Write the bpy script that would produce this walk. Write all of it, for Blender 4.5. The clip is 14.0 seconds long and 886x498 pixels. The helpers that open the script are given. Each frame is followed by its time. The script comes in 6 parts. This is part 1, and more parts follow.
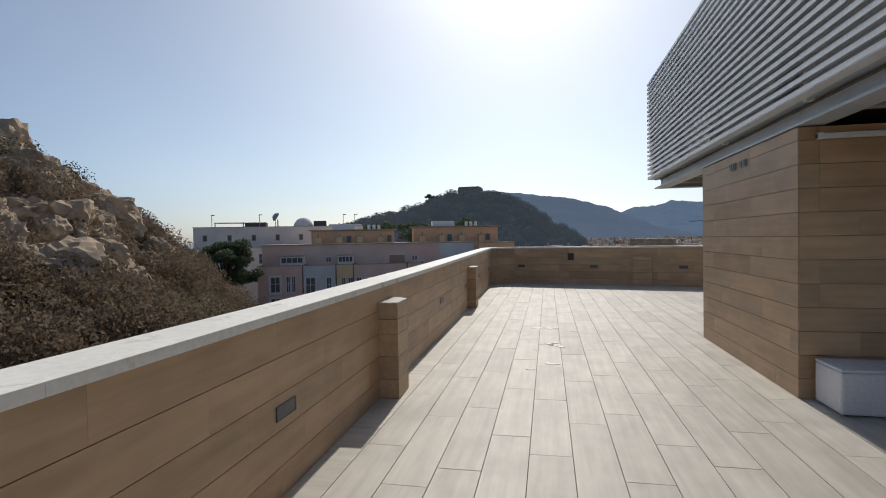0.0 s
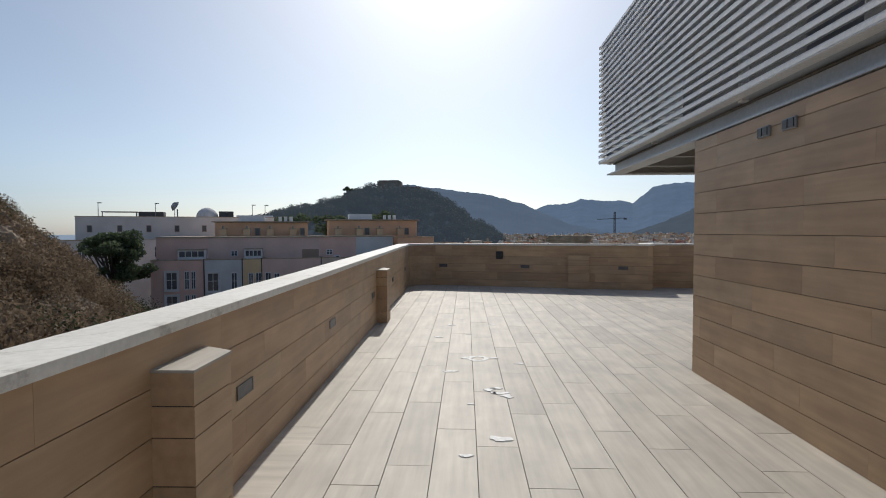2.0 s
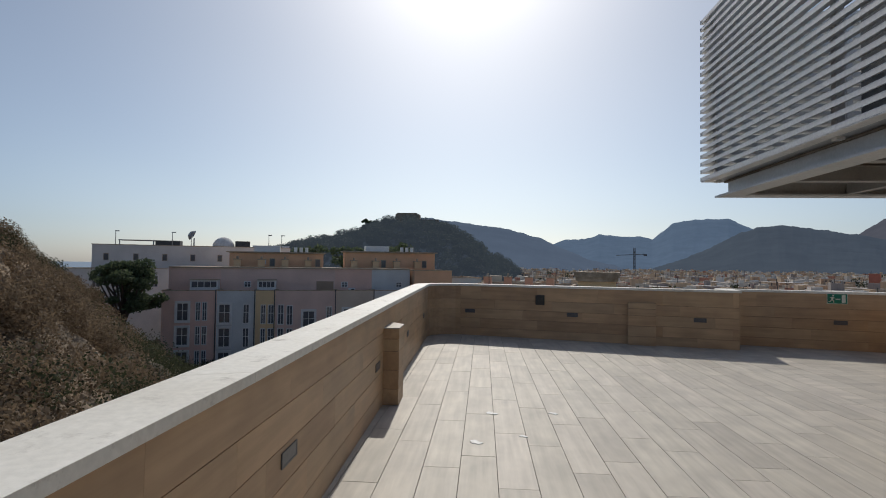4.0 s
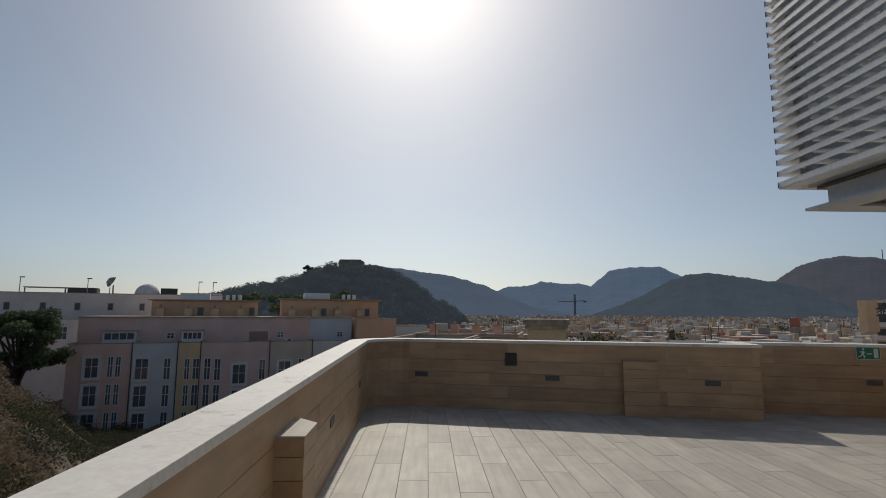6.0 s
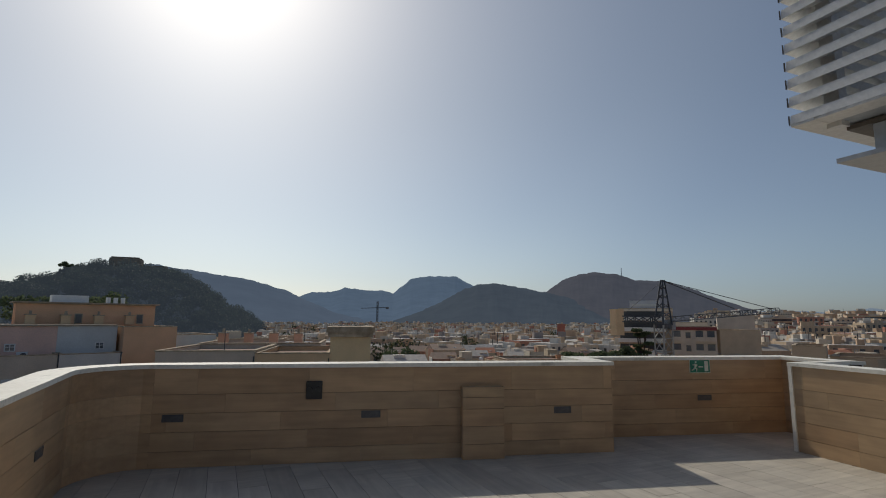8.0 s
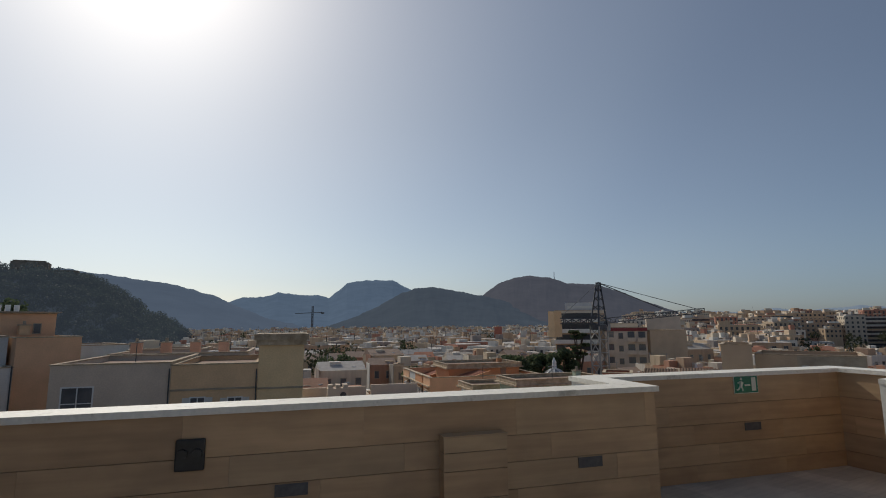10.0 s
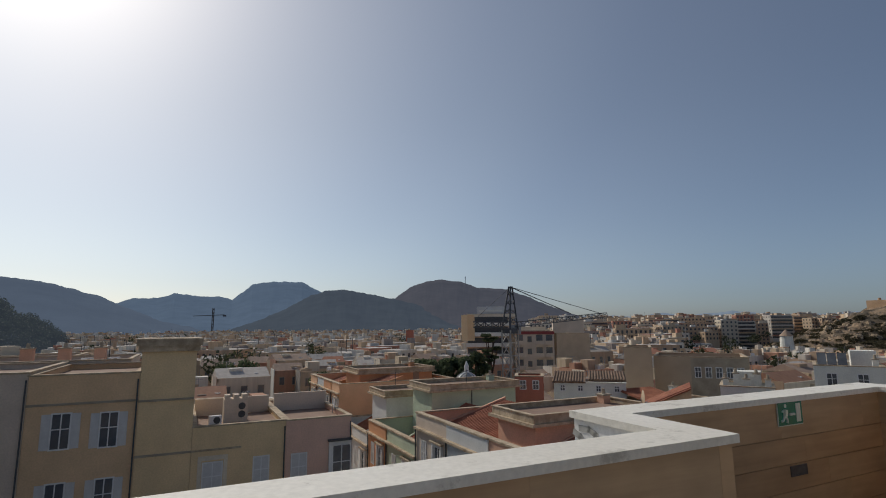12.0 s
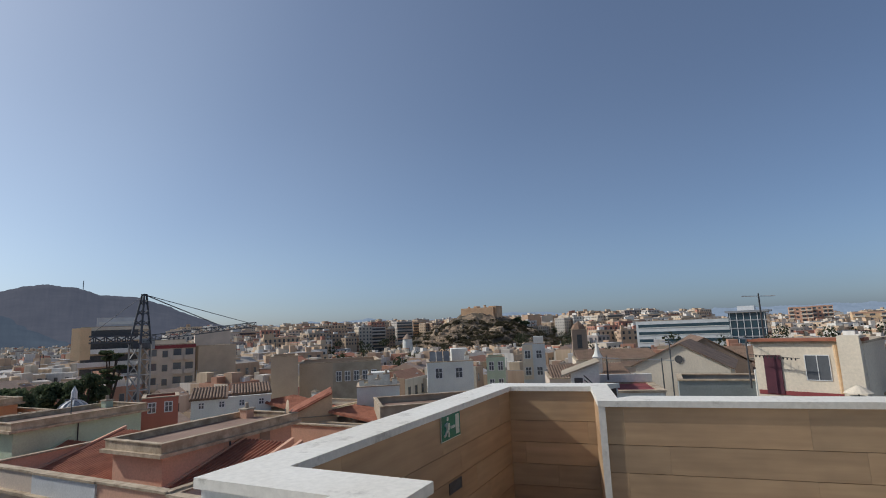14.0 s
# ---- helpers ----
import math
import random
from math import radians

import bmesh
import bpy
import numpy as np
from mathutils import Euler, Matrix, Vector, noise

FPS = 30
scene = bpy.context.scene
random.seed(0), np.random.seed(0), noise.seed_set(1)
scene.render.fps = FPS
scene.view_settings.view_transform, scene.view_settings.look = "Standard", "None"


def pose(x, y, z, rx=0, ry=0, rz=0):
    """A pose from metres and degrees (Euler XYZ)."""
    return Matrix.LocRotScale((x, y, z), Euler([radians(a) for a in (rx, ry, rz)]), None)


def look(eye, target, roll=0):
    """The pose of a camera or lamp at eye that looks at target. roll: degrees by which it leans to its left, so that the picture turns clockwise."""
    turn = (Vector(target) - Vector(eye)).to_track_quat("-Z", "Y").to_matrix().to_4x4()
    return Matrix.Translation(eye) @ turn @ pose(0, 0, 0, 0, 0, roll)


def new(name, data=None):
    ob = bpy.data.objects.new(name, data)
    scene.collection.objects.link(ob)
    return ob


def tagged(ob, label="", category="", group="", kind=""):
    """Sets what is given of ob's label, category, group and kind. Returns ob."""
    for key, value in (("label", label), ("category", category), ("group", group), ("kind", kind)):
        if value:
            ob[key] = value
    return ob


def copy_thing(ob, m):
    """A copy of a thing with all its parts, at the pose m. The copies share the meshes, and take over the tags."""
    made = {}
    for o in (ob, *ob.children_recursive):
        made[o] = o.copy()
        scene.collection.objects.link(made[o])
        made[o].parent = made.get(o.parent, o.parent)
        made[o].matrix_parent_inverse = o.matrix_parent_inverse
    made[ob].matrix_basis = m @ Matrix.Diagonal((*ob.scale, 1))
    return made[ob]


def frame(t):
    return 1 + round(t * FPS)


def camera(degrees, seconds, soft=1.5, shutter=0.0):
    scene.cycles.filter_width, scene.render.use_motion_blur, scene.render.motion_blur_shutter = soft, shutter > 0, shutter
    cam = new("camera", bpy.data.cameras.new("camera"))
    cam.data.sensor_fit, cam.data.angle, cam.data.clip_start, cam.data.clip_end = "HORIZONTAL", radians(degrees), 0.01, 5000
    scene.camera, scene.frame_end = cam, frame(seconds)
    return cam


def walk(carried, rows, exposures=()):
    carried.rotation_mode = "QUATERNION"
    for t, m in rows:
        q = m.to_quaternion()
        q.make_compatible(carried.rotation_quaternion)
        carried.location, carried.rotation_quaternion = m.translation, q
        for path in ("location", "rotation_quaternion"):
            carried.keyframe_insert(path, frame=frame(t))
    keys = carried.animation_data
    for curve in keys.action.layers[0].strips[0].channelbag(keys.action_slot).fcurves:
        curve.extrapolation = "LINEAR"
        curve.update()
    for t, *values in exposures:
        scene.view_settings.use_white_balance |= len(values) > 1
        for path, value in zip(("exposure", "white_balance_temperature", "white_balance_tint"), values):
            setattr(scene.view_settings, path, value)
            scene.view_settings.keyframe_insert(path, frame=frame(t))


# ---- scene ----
cam = camera(81.5, 14.0, 1.0)
PATH = [
    (0, (1.545, 0.305, 1.406), (1.145, 2.264, 1.364), -1.0),
    (0.5, (1.443, 0.866, 1.381), (1.07, 2.83, 1.312), -0.6),
    (1, (1.409, 1.455, 1.388), (1.115, 3.432, 1.317), -0.4),
    (1.5, (1.369, 2.034, 1.394), (1.133, 4.019, 1.325), -0.2),
    (2, (1.343, 2.618, 1.403), (1.254, 4.614, 1.336), -0.2),
    (2.5, (1.315, 3.22, 1.42), (1.247, 5.217, 1.356), 1.0),
    (3, (1.239, 3.82, 1.446), (1.104, 5.815, 1.402), 1.3),
    (5.5, (0.798, 6.756, 1.541), (0.657, 8.738, 1.768), 0.2),
    (6, (0.837, 7.336, 1.536), (0.895, 9.32, 1.782), 0.4),
    (6.5, (0.871, 7.895, 1.546), (1.194, 9.852, 1.803), 0.0),
    (7, (0.933, 8.479, 1.555), (1.372, 10.412, 1.817), 0.4),
    (7.5, (1.0, 9.038, 1.58), (1.686, 10.897, 1.851), 0.3),
    (8, (1.155, 9.631, 1.599), (1.936, 11.452, 1.874), 0.4),
    (10.5, (2.05, 12.352, 1.639), (3.122, 14.015, 1.932), -0.6),
    (11, (2.255, 12.82, 1.641), (3.406, 14.429, 1.936), -0.5),
    (11.5, (2.469, 13.258, 1.667), (3.67, 14.829, 1.962), -0.2),
    (12, (2.73, 13.692, 1.667), (4.001, 15.207, 1.967), -0.4),
    (12.5, (3.018, 13.974, 1.652), (4.519, 15.26, 1.959), -0.6),
    (13, (3.207, 14.178, 1.678), (4.934, 15.138, 1.99), -1.0),
    (13.5, (3.444, 14.316, 1.694), (5.325, 14.92, 2.005), -1.9),
    (14, (3.665, 14.33, 1.697), (5.597, 14.753, 2.0), -2.4),
]
EXPO = [(0, -0.12, 6300, 10), (3.2, -0.16, 6250, 10), (5.3, -0.62, 6550, 10), (8.2, -0.53, 6550, 8), (10.3, -0.5, 6550, 9), (12.5, -0.38, 6550, 10), (13, 0.0, 6350, 10), (14, -0.06, 6100, 10)]
walk(cam, [(t, look(eye, target, roll)) for t, eye, target, roll in PATH], EXPO)

# ---- world, sun ----
SUN_AZ, SUN_EL = radians(-2.5), radians(38.5)      # azimuth from +y towards +x
world = bpy.data.worlds.new("sky_world")
scene.world = world
world.use_nodes = True
wn = world.node_tree
sky = wn.nodes.new("ShaderNodeTexSky")
sky.sky_type = "NISHITA"
sky.sun_disc = False
sky.sun_elevation, sky.sun_rotation = SUN_EL, SUN_AZ
sky.altitude, sky.air_density, sky.dust_density, sky.ozone_density = 1200, 1.0, 2.7, 2.1
haze = wn.nodes.new("ShaderNodeHueSaturation")
haze.inputs["Saturation"].default_value = 0.72
wn.links.new(sky.outputs[0], haze.inputs["Color"])

# the aureole round the sun against the deeper blue away from it, and the grey haze low in the sky
SKY_DIR = Vector((math.sin(SUN_AZ) * math.cos(SUN_EL), math.cos(SUN_AZ) * math.cos(SUN_EL), math.sin(SUN_EL)))
way = wn.nodes.new("ShaderNodeTexCoord")
dot = wn.nodes.new("ShaderNodeVectorMath")
dot.operation = "DOT_PRODUCT"
dot.inputs[1].default_value = SKY_DIR
wn.links.new(way.outputs["Generated"], dot.inputs[0])
half = wn.nodes.new("ShaderNodeMath")
half.operation = "MULTIPLY_ADD"
half.inputs[1].default_value, half.inputs[2].default_value = 0.5, 0.5
wn.links.new(dot.outputs["Value"], half.inputs[0])
height = wn.nodes.new("ShaderNodeSeparateXYZ")
wn.links.new(way.outputs["Generated"], height.inputs[0])


def sky_ramp(source, stops):
    r = wn.nodes.new("ShaderNodeValToRGB")
    while len(r.color_ramp.elements) < len(stops):
        r.color_ramp.elements.new(0.5)
    for e, (p, c) in zip(r.color_ramp.elements, stops):
        e.position, e.color = p, (*c, 1)
    r.color_ramp.interpolation = "EASE"
    wn.links.new(source, r.inputs[0])
    return r


aureole = sky_ramp(half.outputs[0], [(0.0, (0.95, 0.98, 1.0)), (0.2, (0.80, 0.86, 0.93)), (0.34, (0.62, 0.71, 0.82)), (0.6, (0.71, 0.78, 0.86)), (0.78, (0.80, 0.84, 0.88)), (0.87, (0.90, 0.92, 0.92)), (0.95, (0.98, 0.98, 0.95))])
low_haze = sky_ramp(height.outputs["Z"], [(0.0, (0.82, 0.84, 0.89)), (0.16, (0.86, 0.88, 0.89)), (0.35, (0.90, 0.91, 0.91)), (0.6, (0.97, 0.97, 0.97))])
veil = wn.nodes.new("ShaderNodeVectorMath")
veil.operation = "MULTIPLY"
wn.links.new(aureole.outputs[0], veil.inputs[0])
wn.links.new(low_haze.outputs[0], veil.inputs[1])
tone = wn.nodes.new("ShaderNodeVectorMath")
tone.operation = "MULTIPLY"
wn.links.new(haze.outputs[0], tone.inputs[0])
wn.links.new(veil.outputs[0], tone.inputs[1])
wn.links.new(tone.outputs[0], wn.nodes["Background"].inputs[0])
wn.nodes["Background"].inputs[1].default_value = 0.124
sun = new("sun", bpy.data.lights.new("sun", "SUN"))
sun.data.energy, sun.data.angle, sun.data.color = 3.0, radians(0.6), (1.0, 0.93, 0.82)
sun.matrix_world = look(SKY_DIR * 60, (0, 0, 0))

# ---- the terrace's skewed axes ----
SKEW = radians(13.8)
U = Vector((math.cos(SKEW), -math.sin(SKEW), 0))
V = Vector((math.sin(SKEW), math.cos(SKEW), 0))
TIP = Vector((5.765, 14.869, 0))
GROUND = -16.0


def uv(a, b, z=0.0):
    return TIP + U * a + V * b + Vector((0, 0, z))


def uv_pose(a, b, z=0.0, turn=0.0):
    p = uv(a, b, z)
    return pose(p.x, p.y, p.z, 0, 0, -13.8 + turn)


# ---- materials ----
def material(name, rough=0.7, metal=0.0):
    m = bpy.data.materials.new(name)
    m.use_nodes = True
    b = m.node_tree.nodes["Principled BSDF"]
    b.inputs["Roughness"].default_value, b.inputs["Metallic"].default_value = rough, metal
    return m, m.node_tree, b


def ramp_node(nt, stops):
    r = nt.nodes.new("ShaderNodeValToRGB")
    while len(r.color_ramp.elements) < len(stops):
        r.color_ramp.elements.new(0.5)
    for e, (p, c) in zip(r.color_ramp.elements, stops):
        e.position, e.color = p, (*c, 1)
    return r


def coords(nt, scale=(1, 1, 1), kind="Object", shift=False):
    tc = nt.nodes.new("ShaderNodeTexCoord")
    mp = nt.nodes.new("ShaderNodeMapping")
    mp.inputs["Scale"].default_value = scale
    nt.links.new(tc.outputs[kind], mp.inputs[0])
    if shift:
        info = nt.nodes.new("ShaderNodeObjectInfo")
        mul = nt.nodes.new("ShaderNodeVectorMath")
        mul.operation = "SCALE"
        mul.inputs[3].default_value = 37.0
        comb = nt.nodes.new("ShaderNodeCombineXYZ")
        for k in range(3):
            nt.links.new(info.outputs["Random"], comb.inputs[k])
        nt.links.new(comb.outputs[0], mul.inputs[0])
        nt.links.new(mul.outputs[0], mp.inputs["Location"])
    return mp


def noise_node(nt, vec, scale, detail=4.0, rough=0.55):
    n = nt.nodes.new("ShaderNodeTexNoise")
    n.inputs["Scale"].default_value, n.inputs["Detail"].default_value, n.inputs["Roughness"].default_value = scale, detail, rough
    nt.links.new(vec.outputs[0], n.inputs["Vector"])
    return n


def mix_node(nt, kind, fac, a, b):
    m = nt.nodes.new("ShaderNodeMix")
    m.data_type, m.blend_type = "RGBA", kind
    for sock, val in ((m.inputs[0], fac), (m.inputs[6], a), (m.inputs[7], b)):
        if hasattr(val, "links"):
            nt.links.new(val, sock)
        elif isinstance(val, tuple):
            sock.default_value = (*val, 1)
        else:
            sock.default_value = val
    return m


def bump_node(nt, height, bsdf, strength=0.2, dist=0.01):
    b = nt.nodes.new("ShaderNodeBump")
    b.inputs["Strength"].default_value, b.inputs["Distance"].default_value = strength, dist
    nt.links.new(height, b.inputs["Height"])
    nt.links.new(b.outputs[0], bsdf.inputs["Normal"])


def plank_material(name, stops, rough, grain=(1.2, 18, 18), object_random=True):
    """Wood-look porcelain: a tone for each piece, long grain, cloudy patches."""
    m, nt, b = material(name, rough)
    vec = coords(nt, grain, shift=object_random)
    wide = noise_node(nt, vec, 1.0, 5)
    cloud = noise_node(nt, coords(nt, (1.6, 2.6, 2.6), shift=object_random), 1.3, 3)
    if object_random:
        rnd = nt.nodes.new("ShaderNodeObjectInfo").outputs["Random"]
    else:
        rnd = nt.nodes.new("ShaderNodeNewGeometry").outputs["Random Per Island"]
    base = ramp_node(nt, stops)
    nt.links.new(rnd, base.inputs[0])
    g = ramp_node(nt, [(0.3, (0.8, 0.785, 0.77)), (0.7, (1.1, 1.09, 1.08))])
    nt.links.new(wide.outputs[0], g.inputs[0])
    c = ramp_node(nt, [(0.35, (0.84, 0.84, 0.85)), (0.65, (1.1, 1.1, 1.09))])
    nt.links.new(cloud.outputs[0], c.inputs[0])
    m1 = mix_node(nt, "MULTIPLY", 0.7, base.outputs[0], g.outputs[0])
    m2 = mix_node(nt, "MULTIPLY", 0.8, m1.outputs[2], c.outputs[0])
    nt.links.new(m2.outputs[2], b.inputs["Base Color"])
    bump_node(nt, wide.outputs[0], b, 0.15, 0.004)
    return m


def mottled(name, dark, light, scale=3.0, rough=0.8, bump=0.15, fine=40.0, metal=0.0, kind="Object"):
    """One paint or stone with patches and fine grain."""
    m, nt, b = material(name, rough, metal)
    vec = coords(nt, (1, 1, 1), kind)
    n1, n2 = noise_node(nt, vec, scale, 5), noise_node(nt, vec, fine, 3)
    r = ramp_node(nt, [(0.3, dark), (0.7, light)])
    nt.links.new(n1.outputs[0], r.inputs[0])
    g = ramp_node(nt, [(0.3, (0.85, 0.85, 0.85)), (0.7, (1.08, 1.08, 1.08))])
    nt.links.new(n2.outputs[0], g.inputs[0])
    mm = mix_node(nt, "MULTIPLY", 0.7, r.outputs[0], g.outputs[0])
    nt.links.new(mm.outputs[2], b.inputs["Base Color"])
    if bump:
        bump_node(nt, n2.outputs[0], b, bump, 0.01)
    return m


def stained(name, dark, light, stain):
    """Pale stone with broad patches, fine grain and ragged dark weather stains."""
    m, nt, b = material(name, 0.6)
    vec = coords(nt, (1, 1, 1))
    n1, n2 = noise_node(nt, vec, 1.1, 5), noise_node(nt, vec, 30, 4)
    n3 = noise_node(nt, coords(nt, (1.6, 1.6, 1.6)), 3.1, 8, 0.72)
    r = ramp_node(nt, [(0.3, dark), (0.7, light)])
    nt.links.new(n1.outputs[0], r.inputs[0])
    g = ramp_node(nt, [(0.3, (0.88, 0.88, 0.87)), (0.7, (1.06, 1.06, 1.06))])
    nt.links.new(n2.outputs[0], g.inputs[0])
    k = ramp_node(nt, [(0.57, (0, 0, 0)), (0.68, (0.7, 0.7, 0.7))])
    nt.links.new(n3.outputs[0], k.inputs[0])
    mm = mix_node(nt, "MULTIPLY", 0.8, r.outputs[0], g.outputs[0])
    ms = mix_node(nt, "MIX", k.outputs[0], mm.outputs[2], stain)
    nt.links.new(ms.outputs[2], b.inputs["Base Color"])
    bump_node(nt, n2.outputs[0], b, 0.12, 0.01)
    return m


def render_wall(name, stops, island=False):
    """Painted render of houses: one colour of a range for each house, rain streaks and stains."""
    m, nt, b = material(name, 0.9)
    if island:
        rnd = nt.nodes.new("ShaderNodeNewGeometry").outputs["Random Per Island"]
    else:
        rnd = nt.nodes.new("ShaderNodeObjectInfo").outputs["Random"]
    base = ramp_node(nt, stops)
    base.color_ramp.interpolation = "CONSTANT"
    nt.links.new(rnd, base.inputs[0])
    streak = noise_node(nt, coords(nt, (1.2, 1.2, 0.12)), 1.0, 4)
    g = ramp_node(nt, [(0.3, (0.75, 0.74, 0.72)), (0.65, (1.05, 1.05, 1.05))])
    nt.links.new(streak.outputs[0], g.inputs[0])
    mm = mix_node(nt, "MULTIPLY", 0.7, base.outputs[0], g.outputs[0])
    nt.links.new(mm.outputs[2], b.inputs["Base Color"])
    return m


M = {}
M["wall_plank"] = plank_material("wood_look_cladding", [(0.0, (0.45, 0.292, 0.165)), (0.3, (0.525, 0.352, 0.203)), (0.55, (0.475, 0.335, 0.20)),
                                                        (0.8, (0.56, 0.375, 0.215)), (1.0, (0.50, 0.355, 0.21))], 0.5)
M["floor_tile"] = plank_material("wood_look_floor_tile", [(0.0, (0.46, 0.42, 0.36)), (0.35, (0.54, 0.50, 0.43)), (0.7, (0.50, 0.46, 0.39)), (1.0, (0.57, 0.52, 0.45))], 0.6)
M["floor_rest"] = plank_material("wood_look_floor_rest", [(0.0, (0.46, 0.42, 0.36)), (0.35, (0.54, 0.50, 0.43)), (0.7, (0.50, 0.46, 0.39)), (1.0, (0.57, 0.52, 0.45))], 0.6, (1.2, 18, 18), False)
M["grout"] = mottled("dark_grout", (0.05, 0.045, 0.04), (0.09, 0.08, 0.07), 6)
M["wall_core"] = mottled("joint_mortar", (0.07, 0.05, 0.035), (0.11, 0.08, 0.06), 6)
M["coping"] = stained("white_stone_coping", (0.77, 0.725, 0.63), (0.88, 0.85, 0.77), (0.42, 0.38, 0.31))
M["white_render"] = mottled("white_render", (0.62, 0.61, 0.58), (0.8, 0.79, 0.76), 1.5, 0.9)
M["slat"] = mottled("pale_grey_lacquered_aluminium", (0.70, 0.70, 0.69), (0.8, 0.8, 0.78), 2, 0.4, 0.0)
M["steel"] = mottled("grey_painted_steel", (0.24, 0.25, 0.26), (0.31, 0.32, 0.33), 3, 0.45, 0.05)
M["beam_paint"] = mottled("pale_blue_grey_beam_paint", (0.42, 0.45, 0.48), (0.52, 0.55, 0.58), 2, 0.4, 0.04)
M["dark_steel"] = mottled("dark_grey_soffit", (0.06, 0.06, 0.06), (0.1, 0.1, 0.1), 2, 0.7)
M["light_plate"] = mottled("dark_grey_lamp_plate", (0.07, 0.07, 0.075), (0.11, 0.11, 0.115), 20, 0.35, 0.0)
M["black"] = mottled("black_plastic", (0.02, 0.02, 0.02), (0.035, 0.035, 0.035), 10, 0.4)
M["white_plastic"] = mottled("white_plastic", (0.72, 0.73, 0.74), (0.8, 0.8, 0.8), 4, 0.4, 0.03)
M["sign_green"] = mottled("sign_green", (0.0, 0.17, 0.10), (0.005, 0.21, 0.13), 8, 0.35, 0.0)
M["sign_white"] = mottled("sign_cream", (0.66, 0.7, 0.6), (0.74, 0.77, 0.68), 8, 0.35, 0.0)
M["paint"] = mottled("dried_white_paint", (0.7, 0.7, 0.68), (0.85, 0.85, 0.83), 20, 0.6)


# ---- mesh tools ----
def mesh_of(name, verts, faces, mats, smooth=False, mat_ids=None):
    me = bpy.data.meshes.new(name)
    me.from_pydata([tuple(v) for v in verts], [], faces)
    for m in (mats if isinstance(mats, (list, tuple)) else [mats]):
        me.materials.append(m)
    if mat_ids:
        me.polygons.foreach_set("material_index", mat_ids)
    if smooth:
        me.polygons.foreach_set("use_smooth", [True] * len(me.polygons))
    me.update()
    return me


BOX_FACES = [(0, 3, 2, 1), (4, 5, 6, 7), (0, 1, 5, 4), (1, 2, 6, 5), (2, 3, 7, 6), (3, 0, 4, 7)]


class Build:
    """Collects boxes and other solids into one mesh."""

    def __init__(self):
        self.v, self.f, self.ids = [], [], []

    def add(self, verts, faces, mid=0):
        o = len(self.v)
        self.v += [tuple(p) for p in verts]
        self.f += [tuple(o + i for i in f) for f in faces]
        self.ids += [mid] * len(faces)
        return self

    def box(self, x0, y0, z0, x1, y1, z1, mid=0):
        return self.add([(x0, y0, z0), (x1, y0, z0), (x1, y1, z0), (x0, y1, z0), (x0, y0, z1), (x1, y0, z1), (x1, y1, z1), (x0, y1, z1)], BOX_FACES, mid)

    def beam(self, p, q, w, mid=0, h=None):
        """A square bar from p to q."""
        p, q = Vector(p), Vector(q)
        d = (q - p).normalized()
        s = d.cross(Vector((0, 0, 1)))
        s = Vector((1, 0, 0)) if s.length < 1e-3 else s.normalized()
        t = s.cross(d)
        s, t = s * w / 2, t * (h or w) / 2
        return self.add([p - s - t, p + s - t, p + s + t, p - s + t, q - s - t, q + s - t, q + s + t, q - s + t], BOX_FACES, mid)

    def tube(self, p, r0, q, r1, n=8, mid=0):
        p, q = Vector(p), Vector(q)
        d = (q - p).normalized()
        s = d.orthogonal().normalized()
        t = d.cross(s)
        ring = [(math.cos(2 * math.pi * i / n), math.sin(2 * math.pi * i / n)) for i in range(n)]
        vs = [p + (s * c + t * k) * r0 for c, k in ring] + [q + (s * c + t * k) * r1 for c, k in ring]
        fs = [(i, (i + 1) % n, n + (i + 1) % n, n + i) for i in range(n)] + [tuple(range(n))[::-1], tuple(range(n, 2 * n))]
        return self.add(vs, fs, mid)

    def mesh(self, name, mats, smooth=False):
        return mesh_of(name, self.v, self.f, mats, smooth, self.ids)


def part(name, build, mats, parent=None, label="", smooth=False, bevel=0.0):
    me = build if isinstance(build, bpy.types.Mesh) else build.mesh(name, mats, smooth)
    ob = new(name, me)
    ob.parent = parent
    if bevel:
        b = ob.modifiers.new("edge", "BEVEL")
        b.width, b.segments = bevel, 2
    return tagged(ob, label) if label else ob


def thing(name, label, category, m=None, group="", kind=""):
    ob = new(name)
    ob.matrix_basis = m or Matrix()
    return tagged(ob, label, category, group, kind)


def B(*a):
    return Build().box(*a)


# ---- terrace parapet ----
COURSES = (0.0, 0.17, 0.37, 0.57, 0.77)
THICK, OVER, COPE_T = 0.215, 0.035, 0.045


def arc_corner(d_from, d_to, corner, radius, n=8):
    a0 = math.atan2(d_from.y, d_from.x)
    turn = (a0 - math.atan2(d_to.y, d_to.x)) % (2 * math.pi)
    t = radius * math.tan(turn / 2)
    start = corner - d_from * t
    right = Vector((d_from.y, -d_from.x, 0))
    c = start + right * radius
    pts = []
    for i in range(n + 1):
        a = turn * i / n
        v = -right * radius
        v.rotate(Euler((0, 0, -a)))
        pts.append(c + v)
    return pts


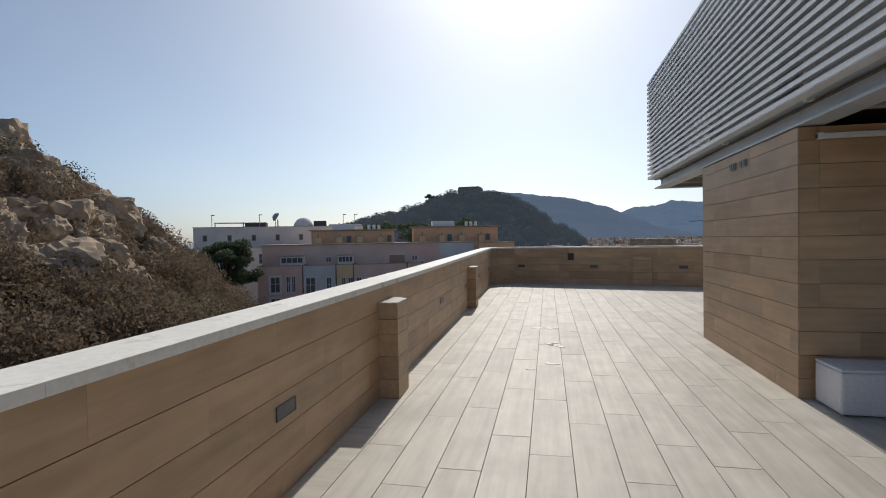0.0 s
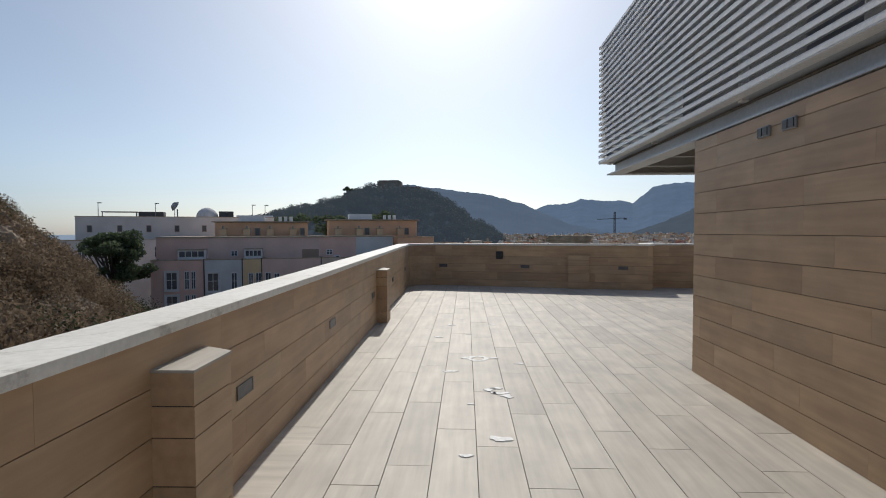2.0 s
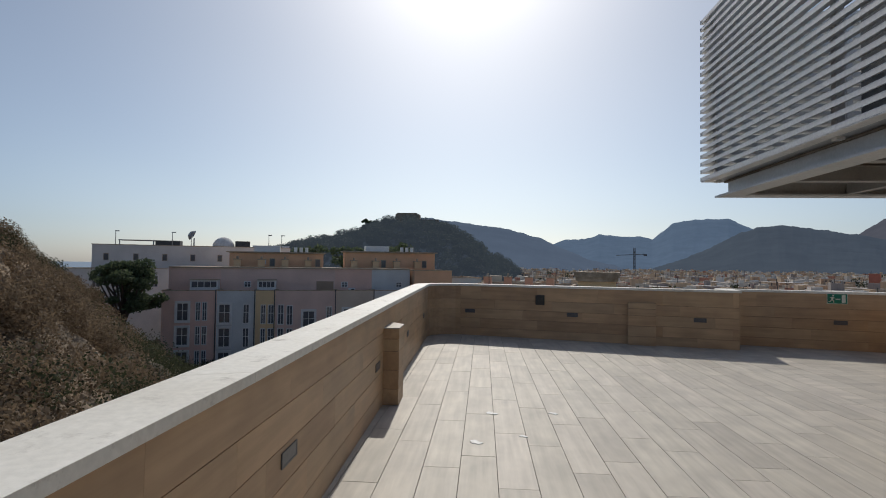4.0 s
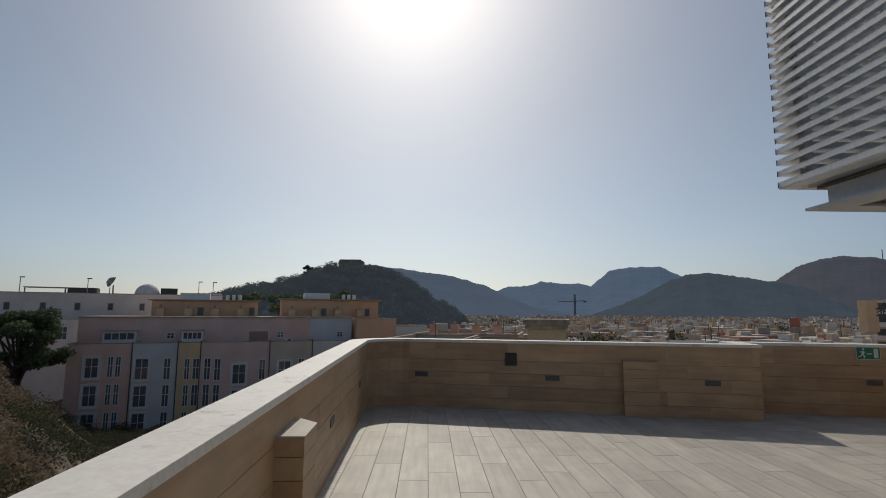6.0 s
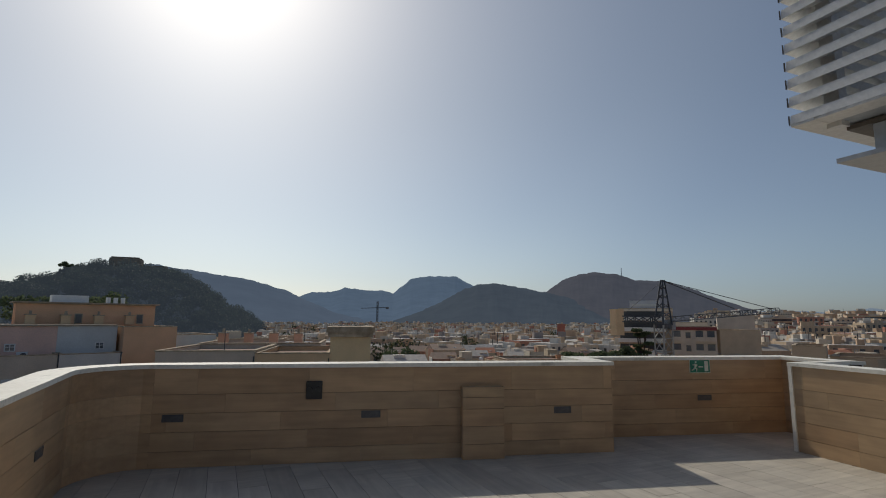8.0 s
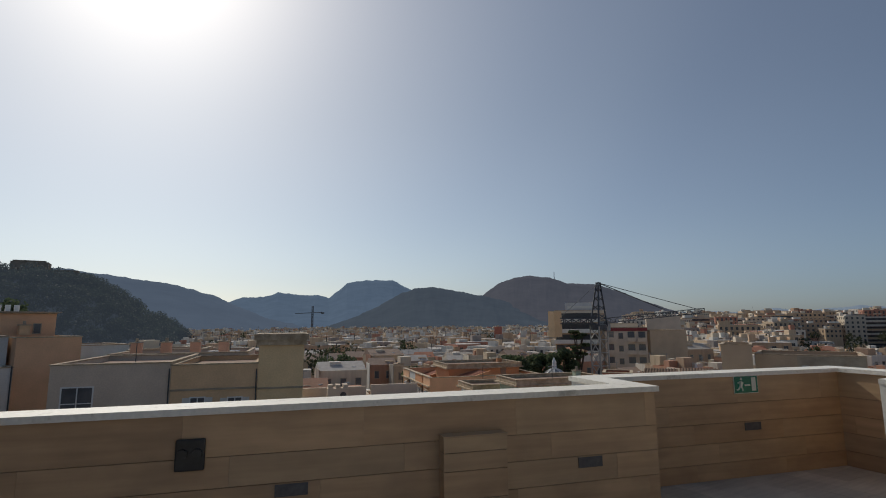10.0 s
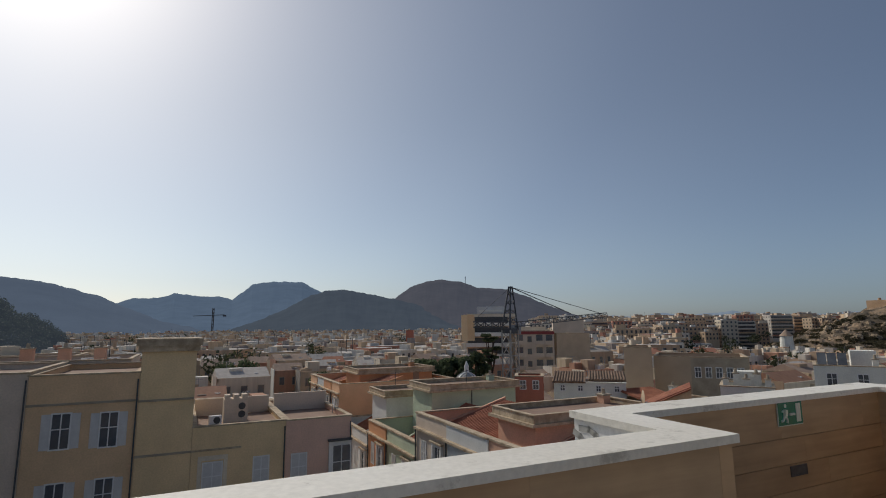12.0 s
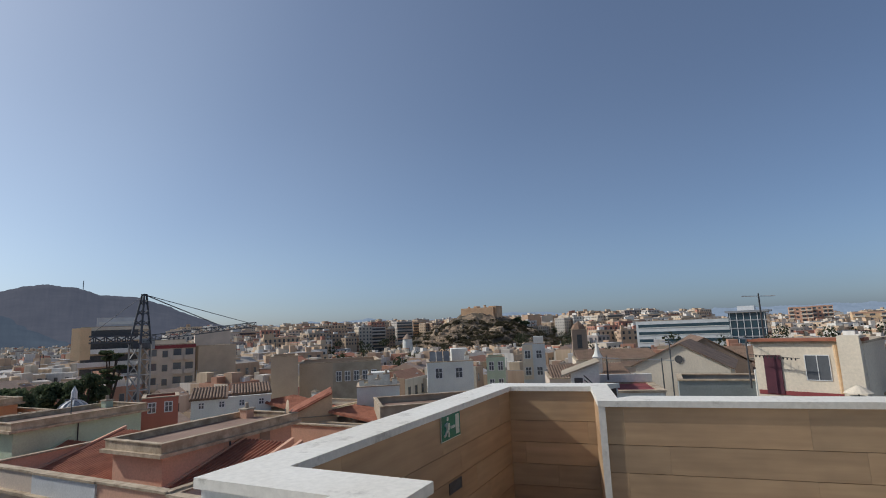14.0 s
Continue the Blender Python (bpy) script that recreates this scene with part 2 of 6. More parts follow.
WEST_LEAN = 0.018
west_x = lambda y: 0.02 + WEST_LEAN * (6.7 - y)
WEST_DIR = Vector((-WEST_LEAN, 1, 0)).normalized()
WEST_TURN = 90 + math.degrees(WEST_LEAN)
far_at = lambda x: 14.911 + (x - 5.739) * (U.y / U.x)
nw_y = 16.3
for _ in range(6):
    nw_y = far_at(west_x(nw_y))
NW = Vector((west_x(nw_y), nw_y, 0))
corner = arc_corner(WEST_DIR, U, NW, 0.55)
P_R = Vector((7.93, 14.06, 0))
EAST_DIR = Vector((math.sin(radians(6.5)), math.cos(radians(6.5)), 0))
P_R2 = P_R - EAST_DIR * 4.2
LOOP = [Vector((west_x(-4.2), -4.2, 0)), *corner, Vector((5.739, 14.911, 0)), Vector((5.918, 15.639, 0)), Vector((8.972, 14.888, 0)),
        Vector((8.85, 14.06, 0)), P_R, P_R2, Vector((P_R2.x, -4.2, 0))]


def top_at(p):
    """Height of the coping's top: the left run rises a little towards the corner."""
    if p.x < 0.6 and p.y < 16.5:
        return 1.02 + 0.075 * min(1, max(0, (p.y - 6) / 9.5))
    return 1.095


def offset(i, d):
    """The loop's corner i moved outwards by d."""
    n = len(LOOP)
    p, a, b = LOOP[i], LOOP[(i - 1) % n], LOOP[(i + 1) % n]
    e0, e1 = (p - a).normalized(), (b - p).normalized()
    n0, n1 = Vector((-e0.y, e0.x, 0)), Vector((-e1.y, e1.x, 0))
    m = (n0 + n1).normalized()
    return p + m * (d / max(0.3, m.dot(n0)))


def hexa(p0, p1, q1, q0, z0, za, zb):
    """A solid on the quad p0 p1 q1 q0, its top at za over p0 and q0 and zb over p1 and q1."""
    vs = [(*p.xy, z0) for p in (p0, p1, q1, q0)] + [(*p0.xy, za), (*p1.xy, zb), (*q1.xy, zb), (*q0.xy, za)]
    return Build().add(vs, BOX_FACES)


WALL_NAMES = {0: "wall_west", len(corner): "wall_north", len(corner) + 1: "wall_jog", len(corner) + 2: "wall_exit", len(corner) + 3: "wall_niche_east",
              len(corner) + 4: "wall_niche_south", len(corner) + 5: "wall_east", len(corner) + 6: "wall_east_rear", len(corner) + 7: "wall_south"}
PLANKS = []                       # pieces are laid last
for i in range(len(LOOP)):
    p, q = LOOP[i], LOOP[(i + 1) % len(LOOP)]
    k = (i + 1) % len(LOOP)
    nm = WALL_NAMES.get(i, "wall_corner")
    th = 0.09 if nm == "wall_niche_south" else THICK
    back0, back1 = offset(i, th), offset(k, th)
    core = part(nm, hexa(p, q, back1, back0, -1.2, top_at(p) - COPE_T, top_at(q) - COPE_T), [M["wall_core"]])
    tagged(core, "terrace parapet clad in brown wood-look planks", "wall", kind="structure")
    # outer white render skin
    o0, o1 = offset(i, th + 0.012), offset(k, th + 0.012)
    b0, b1 = offset(i, th + 0.002), offset(k, th + 0.002)
    part("render_skin", hexa(b0, b1, o1, o0, -1.2, top_at(p) - COPE_T - 0.003, top_at(q) - COPE_T - 0.003), [M["white_render"]], core, "white outer render")
    PLANKS.append((core, p, q))
    # coping slabs
    cope = thing("coping", "white stone coping slabs on the parapet", "coping", kind="structure")
    length = (q - p).length
    n = max(1, round(length / 3.0))
    i0, i1, u0, u1 = offset(i, -OVER), offset(k, -OVER), offset(i, th + OVER), offset(k, th + OVER)
    for s in range(n):
        f0, f1 = s / n + (0.002 / length if s else 0), (s + 1) / n - (0.002 / length if s < n - 1 else 0)
        za, zb = (top_at(p.lerp(q, f)) for f in (f0, f1))
        bb = hexa(i0.lerp(i1, f0), i0.lerp(i1, f1), u0.lerp(u1, f1), u0.lerp(u1, f0), 0, za, zb)
        for v in range(4):
            x, y, z = bb.v[v]
            bb.v[v] = (x, y, bb.v[v + 4][2] - COPE_T)
        part("slab", bb, [M["coping"]], cope)

# grey filler worked into the white render outside the jog
M["filler"] = mottled("grey_filler", (0.36, 0.35, 0.32), (0.46, 0.45, 0.42), 12, 0.9, 0.3)
j0, j1 = offset(len(corner) + 1, THICK + 0.014), offset(len(corner) + 2, THICK + 0.014)
jog_skin = bpy.data.objects["wall_jog"]
for run in (((0.09, 0.055), (0.2, 0.05), (0.28, 0.075), (0.31, 0.115)), ((0.45, 0.1), (0.5, 0.135), (0.56, 0.14), (0.66, 0.105)), ((0.01, 0.09), (0.08, 0.11), (0.13, 0.15), (0.14, 0.2), (0.2, 0.235), (0.3, 0.24)),
            ((0.36, 0.25), (0.44, 0.29), (0.5, 0.28)), ((0.68, 0.26), (0.74, 0.33), (0.82, 0.34))):
    pts = [j1.lerp(j0, s) + Vector((0, 0, 1.045 - z)) for s, z in run]
    fb = Build()
    for p, q in zip(pts, pts[1:]):
        d = (q - p).normalized() * 0.016
        nn = (j1 - j0).normalized()
        w = (Vector((-nn.y, nn.x, 0))).cross(d).normalized() * 0.02
        o = Vector((-nn.y, nn.x, 0)) * 0.004
        fb.add([p - d - w - o, q + d - w - o, q + d + w - o, p - d + w - o, p - d - w + o, q + d - w + o, q + d + w + o, p - d + w + o], BOX_FACES)
    part("filler_patch", fb, [M["filler"]], jog_skin, "grey filler smear")

# white corner trim where the east parapet begins
trim = part("trim", B(-0.02, -0.02, 0, 0.03, 0.03, 1.05), [M["coping"]])
trim.matrix_basis = pose(P_R.x - 0.01, P_R.y, 0, 0, 0, -6.5)
tagged(trim, "white vertical corner trim on the parapet's end", "trim", kind="structure")

# floor slab under the tiles
slab = Build()
slab.add([(p.x, p.y, -0.3) for p in LOOP] + [(p.x, p.y, -0.006) for p in LOOP],
         [tuple(range(len(LOOP))), tuple(range(len(LOOP), 2 * len(LOOP)))[::-1]] +
         [(j, len(LOOP) + j, len(LOOP) + (j + 1) % len(LOOP), (j + 1) % len(LOOP)) for j in range(len(LOOP))])
floor = tagged(part("floor", slab, [M["grout"]]), "terrace floor of pale beige wood-look tiles", "floor", kind="structure")


# pillars of the cladding on the walls, with a light sloped cap
def wedge(w, wf, d, z0, z1, grow=0.0, back=0.004):
    """A block against the wall: w long on the wall, wf long on its front."""
    pts = [(-grow, -back), (-grow, -d - grow), (wf + grow, -d - grow), (w + grow, -back)]
    return Build().add([(x, y, z0) for x, y in pts] + [(x, y, z1) for x, y in pts], [tuple(reversed(f)) for f in BOX_FACES])


def pilaster(m, w, wf, d, h, cap):
    t = thing("pilaster", "short clad pilaster against the parapet with a thin tile cap", "pilaster", m, "pilasters on the parapet")
    zs = [0, 0.17, 0.37, 0.57, 0.7, h - 0.012]
    part("core", wedge(w - 0.01, wf - 0.012, d - 0.01, 0, h - 0.02, -0.004), [M["wall_core"]], t)
    for a, b in zip(zs, zs[1:]):
        part("panel", wedge(w, wf, d, a + 0.003, b - 0.002), [M["wall_plank"]], t)
    part("cap", wedge(w, wf, d, h - 0.012, h, 0.004, 0.014), [cap], t, "thin pale tile cap")
    return t


# on the west wall the local x axis runs along the wall, -y points into the terrace
pilaster(pose(west_x(4.62), 4.62, 0, 0, 0, WEST_TURN), 0.44, 0.34, 0.19, 0.85, M["floor_tile"])
pilaster(pose(west_x(10.45), 10.45, 0, 0, 0, WEST_TURN), 0.54, 0.36, 0.18, 0.82, M["floor_tile"])
fw = lambda x: Vector((x, far_at(x), 0))
p = fw(3.86)
pilaster(pose(p.x, p.y, 0, 0, 0, -13.8), 0.5, 0.5, 0.13, 0.82, M["wall_plank"])


# recessed wall lamps
def wall_lamp(m, w=0.22, h=0.08):
    t = thing("wall_lamp", "small dark grey rectangular lamp set in the parapet", "wall lamp", m, "parapet lamps")
    f = Build()
    for a in ((-w / 2, -0.02, -h / 2, w / 2, 0.01, -h / 2 + 0.008), (-w / 2, -0.02, h / 2 - 0.008, w / 2, 0.01, h / 2),
              (-w / 2, -0.02, -h / 2 + 0.008, -w / 2 + 0.008, 0.01, h / 2 - 0.008), (w / 2 - 0.008, -0.02, -h / 2 + 0.008, w / 2, 0.01, h / 2 - 0.008)):
        f.box(*a)
    part("frame", f, [M["light_plate"]], t)
    part("plate", B(-w / 2 + 0.008, -0.018, -h / 2 + 0.008, w / 2 - 0.008, 0.0, h / 2 - 0.008), [M["light_plate"]], t)
    return t


for y, z in ((2.92, 0.47), (5.53, 0.495), (7.645, 0.502), (10.13, 0.47), (12.5, 0.49), (14.86, 0.52)):
    wall_lamp(pose(west_x(y), y, z, 0, 0, WEST_TURN))
for x in (0.75, 2.83, 5.1):
    p = fw(x)
    wall_lamp(pose(x, p.y, 0.52, 0, 0, -13.8))
ex = lambda x: 15.639 + (x - 5.918) * (U.y / U.x)
wall_lamp(pose(7.69, ex(7.69), 0.516, 0, 0, -13.8))

# exit sign
sg = thing("exit_sign", "green emergency exit sign with pale pictogram on the parapet", "sign", pose(7.635, ex(7.635) - 0.012, 0.962, 0, 0, -13.8) @ Matrix.Diagonal((0.78, 1.0, 0.84, 1.0)))
part("rim", B(-0.21, -0.012, -0.115, 0.21, -0.004, 0.115), [M["sign_white"]], sg)
part("face", B(-0.2, -0.016, -0.105, 0.2, -0.011, 0.105), [M["sign_green"]], sg)
pic = Build()
pic.box(0.09, -0.02, -0.085, 0.165, -0.015, 0.085)
pic.beam((-0.035, -0.018, -0.01), (0.055, -0.018, -0.01), 0.02)
pic.beam((-0.1, -0.018, 0.04), (-0.11, -0.018, -0.02), 0.035)
pic.tube((-0.085, -0.02, 0.07), 0.018, (-0.085, -0.015, 0.07), 0.018, 10)
for a, b in (((-0.11, -0.018, -0.02), (-0.075, -0.018, -0.05)), ((-0.075, -0.018, -0.05), (-0.08, -0.018, -0.085)), ((-0.115, -0.018, -0.02), (-0.145, -0.018, -0.06)),
             ((-0.145, -0.018, -0.06), (-0.175, -0.018, -0.065)), ((-0.1, -0.018, 0.035), (-0.06, -0.018, 0.015)), ((-0.105, -0.018, 0.035), (-0.15, -0.018, 0.02))):
    pic.beam(a, b, 0.016)
part("pictogram", pic, [M["sign_white"]], sg, "pale pictogram")

# dark outlet box on the north parapet
p = fw(2.2)
ob_ = thing("outlet_box", "black weatherproof double outlet box on the parapet", "outlet", pose(p.x, p.y, 0.80, 0, 0, -13.8))
part("back_box", B(-0.09, -0.045, -0.1, 0.09, -0.013, 0.1), [M["black"]], ob_, bevel=0.008)
for x in (-0.045, 0.045):
    part("socket", Build().tube((x, -0.062, 0.01), 0.03, (x, -0.044, 0.01), 0.032, 14), [M["black"]], ob_)

# ---- the clad block and louvred screen ----
BX, BY0, BY1, BH = 3.6, 5.125, 7.82, 2.28
block = part("wall_block", B(BX + 0.014, BY0 + 0.014, 0, P_R2.x - 0.01, BY1 - 0.014, BH), [M["wall_core"]])
tagged(block, "stair block clad in brown wood-look planks", "wall", kind="structure")

M["deck"] = mottled("grey_brown_deck", (0.16, 0.14, 0.12), (0.26, 0.23, 0.2), 1.5, 0.8)
LZ0, LZ1, LX, LY = 2.49, 4.36, 3.49, 11.07
screen = thing("louvre_screen", "pale grey aluminium louvre screen round the roof plant", "louvre screen")
NS = 22
slat_w = mesh_of("slat", *(lambda b: (b.v, b.f))(Build().add(
    [(0, -9, 0), (0.004, -9, 0.044), (0.095, -9, 0.08), (0.092, -9, 0.036), (0, 4.07, 0), (0.004, 4.066, 0.044), (0.095, 3.975, 0.08), (0.092, 3.978, 0.036)],
    [(0, 1, 2, 3), (7, 6, 5, 4), (0, 4, 5, 1), (1, 5, 6, 2), (2, 6, 7, 3), (3, 7, 4, 0)])), M["slat"])
slat_n = mesh_of("slat", *(lambda b: (b.v, b.f))(Build().add(
    [(0.001, 0, 0), (0.005, -0.004, 0.044), (0.096, -0.095, 0.08), (0.093, -0.092, 0.036), (3.4, 0, 0), (3.4, -0.004, 0.044), (3.4, -0.095, 0.08), (3.4, -0.092, 0.036)],
    [(3, 2, 1, 0), (4, 5, 6, 7), (1, 5, 4, 0), (2, 6, 5, 1), (3, 7, 6, 2), (0, 4, 7, 3)])), M["slat"])
for k in range(NS):
    z = LZ0 + (LZ1 - LZ0 - 0.05) * k / (NS - 1)
    part("slat", slat_w, None, screen).location = (LX, 7.0, z)
    part("slat", slat_n, None, screen).location = (LX, LY, z)
for y in (10.95, 9.0, 7.0, 5.0, 3.0, 1.0, -1.0):
    part("post", B(LX + 0.11, y - 0.03, LZ0 - 0.03, LX + 0.17, y + 0.03, LZ1), [M["slat"]], screen)
for x in (5.0, 6.5):
    part("post", B(x - 0.03, LY - 0.17, LZ0 - 0.03, x + 0.03, LY - 0.11, LZ1), [M["slat"]], screen)
part("base_angle", B(LX + 0.002, -2, LZ0 - 0.01, LX + 0.105, LY - 0.105, LZ0 - 0.001), [M["slat"]], screen)
part("base_angle", B(LX + 0.002, LY - 0.103, LZ0 - 0.01, 6.9, LY - 0.002, LZ0 - 0.001), [M["slat"]], screen)
part("soffit_strip", B(LX + 0.107, -2, LZ0 - 0.006, LX + 0.3, LY - 0.107, LZ0 + 0.004), [M["beam_paint"]], screen, "grey soffit strip")
part("soffit_strip", B(LX + 0.302, LY - 0.3, LZ0 - 0.006, 6.9, LY - 0.107, LZ0 + 0.004), [M["beam_paint"]], screen, "grey soffit strip")
# dark end caps on the slats' outer corners
cap_me = B(-0.003, 0.001, 0.0, 0.003, 0.005, 0.044).mesh("slat_cap", [M["dark_steel"]])
for k in range(NS):
    part("slat_cap", cap_me, None, screen).location = (LX + 0.001, LY, LZ0 + (LZ1 - LZ0 - 0.05) * k / (NS - 1))

plat = thing("roof_platform", "grey steel beams carrying the louvred roof platform", "steel platform")
edge = Build()
edge.box(LX + 0.2, -2, 2.31, LX + 0.22, LY - 0.22, 2.45)
part("beam_web", edge, [M["beam_paint"]], plat)
part("beam_web", B(LX + 0.22, LY - 0.24, 2.31, 6.9, LY - 0.22, 2.45), [M["beam_paint"]], plat)
part("flange", B(LX + 0.1, -2, 2.29, LX + 0.32, LY - 0.12, 2.31), [M["beam_paint"]], plat)
part("flange", B(LX + 0.32, LY - 0.32, 2.29, 6.9, LY - 0.12, 2.31), [M["beam_paint"]], plat)
for y in (9.9, 9.0, 8.1, 4.6, 3.4, 2.2, 1.0, -0.4):
    part("joist", B(LX + 0.32, y - 0.05, 2.30, 6.9, y + 0.05, 2.43), [M["steel"]], plat)
for x in (4.9, 6.1):
    part("joist", B(x - 0.04, 7.85, 2.31, x + 0.04, LY - 0.3, 2.42), [M["steel"]], plat)
# unseen boxes added inside the screen, so no sky shows between slats
for y in (8.3, 5.2, 2.1):
    hu = thing("air_handler", "grey box added behind the louvres to block the sky", "air handler", pose(4.2, y - 1.2, 2.476), "roof plant")
    part("casing", B(0, 0, 0.1, 2.4, 2.5, 1.7), [M["steel"]], hu, bevel=0.02)
    for y1 in (0, 2.38):
        part("skid", B(0, y1, 0, 2.4, y1 + 0.12, 0.1), [M["dark_steel"]], hu)
part("deck", B(LX + 0.2, -2, 2.455, 6.9, LY - 0.12, 2.475), [M["deck"]], plat)

for y in (6.628, 6.319):
    fl = thing("socket_box", "small grey double socket box high on the clad wall", "socket", pose(BX, y, 2.146, 0, 0, -90), "wall sockets")
    part("frame", B(-0.075, -0.02, -0.04, 0.075, 0.0, 0.04), [M["steel"]], fl, bevel=0.004)
    for x in (-0.035, 0.035):
        part("cover", B(x - 0.028, -0.026, -0.03, x + 0.028, -0.018, 0.03), [M["black"]], fl)
bar = thing("strip_light", "white strip light under the soffit on the clad wall", "lamp", pose(3.72, BY0 - 0.02, 2.19))
part("housing", B(0, -0.05, -0.022, 2.2, 0, 0.022), [M["white_plastic"]], bar, bevel=0.006)
for x in (0.02, 2.14):
    part("end_cap", B(x - 0.02, -0.054, -0.026, x + 0.02, 0, 0.026), [M["white_plastic"]], bar)

for m in (pose(3.7, 4.68, 0), pose(4.58, 9.2, 0)):
    wb = thing("white_box", "rounded white plastic box standing on the tiles", "box", m, "white boxes")
    part("body", B(0, 0, 0.012, 0.62, 0.4, 0.335), [M["white_plastic"]], wb, bevel=0.02)
    part("lid", B(0.001, 0.001, 0.336, 0.619, 0.399, 0.36), [M["white_plastic"]], wb, bevel=0.01)
    part("foot", B(0.05, 0.05, 0, 0.57, 0.35, 0.02), [M["black"]], wb)

# dried paint on the floor
def splash(x, y, r, seed):
    rnd = random.Random(seed)
    n = 30
    a1, a2, a3 = (rnd.uniform(0, 6.28) for _ in range(3))
    rad = [r * (0.8 + 0.22 * math.sin(2 * t + a1) + 0.16 * math.sin(3 * t + a2) + 0.1 * math.sin(7 * t + a3)) for t in (2 * math.pi * i / n for i in range(n))]
    ring = [(x + math.cos(2 * math.pi * i / n) * rad[i] * 1.3, y + math.sin(2 * math.pi * i / n) * rad[i]) for i in range(n)]
    b = Build()
    b.add([(*c, 0.001) for c in ring] + [(*c, 0.005) for c in ring], [tuple(range(n, 2 * n))] + [(i, (i + 1) % n, n + (i + 1) % n, n + i) for i in range(n)])
    tagged(part("paint_splash", b, [M["paint"]]), "dried white paint splash on the tiles", "stain", "paint splashes")


def paint_ring(x, y, r, w, seed):
    """A ragged ring left by the foot of a paint tin."""
    rnd = random.Random(seed)
    n = 40
    b = Build()
    ph = rnd.uniform(0, 6.28)
    ins, out = [], []
    for i in range(n):
        t = 2 * math.pi * i / n
        ww = w * (0.75 + 0.5 * math.sin(3 * t + ph) ** 2)
        ins.append((x + math.cos(t) * (r - ww), y + math.sin(t) * (r - ww)))
        out.append((x + math.cos(t) * (r + ww), y + math.sin(t) * (r + ww)))
    vs = [(*c, 0.004) for c in ins] + [(*c, 0.004) for c in out] + [(*c, 0.0) for c in out] + [(*c, 0.0) for c in ins]
    fs = []
    for i in range(n):
        j = (i + 1) % n
        fs += [(i, n + i, n + j, j), (n + i, 2 * n + i, 2 * n + j, n + j), (i, j, 3 * n + j, 3 * n + i)]
    tagged(part("paint_splash", b.add(vs, fs), [M["paint"]]), "ring of dried white paint on the tiles", "stain", "paint splashes")


paint_ring(1.47, 8.27, 0.095, 0.022, 4)
for k, (x, y, r) in enumerate(((1.33, 8.29, 0.045), (1.40, 8.31, 0.03), (1.548, 7.15, 0.05), (1.61, 7.19, 0.04), (1.64, 7.05, 0.055), (1.69, 6.97, 0.05), (1.58, 7.06, 0.03), (1.575, 6.06, 0.06), (1.342, 5.79, 0.032),
                               (1.116, 10.28, 0.05), (0.968, 9.41, 0.05), (1.383, 9.61, 0.03), (1.657, 8.3, 0.035), (1.907, 8.06, 0.035), (1.16, 7.73, 0.035), (1.225, 7.735, 0.03), (1.38, 6.757, 0.022), (1.744, 10.35, 0.04))):
    splash(x, y, r, k)


# ---- ground ----
M["ground"] = mottled("dusty_town_ground", (0.20, 0.18, 0.15), (0.34, 0.31, 0.265), 0.05, 0.95, 0.0, 1.0)
g = part("ground", Build().add([(-4900, -4900, GROUND), (4900, -4900, GROUND), (4900, 4900, GROUND), (-4900, 4900, GROUND)], [(0, 1, 2, 3)]), [M["ground"]])
tagged(g, "pale dusty ground between the houses of the town", "ground", kind="structure")
# own building below the terrace
own = part("wall_house_below", Build().add([(*offset(i, THICK - 0.05).xy, GROUND) for i in range(len(LOOP))] + [(*offset(i, THICK - 0.05).xy, -0.35) for i in range(len(LOOP))],
    [(j, (j + 1) % len(LOOP), len(LOOP) + (j + 1) % len(LOOP), len(LOOP) + j)[::-1] for j in range(len(LOOP))]), [M["white_render"]])
tagged(own, "white rendered walls of the house under the terrace", "wall", kind="structure")


# ---- country round the town ----
def leafy(name, blobs, n, size, mat, parent=None, seed=1):
    """Foliage: n small leaf faces spread in the outer shells of the blobs (x, y, z, rx, ry, rz)."""
    rg = np.random.default_rng(seed)
    blobs = np.array(blobs, float)
    w = (blobs[:, 3] * blobs[:, 4] * blobs[:, 5]) ** (2 / 3)
    pick = rg.choice(len(blobs), n, p=w / w.sum())
    d = rg.normal(size=(n, 3))
    d /= np.linalg.norm(d, axis=1)[:, None]
    r = rg.uniform(0.55, 1.08, (n, 1))
    c = blobs[pick, :3] + d * r * blobs[pick, 3:]
    a = rg.normal(size=(n, 3))
    a /= np.linalg.norm(a, axis=1)[:, None]
    b = np.cross(a, rg.normal(size=(n, 3)))
    b /= np.linalg.norm(b, axis=1)[:, None]
    s = size * rg.uniform(0.5, 1.4, (n, 1))
    v = np.stack([c - a * s, c + b * s * 0.6, c + a * s, c - b * s * 0.6], 1).reshape(-1, 3)
    f = np.arange(n * 4).reshape(-1, 4)
    me = bpy.data.meshes.new(name)
    me.from_pydata(v.tolist(), [], f.tolist())
    me.materials.append(mat)
    ob = new(name, me)
    ob.parent = parent
    return ob


